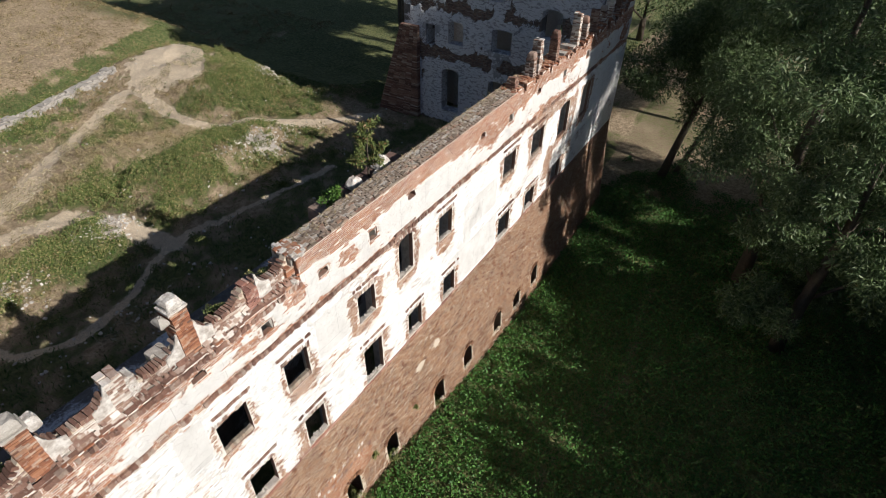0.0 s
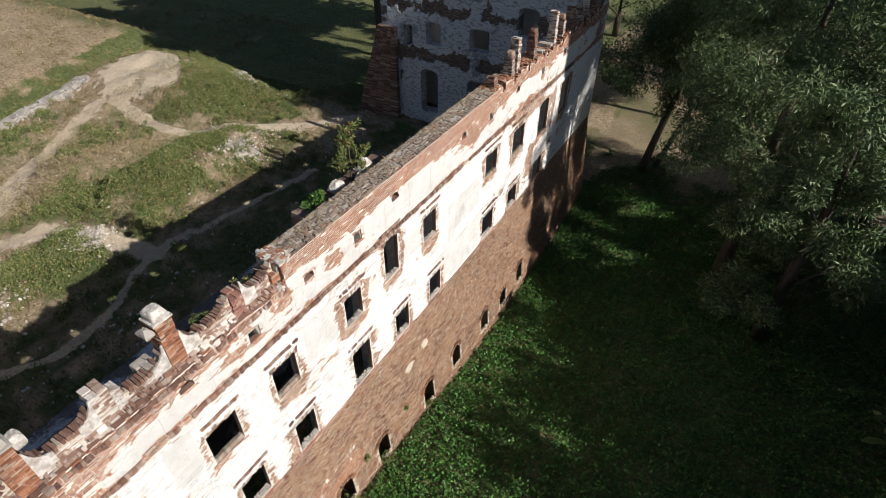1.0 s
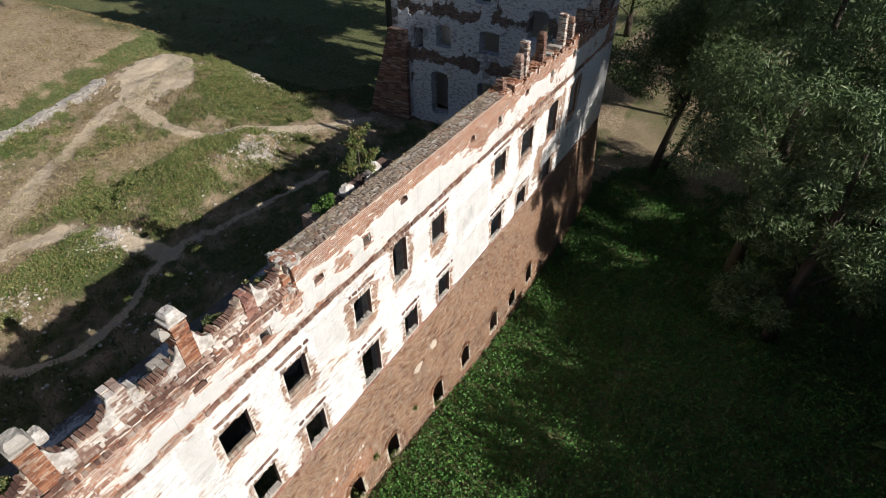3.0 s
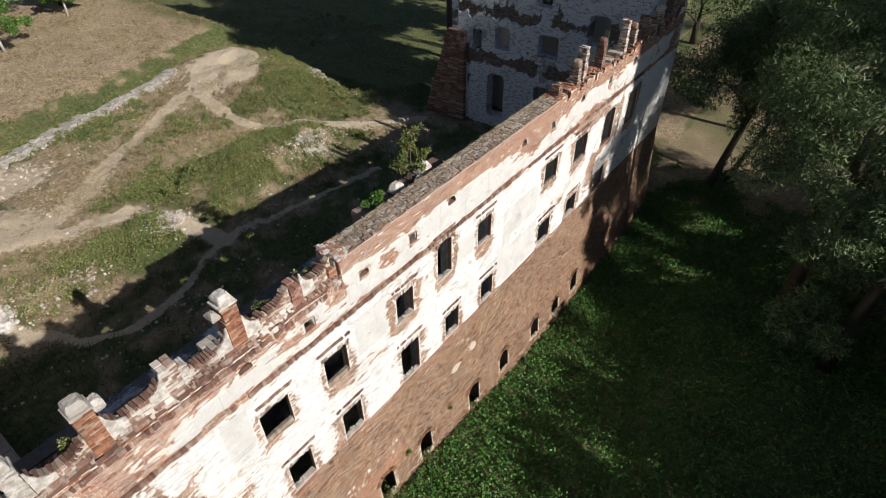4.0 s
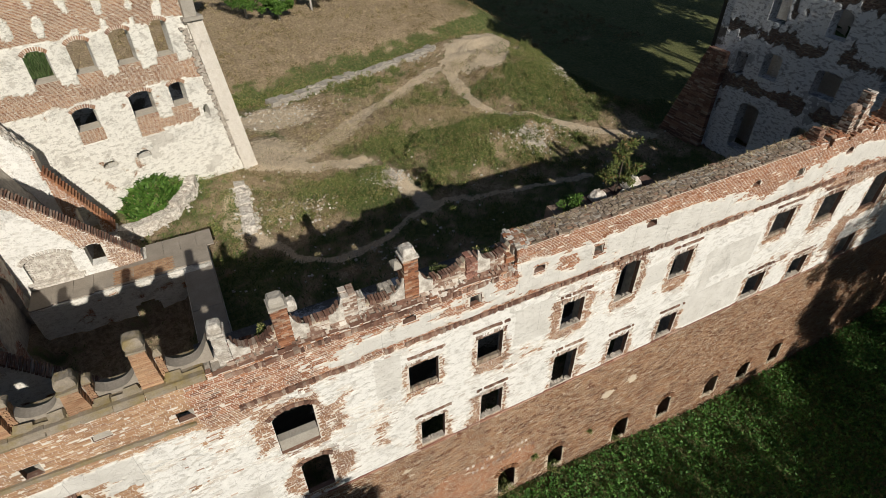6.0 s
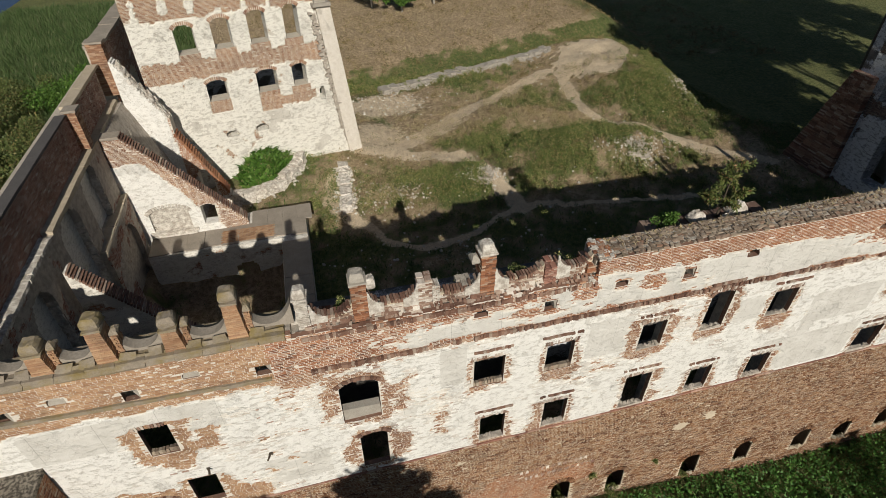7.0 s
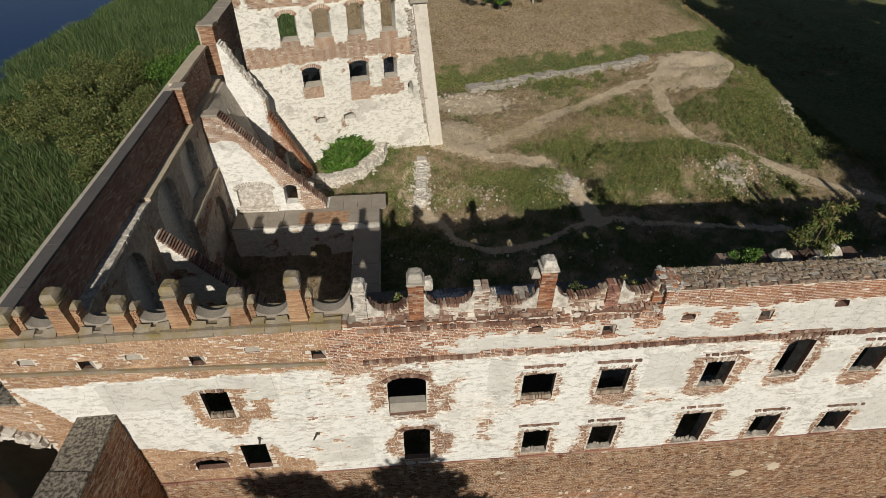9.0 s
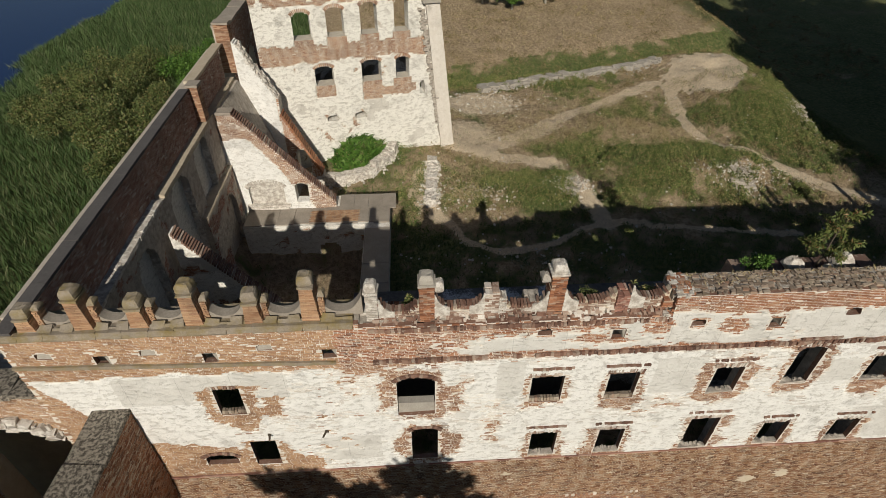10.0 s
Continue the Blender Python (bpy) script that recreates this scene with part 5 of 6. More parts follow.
bar(hw, (-10.12, 1.0, 13.08), (-10.22, 8.9, 13.08), 0.56, 0.16, 0.03, 0, 22)
thing("wall_beam", "rough whitewashed wall top beside the outer wall", "trim", kind="structure", me=hw.mesh("wall_beam", M_WHITE))
thing("coping_pale", "pale worn mortar coping on the inner walls", "trim", kind="structure", me=h.mesh("coping_pale", M_COPING_TAN))
for k, (y0, zt, zb) in enumerate([(16.0, 15.1, 13.3), (22.4, 16.1, 13.3)]):
    p = thing("brick_pier", "square brick pier on the outer wall", "pier", (-10.15, y0, zb), "piers of the outer wall")
    part("pier", brick_pier(0.5 + 0.3 * k, 0.6, zt - zb, M_BRICK_TAN, 60 + k, 0.05), p)
    part("cap", slot_mesh("cap", (0.6 + 0.3 * k, 0.7, 0.1), M_COPING, 0.02, k), p).matrix_basis = pose(0, 0, zt - zb + 0.05)
faced_wall("wall_west_far", pose(-10.1, 0, 0, 0, 0, 90), 22.6, 33.0, 0.0, 15.7, 0.7, [(23.6, 24.9, 10.0, 13.2, 0.6), (26.4, 27.9, 10.0, 13.2, 0.6)], plain_layer(-0.3, 131), M_PLASTER_INNER, M_BRICK_DARK, 0.14, None, "higher outer wall with an arched window", 104)
h = Heap()
bar(h, (-10.4, 22.6, 15.8), (-10.4, 33.0, 15.8), 0.9, 0.18, 0.03, 0, 8)
thing("coping_far", "worn stone coping on the higher outer wall", "trim", kind="structure", me=h.mesh("coping_far", M_COPING))


def gable1_top(u):
    return np.where(np.asarray(u) < -9.05, 13.05, 13.05 - 1.19 * (np.asarray(u) + 9.05))


def gable1_layer(u, v):
    u, v = np.asarray(u), np.asarray(v)
    f = 0.35 + 0.8 * (fbm(u * 0.7, v * 0.8, 141) - 0.5) + 0.4 * (fbm(u * 2.5, v * 2.5, 142, 3) - 0.5)
    edge = gable1_top(u) - v
    f = np.where(edge < 0.9 + 0.8 * (fbm(u, v, 143) - 0.5) + 0.9 * step01(u, -8, -5), -0.6, f)
    return np.where((v > 11.2 + 0.6 * fbm(u, v, 144)) & (u < -8.0), -0.6, f)


faced_wall("wall_gable", pose(0, 17.0, 0), -10.15, -4.2, 4.5, 13.1, 0.55, [(-6.45, -5.7, 7.45, 8.7, 0.15), (-9.12, -7.1, 7.35, 8.85, 0.45)], gable1_layer, M_PLASTER, M_BRICK_TAN, 0.08, gable1_top, "sloping gable wall of brick with white plaster remains", 105, near=(-5.5, 9.5))
blocked = thing("blocked_arch", "whitewashed brick infill of a wide low arch with a moulded sill", "wall", kind="structure")
h, rnd = Heap(), random.Random(19)
for j in range(20):
    x = -9.1 + (0.1 if j % 2 else 0.0)
    while x < -7.1:
        h.box((x + 0.1, 17.16 + rnd.uniform(-0.01, 0.01), 7.40 + 0.072 * j), (0.19, 0.2, 0.062), None, 0.006, rnd)
        x += 0.2
part("infill", h.mesh("infill", M_WHITE), blocked, "whitewashed bricks", "stuff")
h = Heap()
h.box((-8.1, 16.95, 7.28), (2.5, 0.3, 0.14), None, 0.02)
h.box((-8.1, 16.9, 7.12), (2.3, 0.3, 0.14), None, 0.02)
part("sill", h.mesh("sill", M_WHITE), blocked)
h = Heap()
for k in range(17):
    ang = math.pi * (0.1 + 0.8 * (k + 0.5) / 17)
    h.box((-8.11 - 1.18 * math.cos(ang), 16.97, 8.32 + 0.62 * math.sin(ang)), (0.11, 0.16, 0.2), Euler((0, -(math.pi / 2 - ang) * 0.6, 0)).to_matrix(), 0.012)
part("arch", h.mesh("arch", M_WHITE), blocked)
stairs = thing("brick_stepped_coping", "stepped brick coping along the sloping gable", "trim", kind="structure")
STEP_BRICK = [slot_mesh("brick", (0.075, 0.66, 0.12), M_BRICK_STAIN_SHADE, 0.01, k) for k in range(3)]
for k in range(56):
    s = k / 55
    b = part("brick", STEP_BRICK[k % 3], stairs)
    b.matrix_basis = pose(-9.05 + 4.8 * s, 17.28, 13.08 - 5.71 * s + 0.02, 0, 14, random.uniform(-3, 3))
h = Heap()
h.box((-9.6, 17.28, 13.1), (1.1, 0.7, 0.14), None, 0.02)
thing("gable_cap", "flat mortar cap on top of the gable", "trim", kind="structure", me=h.mesh("gable_cap", M_COPING))


w = thing("wall_west_batter", "leaning rubble lining of the far bay", "wall", pose(-9.78, 0, 0, 0, 0, 90), kind="structure")
masonry("wall_core", None, 17.6, 21.85, 5.5, 13.0, 0.25, [(18.6, 20.0, 7.0, 11.6, 0.6)], plain_layer(-0.2, 155, 1.5, 1.5), M_RUBBLE, 0.12, None, 0.36, parent=w, kind="", category="")


def gable2_top(u):
    u = np.asarray(u, float)
    return np.where(u < -7.7, 14.6 - 1.75 * (u + 9.3) + 0.35 * (fbm(u * 1.5, u * 0, 151) - 0.5), 11.3 - 2.1 * (u + 8.0))


def gable2_layer(u, v):
    return np.where(np.asarray(u) > -7.75 + 0.3 * (fbm(np.asarray(u), np.asarray(v) * 2, 162) - 0.5), -0.6, 0.35 + 0.5 * (fbm(np.asarray(u), np.asarray(v), 163) - 0.5))


faced_wall("wall_cross_far", pose(0, 21.9, 0), -9.7, -4.9, 4.5, 15.2, 0.75, [(-7.1, -6.3, 6.0, 8.2, 0.2)], gable2_layer, M_PLASTER, M_BRICK_ORANGE, 0.1, gable2_top, "broken white cross wall falling away in steps", 106)


h, rnd = Heap(), random.Random(47)
for k in range(150):
    u_ = rnd.uniform(-9.5, -7.75)
    q = rnd.uniform(0.1, 0.3)
    h.box((u_, 21.9 + rnd.uniform(0.05, 0.7), float(gable2_top(u_)) - rnd.uniform(0.0, 0.12)), (q, q * rnd.uniform(0.6, 1.2), q * 0.6), Euler((rnd.uniform(-0.4, 0.4), 1.05 + rnd.uniform(-0.3, 0.3), rnd.uniform(-0.4, 0.4))).to_matrix(), 0.03, rnd)
thing("rubble_top", "broken whitewashed rubble along the falling cross wall", "rubble", kind="stuff", me=h.mesh("rubble_top", M_WHITE))


h = Heap()
for k in range(24):
    s = (k + 0.5) / 24
    h.box((-7.7 + 2.1 * s, 22.27, 10.72 - 4.41 * s), (0.14, 0.80, 0.22), Euler((0, 0.25, 0)).to_matrix(), 0.012)
thing("sloping_coping", "sloping orange brick coping of the inner wall", "trim", kind="structure", me=h.mesh("sloping_coping", M_BRICK_ORANGE))


def gable0_top(u):
    return 12.0 - 1.25 * (np.asarray(u) + 9.6)


faced_wall("wall_cross_near", pose(0, 8.0, 0), -9.7, -5.4, 4.0, 12.2, 0.5, [], plain_layer(0.05, 171), M_PLASTER_INNER, M_BRICK, 0.1, gable0_top, "sloping cross wall in the shade", 107)
stairs = thing("brick_stepped_coping", "stepped brick coping on the shaded cross wall", "trim", kind="structure")
for k in range(46):
    s = k / 45
    b = part("brick", STEP_BRICK[k % 3], stairs)
    b.matrix_basis = pose(-9.6 + 3.6 * s, 8.25, 12.04 - 4.5 * s, 0, 14, random.uniform(-3, 3))

# roofless cellar room with broad wall tops
ROOM_TOP = 6.9
faced_wall("wall_room_back", pose(0, 15.3, 0), -9.4, -1.0, 3.0, ROOM_TOP, 3.0, [(-5.2, -4.0, 3.2, 5.6, 0.4)], plain_layer(0.1, 181), M_PLASTER_INNER, M_BRICK, 0.14, None, "broad wall top of a roofless cellar room", 108)
faced_wall("wall_room_side", pose(-2.4, 0, 0, 0, 0, -90), -15.3, -0.9, 3.0, ROOM_TOP, 1.4, [], plain_layer(0.1, 182), M_PLASTER_INNER, M_BRICK, 0.14, None, "side wall of the roofless cellar room", 109)
h = Heap()
for k in range(9):
    h.box((-8.9 + 0.93 * k, 16.15 + (0.1 if k % 2 else 0), ROOM_TOP + 0.03), (0.92, 1.6 if k > 1 else 1.7, 0.08), None, 0.015)
for k in range(9):
    h.box((-1.7, 1.6 + 1.55 * k, ROOM_TOP + 0.03), (1.42, 1.54, 0.08), None, 0.015)
for k in range(4):
    h.box((-3.6 + 0.85 * k, 17.55, ROOM_TOP + 0.03), (0.84, 1.5, 0.08), None, 0.015)
thing("wall_top_screed", "flat pinkish-grey mortar screed on the broad walls", "floor", kind="structure", me=h.mesh("wall_top_screed", M_COPING))
hb, rnd = Heap(), random.Random(9)
for k in range(150):
    i, j = k % 15, k // 15
    hb.box((-5.6 + 0.19 * i + 0.09 * (j % 2), 15.55 + 0.115 * j, ROOM_TOP + 0.06), (0.175, 0.10, 0.04), None, 0.004, rnd)
thing("brick_paving", "worn brick paving let into the wall top", "paving", kind="stuff", me=hb.mesh("brick_paving", M_BRICK_NEW))

# ---- tall wing at the back ----
TW = pose(0, 25.7, 0, 0, 0, 12.95)
TK = 1 / math.cos(radians(12.95))
T_LOW = [(-5.62 * TK, -4.46 * TK, 11.43, 12.72, 0.25), (-2.66 * TK, -1.4 * TK, 11.43, 12.85, 0.25), (-0.42 * TK, 0.47 * TK, 11.45, 12.88, 0.25)]
T_UP = [(-6.55 * TK, -5.5 * TK, 14.45, 16.1, 0.3), (-4.55 * TK, -3.5 * TK, 14.5, 16.25, 0.3), (-2.5 * TK, -1.45 * TK, 14.5, 16.4, 0.3), (-0.4 * TK, 0.5 * TK, 14.5, 16.5, 0.3)]
T_SMALL = [(-5.2 * TK, -4.45 * TK, 8.9, 9.3, 0.2), (-3.35 * TK, -2.55 * TK, 8.9, 9.35, 0.2), (1.15 * TK, 1.5 * TK, 10.2, 11.1, 0.3)]


def tower_layer(u, v):
    u, v = np.asarray(u), np.asarray(v)
    f = 0.28 + 0.8 * (fbm(u * 0.6, v * 0.8, 191) - 0.5) + 0.5 * (fbm(u * 2.3, v * 2.6, 192, 3) - 0.5)
    wob = 0.5 * (fbm(u * 1.4, v * 1.4, 193) - 0.5)
    f = np.where((v > 13.0 + wob) & (v < 14.15 + wob), -0.6, f)
    f = np.where(v < 10.2 + 2 * wob, f - 0.05 + 0.35 * (fbm(u * 3.1, v * 3.1, 195, 3) - 0.5), f)
    f = np.where((v > 16.5 + wob) & (np.sin(u * 4.3) + 4 * wob < 0.8), -0.6, f)
    for c, lo in ((-5.04, 10.6), (-2.03, 10.1), (0.03, 10.4)):
        f = np.where((np.abs(u - c * TK) < 0.65) & (v > lo) & (v < 11.5), -0.6 + wob, f)
    for c in (-6.0, -4.0, -2.0, 0.05):
        f = np.where((np.abs(u - c * TK) < 0.62) & (v > 14.0) & (v < 14.6), -0.6 + wob, f)
    f = np.where((v < 11.0 + wob) & (v > 10.4 + wob) & (u > -2.8) & (u < 1.0), -0.6, f)
    return f


def tower_top(u):
    u = np.asarray(u)
    return np.where(u > 2.0, 17.0 - 7.0 * (u - 2.0), 19.6 + 0 * u)


faced_wall("wall_back", TW, -9.0, 3.4, 3.0, 19.6, 1.0, T_LOW + T_UP + T_SMALL, tower_layer, M_PLASTER_WORN, M_BRICK_TAN, 0.1, tower_top, "three-storey ruined wing with arched windows and flaking plaster", 110, near=(-2.0, 13.6))
ARCH_BRICK = [slot_mesh("brick", (0.07, 0.10, 0.20), M_BRICK_TAN, 0.008, k) for k in range(3)]
for u0, u1, v0, v1, rise in T_LOW + T_UP:
    a = thing("window_arch", "red brick arch over an empty window", "arch", TW, "window arches of the back wing", "structure")
    for k in range(13):
        ang = math.pi * (0.12 + 0.76 * (k + 0.5) / 13)
        b = part("brick", ARCH_BRICK[k % 3], a)
        b.matrix_basis = pose((u0 + u1) / 2 - ((u1 - u0) / 2 + 0.1) * math.cos(ang), -0.02, v1 - rise + (rise + 0.12) * math.sin(ang), 0, -math.degrees(math.pi / 2 - ang) * 0.6, 0)
prof = [(2.75, 5.5), (3.75, 5.5), (3.62, 6.4), (2.52, 16.2), (1.62, 16.2)]
butt = thing("buttress", "smooth pale rendered buttress leaning on the wing's end", "buttress", TW @ pose(0, -0.28, 0), kind="structure")
part("buttress_body", extrude_profile("buttress_body", prof, 1.3, M_PLASTER), butt)
bm_cap = Heap()
bm_cap.box((1.95, 0.5, 16.3), (1.15, 1.5, 0.2), None, 0.02)
bm_cap.box((1.9, 0.5, 17.3), (0.75, 1.2, 1.9), None, 0.04)
part("buttress_head", bm_cap.mesh("buttress_head", M_STONE), butt, "broken stone head")
h, rnd = Heap(), random.Random(31)
for k in range(90):
    s = k / 90
    h.box((1.35 + 1.35 * s + rnd.uniform(-0.12, 0.12), -0.12 + rnd.uniform(-0.06, 0.06), 15.8 - 9.0 * s), (rnd.uniform(0.15, 0.4), 0.25, 0.1), Euler((0, rnd.uniform(-0.1, 0.1), 0)).to_matrix(), 0.015, rnd)
thing("masonry_scar", "ragged toothed masonry scar beside the buttress", "wall", kind="stuff", me=h.mesh("masonry_scar", M_RUBBLE)).matrix_basis = TW
# Added backing, just high enough to close off the lit ground behind the lower windows.
faced_wall("wall_back_rear", TW @ pose(0, 6.5, 0), -9.0, 2.6, 2.0, 11.2, 0.8, [], plain_layer(0.0, 201), M_PLASTER_SHADE, None, 0.4, None, "wall added behind the ruined wing to darken its lower windows")


def rubble_wall(name, pts, width, height, label, seed, n, base=-0.3, material=None, category="wall"):
    """A low ruined wall of rough stones along a line."""
    r = random.Random(seed)
    w = thing(name, label, category, kind="structure")
    core, stones = Heap(), Heap()
    lens = [math.dist(a, b) for a, b in zip(pts[:-1], pts[1:])]
    for (a, b), ln in zip(zip(pts[:-1], pts[1:]), lens):
        m = max(1, int(ln / 0.6))
        for k in range(m):
            s = (k + 0.5) / m
            x_, y_ = a[0] + (b[0] - a[0]) * s, a[1] + (b[1] - a[1]) * s
            z_ = float(ground_z(x_, y_))
            hh = height * r.uniform(0.7, 1.1) if height > 0.3 else -0.05
            core.box((x_, y_, z_ + (hh + base) / 2), (ln / m * 1.1, width * r.uniform(0.75, 1.0), hh - base), Euler((0, 0, math.atan2(b[1] - a[1], b[0] - a[0]))).to_matrix(), 0.08, r)
    total = sum(lens)
    for _ in range(n):
        d = r.uniform(0, total)
        for (a, b), ln in zip(zip(pts[:-1], pts[1:]), lens):
            if d <= ln:
                break
            d -= ln
        s = min(d / ln, 1)
        t = Vector((b[0] - a[0], b[1] - a[1])).normalized()
        off = r.gauss(0, width * (0.36 if height > 0.3 else 0.5))
        x_, y_ = a[0] + (b[0] - a[0]) * s - t.y * off, a[1] + (b[1] - a[1]) * s + t.x * off
        z_ = float(ground_z(x_, y_)) + height * r.uniform(0.15, 1.05) * max(0.1, 1 - abs(off) / width)
        q = r.uniform(0.06, 0.26) if height > 0.3 else r.uniform(0.04, 0.15)
        stones.box((x_, y_, z_), (q, q * r.uniform(0.6, 1), q * r.uniform(0.4, 0.8)), Euler((r.uniform(-0.4, 0.4), r.uniform(-0.4, 0.4), r.uniform(0, 3))).to_matrix(), q * 0.12, r)
    part("core", core.mesh("core", material or M_RUBBLE), w)
    part("stones", stones.mesh("stones", material or M_RUBBLE), w, "", "stuff")
    return w


rubble_wall("wall_low", LOW_WALL, 1.2, 0.38, "low line of grey-tan rubble, a wall's foot beside the moat", 301, 2400, material=M_STONE)
rubble_wall("wall_stub", [(1.9, 23.9), (1.55, 18.6)], 0.75, 0.6, "low stub of a broken stone wall in the grass", 302, 420, material=M_WHITE)
arc = [(-6.0, 22.0), (-4.8, 21.8), (-3.4, 22.0), (-2.2, 22.7), (-1.3, 23.8), (-0.8, 25.0)]
rubble_wall("wall_pit", arc, 0.7, 0.7, "curved low whitewashed rubble wall round a grassy pit", 303, 420, material=M_WHITE)
rubble_wall("rubble_edge", [(32.4, 27.0), (33.2, 29.5), (33.9, 32.5)], 1.3, 0.2, "pale stones spilling down the platform's edge", 304, 260)
rubble_wall("rubble_heap", [(22.4, 20.6), (24.0, 20.3)], 1.7, 0.22, "broken masonry sticking out of the slope", 305, 260)
rubble_wall("rubble_heap", [(10.8, 20.4), (11.7, 19.9)], 1.2, 0.14, "small pale heap of stones beside the path", 306, 160)

# ---- right wing ----
def east_layer(u, v):
    """Plaster that has fallen in bands below the windows and along the broken top."""
    u, v = np.asarray(u, float), np.asarray(v, float)
    f = 0.26 + 0.9 * (fbm(u * 1.3, v * 0.8, 211) - 0.5) + 0.5 * (fbm(u * 3.5, v * 3.0, 212, 3) - 0.5)
    for z, k in ((10.9, 0.45), (14.3, 0.4), (17.5, 0.5), (5.0, 0.5)):
        f = f - k * np.exp(-((v - z) / 0.55) ** 2)
    return f


RW = pose(34.5, 0, 0, 0, 0, -90)
R_OPEN = [(-13.65, -12.85, 11.45, 12.9, 0), (-11.7, -10.45, 11.8, 13.4, 0.15), (-8.15, -6.6, 11.9, 13.45, 0.15), (-12.2, -10.7, 6.6, 9.9, 0.3), (-4.6, -3.2, 13.4, 15.3, 0.2), (-8.2, -6.8, 6.4, 9.8, 0.3), (-12.4, -11.2, 15.2, 16.8, 0.4), (-8.6, -7.4, 15.2, 16.8, 0.4)]
# Plaster and brick colours here already carry part of the wing's shade.
faced_wall("wall_east", RW, -15.0, -0.9, 3.0, 18.5, 0.8, R_OPEN, east_layer, M_PLASTER_SHADE, M_BRICK_SHADE, 0.1, None, "shaded grey-plastered wing with tall empty openings, shade partly put into its colour", 112)
faced_wall("wall_east_outer", pose(38.6, 0, 0, 0, 0, 90), 0.9, 15.0, -1.0, 16.5, 0.8, [(3.4, 4.8, 11, 13.6, 0.3), (6.6, 8.2, 11, 13.6, 0.3), (10.2, 11.8, 6.4, 13.6, 0.3)], plain_layer(0.1, 212), M_PLASTER, None, 0.3, None, "outer wall of the shaded wing", 113)
faced_wall("wall_east_end", pose(0, 15.0, 0), 34.5, 38.6, 3.0, 16.0, 0.6, [], plain_layer(0.1, 213), M_PLASTER_SHADE, None, 0.3, None, "end wall of the shaded wing", 114)
h, rnd = Heap(), random.Random(66)
for k in range(70):
    s = k / 70
    z_ = 12.6 - 7.6 * s
    y1 = 15.7 + 2.6 * s
    for j in range(5):
        h.box((34.35 + rnd.uniform(-0.02, 0.02), 14.2 + (y1 - 14.2) * (j + 0.5) / 5, z_), (0.55, (y1 - 14.2) / 5 - 0.01, 0.105), None, 0.01, rnd)
# Darker brick than its own red: the corner's shade is put into the colour.
p = thing("buttress_brick", "stepped red brick buttress at the wing's corner, darkened for shade", "buttress", kind="structure")
part("brickwork", h.mesh("brickwork", M_BRICK_STAIN_SHADE), p, "", "stuff")

# Added wall, hidden from above: it blocks sun coming through the lower windows.
faced_wall("wall_beam_stop", pose(0, 6.2, 0), -2.3, 34.4, 0.5, 9.5, 0.6, [], plain_layer(0.0, 221), M_PLASTER_SHADE, None, 0.5, None, "unseen wall added to stop sunbeams behind the front windows")

# ---- gate walls beside the front ----
gate = thing("wall_gate", "brick gate wall with a flat weathered mortar top", "wall", pose(-8.5, 0, 0, 0, 0, 88), kind="structure")
masonry("wall_core", None, -9.0, 0.1, -1.0, 11.4, 1.05, [], None, M_MORTAR, 0.5, parent=gate, kind="", category="")
bricks("brick_facing", brick_spots(-9.0, 0.05, 3.5, 11.4, [], None, None, seed=401), M_BRICK, gate, seed=402, near=(-1.5, 10.0))
h = Heap()
for k in range(10):
    h.box((-0.5 - 0.9 * k, 0.52, 11.45), (0.9, 1.15, 0.14), None, 0.03)
part("top", h.mesh("top", M_PITTED), gate, "grey pitted mortar top")
# Out-of-view wall, put here for the shadow it casts into the arch.
faced_wall("wall_gate_front", pose(0, -3.5, 0), -18.0, -10.4, -1.5, 11.3, 0.8, [], None, M_MORTAR, M_BRICK_NEW, 0.5, None, "unseen front wall added to shade the gate arch", 416)
faced_wall("wall_gate_side", pose(0, 0.15, 0), -18.0, -10.95, -1.5, 12.1, 0.9, [(-14.6, -10.96, -1.0, 10.9, 1.7)], plain_layer(-0.5, 411), M_PLASTER, M_BRICK_NEW, 0.15, None, "lower brick wall running on from the front", 415)
h = Heap()
for k in range(9):
    h.box((-11.4 - 0.8 * k, 0.6, 12.15), (0.8, 1.0, 0.16), None, 0.05)
# Backing wall and slab are added so the broken arch reads as a dark void.
faced_wall("wall_gate_backing", pose(0, 2.6, 0), -18.0, -10.95, -1.5, 10.6, 0.6, [], None, M_MORTAR, None, 0.5, None, "wall added behind the gate arch to keep it dark", 417)
hv = Heap()
hv.box((-14.4, 1.85, 11.2), (6.8, 1.5, 0.4), None, 0.02)
thing("gate_shade_slab", "slab added over the gate arch to keep sun out", "roof", kind="structure", me=hv.mesh("gate_shade_slab", M_RUBBLE))
hr, rnd = Heap(), random.Random(93)
for k in range(70):
    u_ = rnd.uniform(-14.4, -11.0)
    z_ = 9.2 + 1.7 * math.sqrt(max(0.0, 1 - ((u_ + 12.78) / 1.82) ** 2)) + rnd.uniform(-0.1, 0.25)
    q = rnd.uniform(0.15, 0.4)
    hr.box((u_, 0.14 + rnd.uniform(-0.05, 0.1), z_), (q, 0.3, q * 0.7), Euler((rnd.uniform(-0.3, 0.3), rnd.uniform(-0.4, 0.4), 0)).to_matrix(), 0.04, rnd)
thing("arch_rubble", "ragged whitewashed rubble along a broken arch", "rubble", kind="stuff", me=hr.mesh("arch_rubble", M_WHITE))
thing("coping_gate", "rough stone top of the lower wall", "trim", kind="structure", me=h.mesh("coping_gate", M_PITTED))


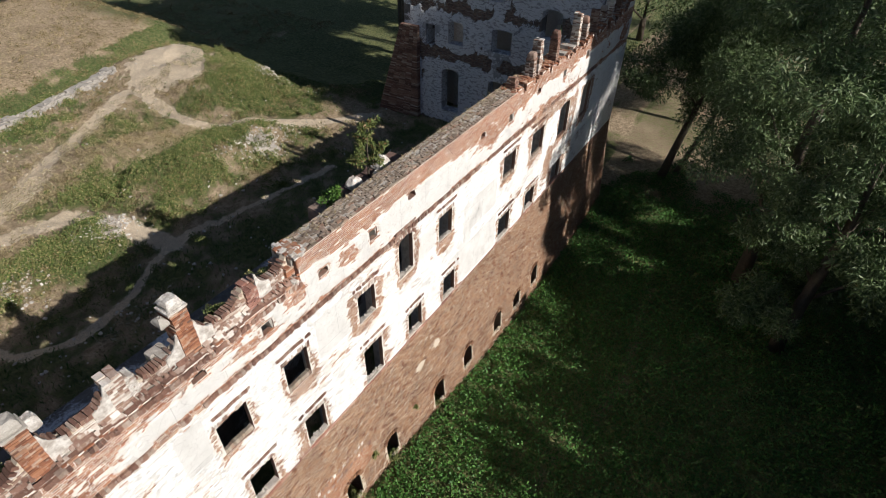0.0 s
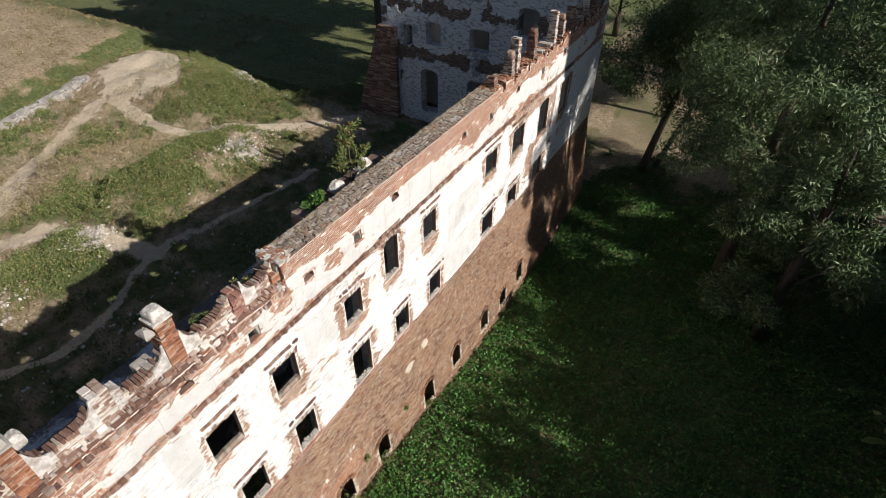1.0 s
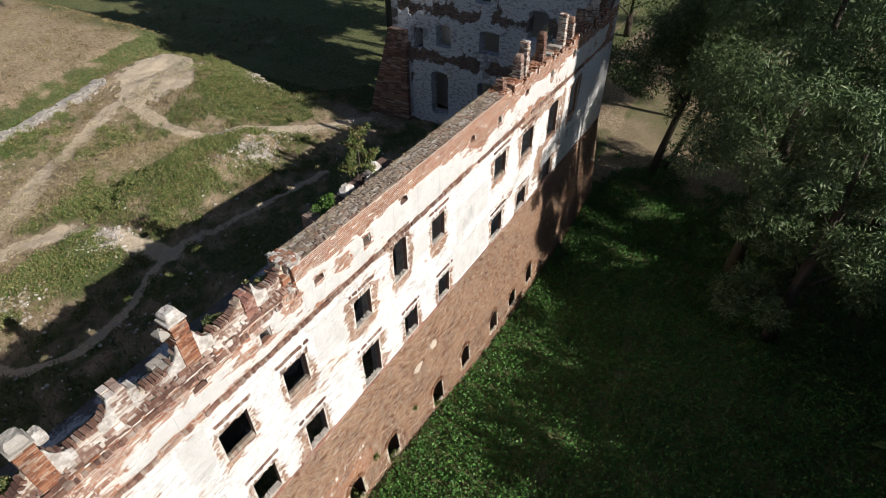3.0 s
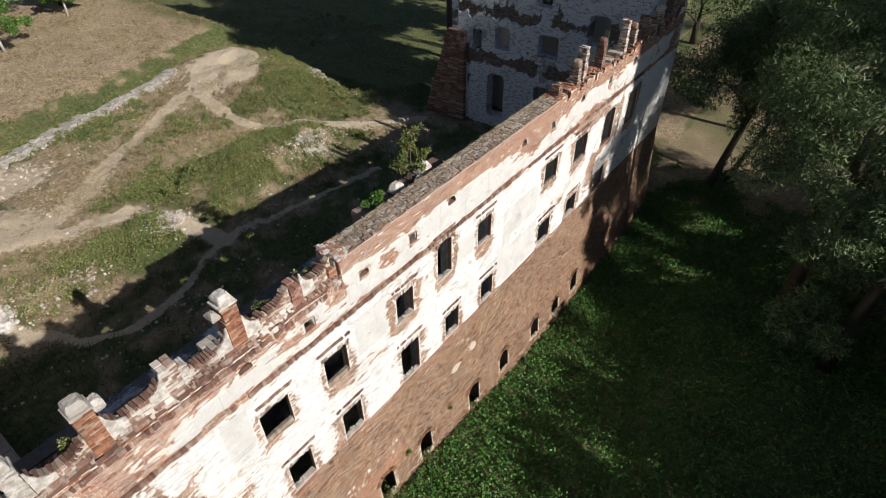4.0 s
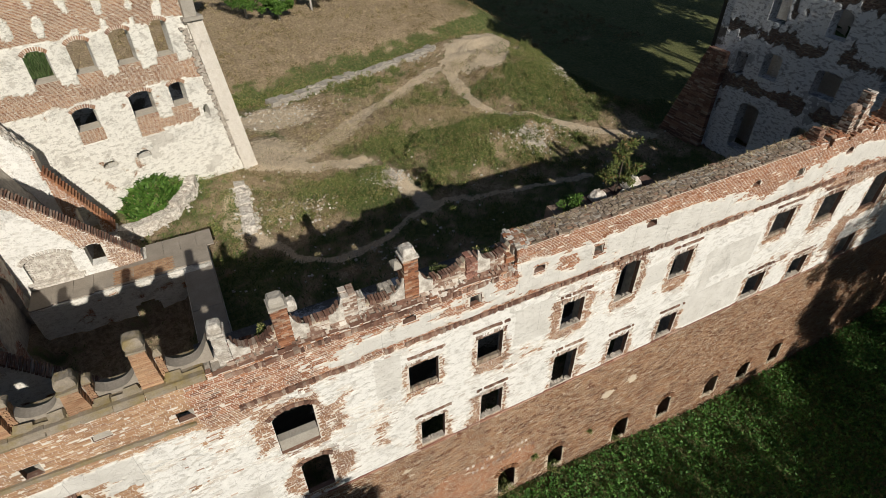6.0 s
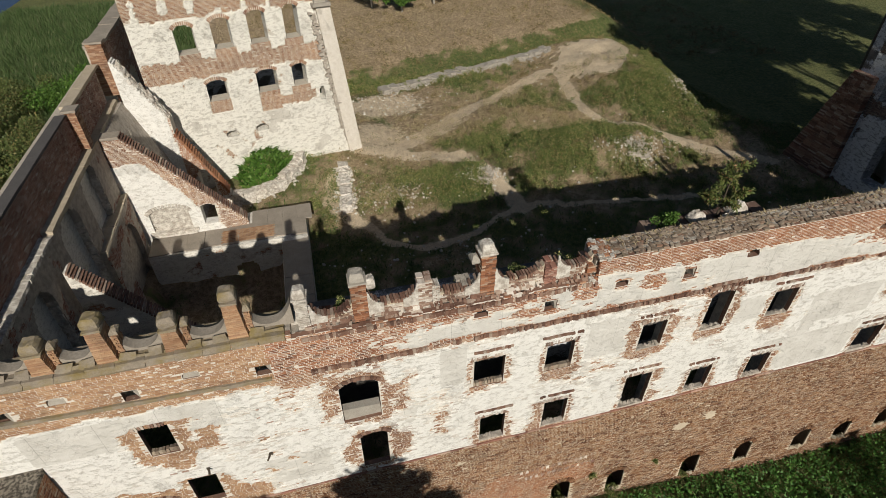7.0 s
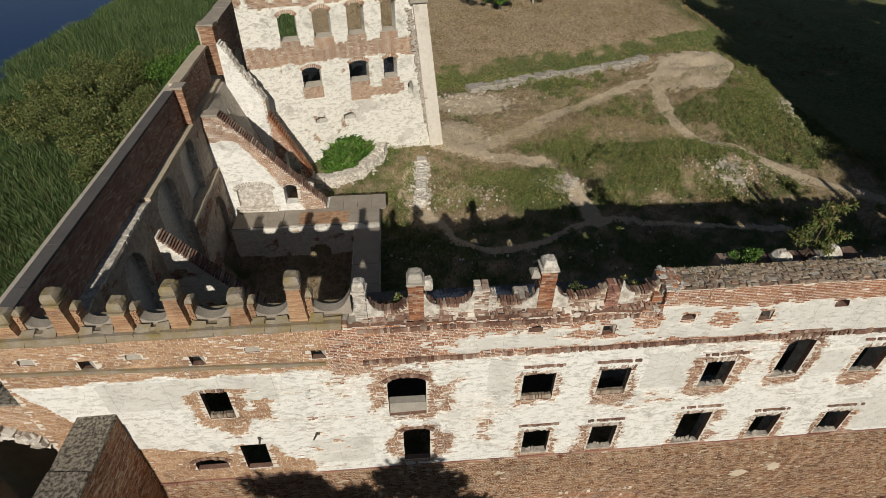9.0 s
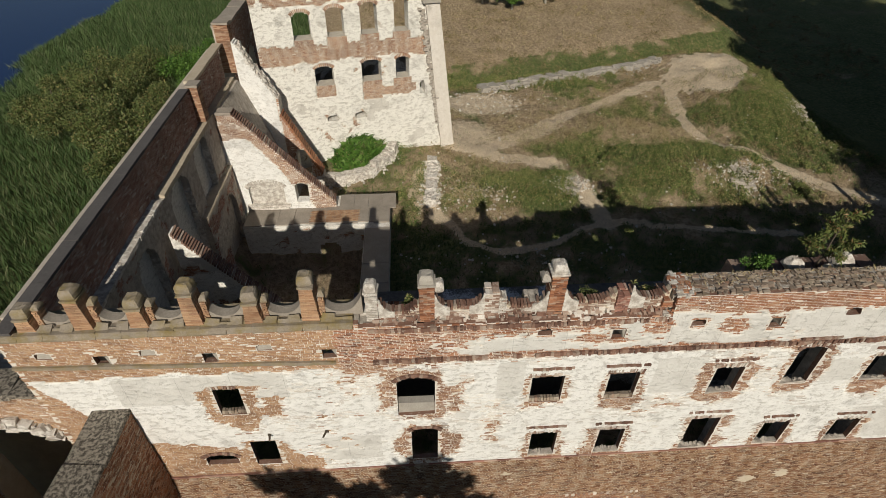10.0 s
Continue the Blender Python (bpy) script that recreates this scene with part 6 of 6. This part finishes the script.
# ---- plants ----
def leaf_cloud(name, centres, radii, count, size, material, seed, droop=0.0, narrow=0.35):
    """Many small leaves round the given clump centres, in one mesh."""
    r = np.random.default_rng(seed)
    centres, radii = np.asarray(centres, float), np.asarray(radii, float)
    pick = r.choice(len(centres), count, p=radii ** 2 / np.sum(radii ** 2))
    d = r.normal(size=(count, 3))
    d /= np.linalg.norm(d, axis=1)[:, None]
    pos = centres[pick] + d * (radii[pick] * r.random(count) ** 0.45)[:, None] * np.array([1, 1, 0.8])
    ax = r.normal(size=(count, 3)) + d * 0.8
    ax[:, 2] -= droop
    ax /= np.linalg.norm(ax, axis=1)[:, None]
    side = np.cross(ax, r.normal(size=(count, 3)))
    side /= np.linalg.norm(side, axis=1)[:, None]
    ln = size * (0.6 + 0.8 * r.random(count))[:, None]
    v = np.stack([pos, pos + ax * ln * 0.5 + side * ln * narrow * 0.5, pos + ax * ln, pos + ax * ln * 0.5 - side * ln * narrow * 0.5], 1).reshape(-1, 3)
    f = np.arange(count * 4).reshape(-1, 4)
    return mesh_of(name, v, f, material)


def tree(base, height, spread_, leaves, leaf_size, material, seed, label, category="tree", trunk_r=0.3, lean=(0, 0), bark=None, forks=5, crown_from=0.3, group="", droop=0.4, clumps=70, narrow=0.35):
    r = random.Random(seed)
    t = thing("tree", label, category, base, group)
    wood = Heap()
    bend = [(lean[0] * s + 0.15 * r.uniform(-1, 1) * s, lean[1] * s + 0.15 * r.uniform(-1, 1) * s, height * 0.75 * s) for s in (0, 0.2, 0.45, 0.7, 1.0)]
    wood.tube(bend, [trunk_r * 1.25, trunk_r, trunk_r * 0.8, trunk_r * 0.5, trunk_r * 0.15], 9)
    centres, radii = [], []
    for k in range(forks * 2):
        s = crown_from + (0.95 - crown_from) * (k + 0.5) / (forks * 2)
        i = min(3, int(s * 4))
        p0 = Vector(bend[i]).lerp(Vector(bend[i + 1]), s * 4 - i)
        a = k * 2.4 + r.uniform(-0.4, 0.4)
        reach = spread_ * (1.05 - 0.55 * s) * r.uniform(0.6, 1.0)
        p2 = p0 + Vector((math.cos(a) * reach, math.sin(a) * reach, height * r.uniform(0.05, 0.22)))
        p1 = p0.lerp(p2, 0.5) + Vector((0, 0, height * 0.05))
        wood.tube([p0, p1, p2], [trunk_r * 0.4 * (1.1 - s), trunk_r * 0.25 * (1.1 - s), 0.02], 6)
        for _ in range(max(1, clumps // (forks * 2))):
            c = p1.lerp(p2, r.uniform(0.0, 1.25)) + Vector((r.gauss(0, 0.16), r.gauss(0, 0.16), r.gauss(0, 0.13))) * spread_
            centres.append(tuple(c))
            radii.append(spread_ * r.uniform(0.10, 0.24))
    part("trunk", wood.mesh("trunk", bark or M_BARK, True), t, "rough forked trunk and limbs")
    part("crown", leaf_cloud("crown", centres, radii, leaves, leaf_size, material, seed, droop, narrow), t, "", "stuff")
    return t


def on_ground(x, y, dz=-0.1):
    return (x, y, float(ground_z(x, y)) + dz)


WILLOW = "tall willow with grey-green drooping foliage beside the palace"
tree(on_ground(43.3, -4.1), 17, 6.5, 90000, 0.27, M_LEAF, 501, WILLOW, narrow=0.22, lean=(0.8, -1.9), trunk_r=0.30, crown_from=0.5, group="trees of the moat", clumps=130)
tree(on_ground(44.7, -5.0), 13, 5.0, 36000, 0.27, M_LEAF, 502, WILLOW, narrow=0.22, lean=(2.5, -2.5), trunk_r=0.22, crown_from=0.6, group="trees of the moat", clumps=90)
for k, (x0, y0, hh, sp, n) in enumerate([(34.0, -12.0, 29, 6.8, 90000), (29.3, -15, 18.5, 4.6, 60000), (55, -12, 19, 7.5, 80000), (66, -2, 17, 7.5, 13000), (43, -20, 13, 6.5, 50000), (66, -20, 18, 8, 13000), (78, 8, 16, 8, 9000), (84, -12, 18, 9, 9000)]):
    tree(on_ground(x0, y0), hh, sp, n, 0.29 if n > 40000 else 0.36, M_LEAF, 510 + k, WILLOW, narrow=0.22 if n > 40000 else 0.35, trunk_r=0.4, crown_from=0.55 if k in (2, 4) else 0.15, group="trees of the moat", clumps=130)
# Trees out of view: the first three shadow the plinth, the others the moat.
for k, (x0, y0, hh, sp) in enumerate([(-3.2, -18.5, 17.8, 3.4), (-1.6, -18.8, 18.0, 3.6), (0.2, -18.7, 17.9, 3.6), (31, -31, 16, 6), (38, -30, 15, 6.5), (45, -33, 17, 7), (3.5, -30, 13.5, 5.5), (9.5, -28.5, 13, 5.5), (15.5, -28, 13.5, 5.5), (20.5, -25.5, 14, 5.5), (26, -26, 15.5, 5.5), (12, -36, 16, 6), (22, -35, 18, 6.5), (-9, -33, 13, 5), (-18, -30, 13, 5)]):
    tree(on_ground(x0, y0), hh, sp, 30000 if k < 3 else 5500, 0.46 if k < 3 else 0.85, M_LEAF, 530 + k, "unseen broad-leaved tree added to shade the moat and plinth", trunk_r=0.35, crown_from=0.1, group="trees of the moat", clumps=110)
# Added shade casters behind the wing, sized by how far their shadows reach.
for k, (x0, y0, hh, sp) in enumerate([(46.5, 9, 34, 5.5), (47.5, 14, 36, 5), (50, 12, 37, 6.5), (50.5, 19, 38, 6), (57, 16, 38, 7), (58, 24, 39, 6.5), (65, 22, 39, 7.5), (72, 28, 39, 7.5), (65, 8, 34, 7), (80, 22, 36, 8), (55, 31, 38, 7), (63, 35, 38, 8), (47.5, 25, 37, 6)]):
    tree(on_ground(x0, y0), hh, sp, 9500, 1.0, M_LEAF, 550 + k, "tall tree hidden beyond the east wing, added to shade the meadow", trunk_r=0.35, crown_from=0.42, group="far trees", clumps=120)
# Two more added casters, for the courtyard's right-hand shade edge.
for k, (x0, y0, hh, sp) in enumerate([(41.5, 8.5, 27, 5.0), (43.0, 11.5, 32, 5.5)]):
    tree(on_ground(x0, y0), hh, sp, 15000, 0.85, M_LEAF, 590 + k, "tall tree hidden by the roofless wing, added to shade the courtyard", trunk_r=0.35, crown_from=0.5, group="far trees", clumps=130, droop=0.1)
# Added out of view: crowns high enough to shade the courtyard but not the front.
for k, (x0, y0, hh, sp) in enumerate([(35.5, -27, 38, 4.6), (39.5, -28.5, 43, 5.0), (32.8, -27.5, 35.5, 3.2)]):
    tree(on_ground(x0, y0), hh, sp, 24000, 1.0, M_LEAF, 596 + k, "unseen very tall tree with a high crown, added to shade the courtyard", trunk_r=0.4, crown_from=0.97 if k else 0.95, group="far trees", clumps=120, droop=0.1)
for k, (x0, y0, hh, sp) in enumerate([(31, 78, 10, 5), (24, 80, 10, 5)]):
    tree(on_ground(x0, y0), hh, sp, 6000, 0.6, M_LEAF, 580 + k, "tree at the far edge of the meadow", trunk_r=0.3, crown_from=0.35, group="far trees", clumps=70)
for k, (x0, y0, hh, sp) in enumerate([(10.6, 65.2, 8.0, 3.8), (19.0, 65.3, 8.5, 3.2), (14.1, 62.6, 4.5, 2.0), (18.2, 74.6, 9.0, 3.8), (4.0, 66, 7.5, 3.4), (-3.0, 64, 7.0, 3.4), (29.3, 72.5, 6.0, 2.8)]):
    tree(on_ground(x0, y0), hh, sp, 9000, 0.30, M_LEAF_BRIGHT, 570 + k, "small orchard tree with a pale trunk on the meadow", trunk_r=0.14, crown_from=0.35, bark=M_BARK_PALE, group="orchard trees", clumps=40, droop=0.1)


def bush(name, at, size, leaves, leaf_size, material, seed, label, category="bush", group=""):
    r = random.Random(seed)
    t = thing(name, label, category, at, group)
    cs = [(r.gauss(0, size * 0.34), r.gauss(0, size * 0.34), size * r.uniform(0.15, 0.8)) for _ in range(16)]
    wood = Heap()
    for c in cs[:7]:
        wood.tube([(0, 0, -0.05), (c[0] * 0.5, c[1] * 0.5, c[2] * 0.6), c], [0.03 * size, 0.02 * size, 0.006], 5)
    part("stems", wood.mesh("stems", M_BARK), t)
    part("crown", leaf_cloud("crown", cs, [size * r.uniform(0.18, 0.34) for _ in cs], leaves, leaf_size, material, seed, 0.0, 0.6), t, "", "stuff")
    return t


# plants and stones on an added ledge behind the wall top, shade in its colour
h = Heap()
for k in range(9):
    h.box((10.25 + 0.5 * k, 1.42, 14.66 + random.uniform(-0.02, 0.02)), (0.5, 1.02, 0.6), None, 0.03)
thing("wall_ledge", "added ledge behind the wall top, coloured dark as if in shade", "ledge", kind="structure", me=h.mesh("wall_ledge", M_BRICK_SHADE))
tree((12.65, 1.5, 14.9), 2.5, 0.7, 2600, 0.115, M_LEAF_RED, 602, "small sapling with reddish leaf tips on the wall ledge", trunk_r=0.035, crown_from=0.12, clumps=44, droop=0.1)
bush("bush", (10.75, 1.5, 14.93), 0.56, 1600, 0.07, M_LEAF_BRIGHT, 603, "small bright green bush on the wall ledge", group="bushes")
for k, (x0, y0, s) in enumerate([(11.85, 1.5, 0.5), (13.4, 1.55, 0.6), (12.9, 1.3, 0.3)]):
    thing("boulder", "pale block of broken masonry on the wall ledge", "stone", (x0, y0, 14.9), "fallen blocks", me=stone_cap(s, s * 0.8, s * 0.85, M_WHITE, k + 5))
for k, (x0, y0, s) in enumerate([(0.12, 0.82, 0.34), (5.35, 0.8, 0.45), (7.0, 0.82, 0.42), (3.65, 0.82, 0.32)]):
    bush("wall_bush", (x0, y0, float(facade_top(np.array([x0]))[0])), s, 800, 0.055, M_WEED if k != 1 else M_OLIVE, 620 + k, "green weeds rooted on the broken wall top", group="bushes")
for k, (x0, z0, s) in enumerate([(7.8, 2.0, 0.42), (10.4, 1.8, 0.34), (14.2, 1.35, 0.22), (9.35, 3.3, 0.2), (12.4, 3.1, 0.16), (5.05, 2.1, 0.3)]):
    bush("wall_bush", (x0, -LEAN * (PLINTH_TOP - z0) - 0.05, z0), s, 500, 0.06, M_WEED, 630 + k, "green weeds rooted in the brick plinth", group="bushes")
bush("bush", (-24.6, 53.5, float(ground_z(-24.6, 53.5))), 4.2, 9000, 0.22, M_LEAF_BRIGHT, 640, "round bright green bush outside the wall", group="bushes")
for k, (x0, y0, s) in enumerate([(-26.5, 36, 5), (-31, 42, 5.5), (-27.5, 45, 5), (-34.5, 50, 5.5), (-30, 53, 5), (-35.5, 44, 4.5), (-25, 40, 4.5)]):
    bush("bush", (x0, y0, float(ground_z(x0, y0)) - 0.2), s, 15000, 0.2, M_OLIVE, 650 + k, "broad olive-brown thicket among the reeds", group="bushes")


def blades(name, xs, ys, zs, height, width, material, seed, label, category, bend=0.35):
    """Upright grass or reed blades as one mesh."""
    r = np.random.default_rng(seed)
    n = len(xs)
    a = r.random(n) * math.tau
    hh = height * (0.5 + 0.8 * r.random(n))
    dx, dy = np.cos(a), np.sin(a)
    lx, ly = r.normal(size=n) * bend * hh, r.normal(size=n) * bend * hh
    w = width * (0.6 + 0.8 * r.random(n))
    p0 = np.stack([xs - dx * w, ys - dy * w, zs - 0.03], -1)
    p1 = np.stack([xs + dx * w, ys + dy * w, zs - 0.03], -1)
    p2 = np.stack([xs + lx * 0.4 + dx * w * 0.8, ys + ly * 0.4 + dy * w * 0.8, zs + hh * 0.6], -1)
    p3 = np.stack([xs + lx, ys + ly, zs + hh], -1)
    v = np.stack([p0, p1, p2, p3], 1).reshape(-1, 3)
    return thing(name, label, category, kind="stuff", me=mesh_of(name, v, np.arange(4 * n).reshape(-1, 4), material))


def strewn(n, x0, x1, y0, y1, keep, seed):
    r = np.random.default_rng(seed)
    xs, ys = x0 + (x1 - x0) * r.random(n), y0 + (y1 - y0) * r.random(n)
    k = keep(xs, ys, r.random(n))
    xs, ys = xs[k], ys[k]
    return xs, ys, ground_z(xs, ys)


def lookup(field, xs, ys):
    i = np.clip(np.searchsorted(gx, xs) - 1, 0, len(gx) - 2)
    j = np.clip(np.searchsorted(gy, ys) - 1, 0, len(gy) - 2)
    return field[i, j]


xs, ys, zs = strewn(150000, -9, 40, 1, 56, lambda x, y, r: (lookup(grass_f, x, y) - lookup(sand_f, x, y) > 0.25 + 0.5 * r), 701)
blades("grass", xs, ys, zs, 0.19, 0.022, M_GRASS, 702, "rough green grass tufts in the courtyard", "grass")
xs, ys, zs = strewn(110000, -9, 60, 1, 75, lambda x, y, r: (lookup(grass_f, x, y) < 0.5) & (lookup(sand_f, x, y) < 0.3) & (r > 0.3), 703)
blades("dry_grass", xs, ys, zs, 0.16, 0.022, M_DRY, 704, "dry straw-coloured grass", "grass")
xs, ys, zs = strewn(120000, -8, 46, -26, -0.75, lambda x, y, r: (lookup(grass_f, x, y) > 0.35) & (r < np.where(y > -14, 1.1 - 0.03 * (-y), 0.7)), 705)
thing("nettles", "dense green nettles along the foot of the wall", "weeds", kind="stuff", me=leaf_cloud("nettles", np.stack([xs, ys, zs + 0.12 + 0.25 * fbm(xs * 0.9, ys * 0.9, 77)], -1), np.full(len(xs), 0.18), 210000, 0.145, M_NETTLE, 706, 0.0, 0.6))
xs, ys, zs = strewn(205000, -56, -11.5, -5, 100, lambda x, y, r: (ground_z(x, y) > -2.3) & (r > 0.05), 707)
blades("reeds", xs, ys, zs, 0.95, 0.013, M_REED, 708, "tall reeds between the outer wall and the lake", "reeds", 0.22)
xs, ys, zs = strewn(9000, -7, 0, 20, 27, lambda x, y, r: ((x + 3.2) / 1.9) ** 2 + ((y - 24.0) / 1.5) ** 2 < 1, 709)
blades("grass_pit", xs, ys, zs, 0.35, 0.08, M_LEAF_BRIGHT, 710, "bright green weeds in the walled pit", "weeds", 0.7)
r_ = np.random.default_rng(711)
xs = 8 + 30 * r_.random(1500)
blades("wall_grass", xs, 0.15 + 0.75 * r_.random(1500) ** 0.35, facade_top(xs) + 0.03, 0.11, 0.003, M_DRY, 712, "dry grass rooted on the wall top", "grass", 0.5)

def weeds(name, spots, count, size, material, seed, label):
    """Low leafy weeds round a few spots of the ground."""
    r = np.random.default_rng(seed)
    pts = np.concatenate([np.stack([cx + r.normal(size=n) * rx, cy + r.normal(size=n) * ry], -1) for cx, cy, rx, ry, n in spots])
    z = ground_z(pts[:, 0], pts[:, 1]) + 0.1 + 0.3 * fbm(pts[:, 0], pts[:, 1], 55)
    return thing(name, label, "weeds", kind="stuff", me=leaf_cloud(name, np.column_stack([pts, z]), np.full(len(pts), 0.17), count, size, material, seed, 0.0, 0.6))


weeds("weeds", [(15.5, 24.6, 1.6, 0.5, 500), (19.5, 23.4, 1.8, 0.6, 700), (22.3, 22.4, 0.8, 0.4, 200), (12.6, 25.4, 0.8, 0.5, 200), (7.5, 20.7, 1.4, 0.7, 400), (31.5, 33, 0.9, 2.4, 400), (29.0, 31.0, 1.5, 1.0, 200), (10.5, 21.5, 0.8, 0.5, 150), (17.0, 20.5, 1.6, 0.6, 250), (0.9, 21.5, 0.5, 1.2, 150)], 34000, 0.095, M_WEED, 811, "dark green weeds on the courtyard mounds")
weeds("weeds_dry", [(13, 27.5, 3.5, 1.2, 500), (20, 27, 2.5, 1.5, 400), (5, 22, 2, 1.5, 300), (27, 36.5, 2, 0.6, 150), (18, 33, 4, 2, 500), (9, 29, 2, 2, 200), (3.8, 19.3, 0.8, 0.5, 150)], 24000, 0.08, M_DRY, 812, "brownish dry weeds on the courtyard mounds")

xs, ys, zs = strewn(26000, -2, 34, 15, 44, lambda x, y, r: lookup(grass_f, x, y) - lookup(sand_f, x, y) > 0.5 + 0.55 * r, 821)
clump = fbm(xs * 1.3, ys * 1.3, 822, 3)
xs, ys, zs, clump = xs[clump > 0.46], ys[clump > 0.46], zs[clump > 0.46], clump[clump > 0.46]
thing("weeds", "knee-high tufts of green weeds on the courtyard slopes", "weeds", kind="stuff", me=leaf_cloud("weeds", np.stack([xs, ys, zs + 0.08 + 1.3 * (clump - 0.46)], -1), np.full(len(xs), 0.2), 62000, 0.11, M_WEED, 823, 0.0, 0.5))



def tufts(name, n, box, keep, height, leaves, leaf, material, seed, label):
    """Separate knee-high clumps of leaves, each a few hands wide, as one mesh."""
    xs, ys, zs = strewn(n, *box, keep, seed)
    r = np.random.default_rng(seed + 1)
    rad = 0.10 + 0.20 * r.random(len(xs)) ** 2
    return thing(name, label, "weeds", kind="stuff", me=leaf_cloud(name, np.stack([xs, ys, zs + height * rad], -1), rad, leaves, leaf, material, seed + 2, 0.0, 0.5))


patchy = lambda x, y, k: fbm(x * 0.55, y * 0.55, k, 3)
tufts("weed_tufts", 9000, (-1, 34, 15.5, 44), lambda x, y, r: (lookup(grass_f, x, y) - lookup(sand_f, x, y) + 1.6 * (patchy(x, y, 841) - 0.5) > 0.45 + 0.4 * r), 0.7, 70000, 0.12, M_WEED, 842, "dark green weed clumps over the courtyard mounds")
tufts("dry_tufts", 9000, (-1, 36, 17, 46), lambda x, y, r: (lookup(sand_f, x, y) < 0.35) & (patchy(x, y, 851) + 0.3 * r > 0.62), 0.6, 60000, 0.10, M_DRY_DARK, 852, "brown withered weed clumps over the courtyard")
tufts("field_tufts", 9000, (-6, 60, 46, 80), lambda x, y, r: patchy(x * 0.7, y * 0.7, 861) + 0.3 * r > 0.62, 0.5, 40000, 0.16, M_DRY_DARK, 862, "brown withered tufts on the far meadow")

# scattered stones
h, rnd = Heap(), random.Random(801)
for _ in range(5200):
    x_, y_ = rnd.uniform(-1, 34), rnd.uniform(10, 44)
    f = float(lookup(rub_f, np.array([x_]), np.array([y_]))[0])
    if rnd.random() < 0.06 + f:
        q = rnd.uniform(0.05, 0.17)
        h.box((x_, y_, float(ground_z(x_, y_)) + q * 0.2), (q, q * rnd.uniform(0.6, 1), q * 0.6), Euler((rnd.uniform(-0.5, 0.5), rnd.uniform(-0.5, 0.5), rnd.uniform(0, 3))).to_matrix(), q * 0.15, rnd)
for cx, cy, sx, sy, n in [(4.8, 19.7, 1.6, 0.9, 260), (23.6, 20.9, 1.9, 0.7, 320), (33.3, 29.5, 0.5, 2.0, 300), (7.0, 34.5, 2.5, 1.5, 160), (11.2, 20.2, 0.9, 0.7, 160)]:
    for _ in range(n):
        x_, y_, q = rnd.gauss(cx, sx), rnd.gauss(cy, sy), rnd.uniform(0.04, 0.15)
        h.box((x_, y_, float(ground_z(x_, y_)) + q * 0.15), (q, q * rnd.uniform(0.6, 1), q * 0.6), Euler((rnd.uniform(-0.5, 0.5), rnd.uniform(-0.5, 0.5), rnd.uniform(0, 3))).to_matrix(), q * 0.15, rnd)
thing("stones", "pale stones strewn over the courtyard", "stones", kind="stuff", me=h.mesh("stones", M_WHITE))

# the bricks nearest to the camera, one by one
for n, (spots, material, parent, course, lean, vtop, proud, joint) in enumerate(PIECES):
    rnd = random.Random(900 + n)
    shapes = {}
    for u, v, w in spots:
        key = (round(w, 3), rnd.randrange(3))
        if key not in shapes:
            shapes[key] = slot_mesh("brick", (w - joint, 0.05, course - joint), material, 0.003, key[1])
        b = part("brick", shapes[key], parent)
        b.matrix_basis = pose(u, 0.025 - proud + rnd.uniform(-0.009, 0.008) - lean * (vtop - v), v, 0, rnd.uniform(-0.7, 0.7), rnd.uniform(-1, 1))
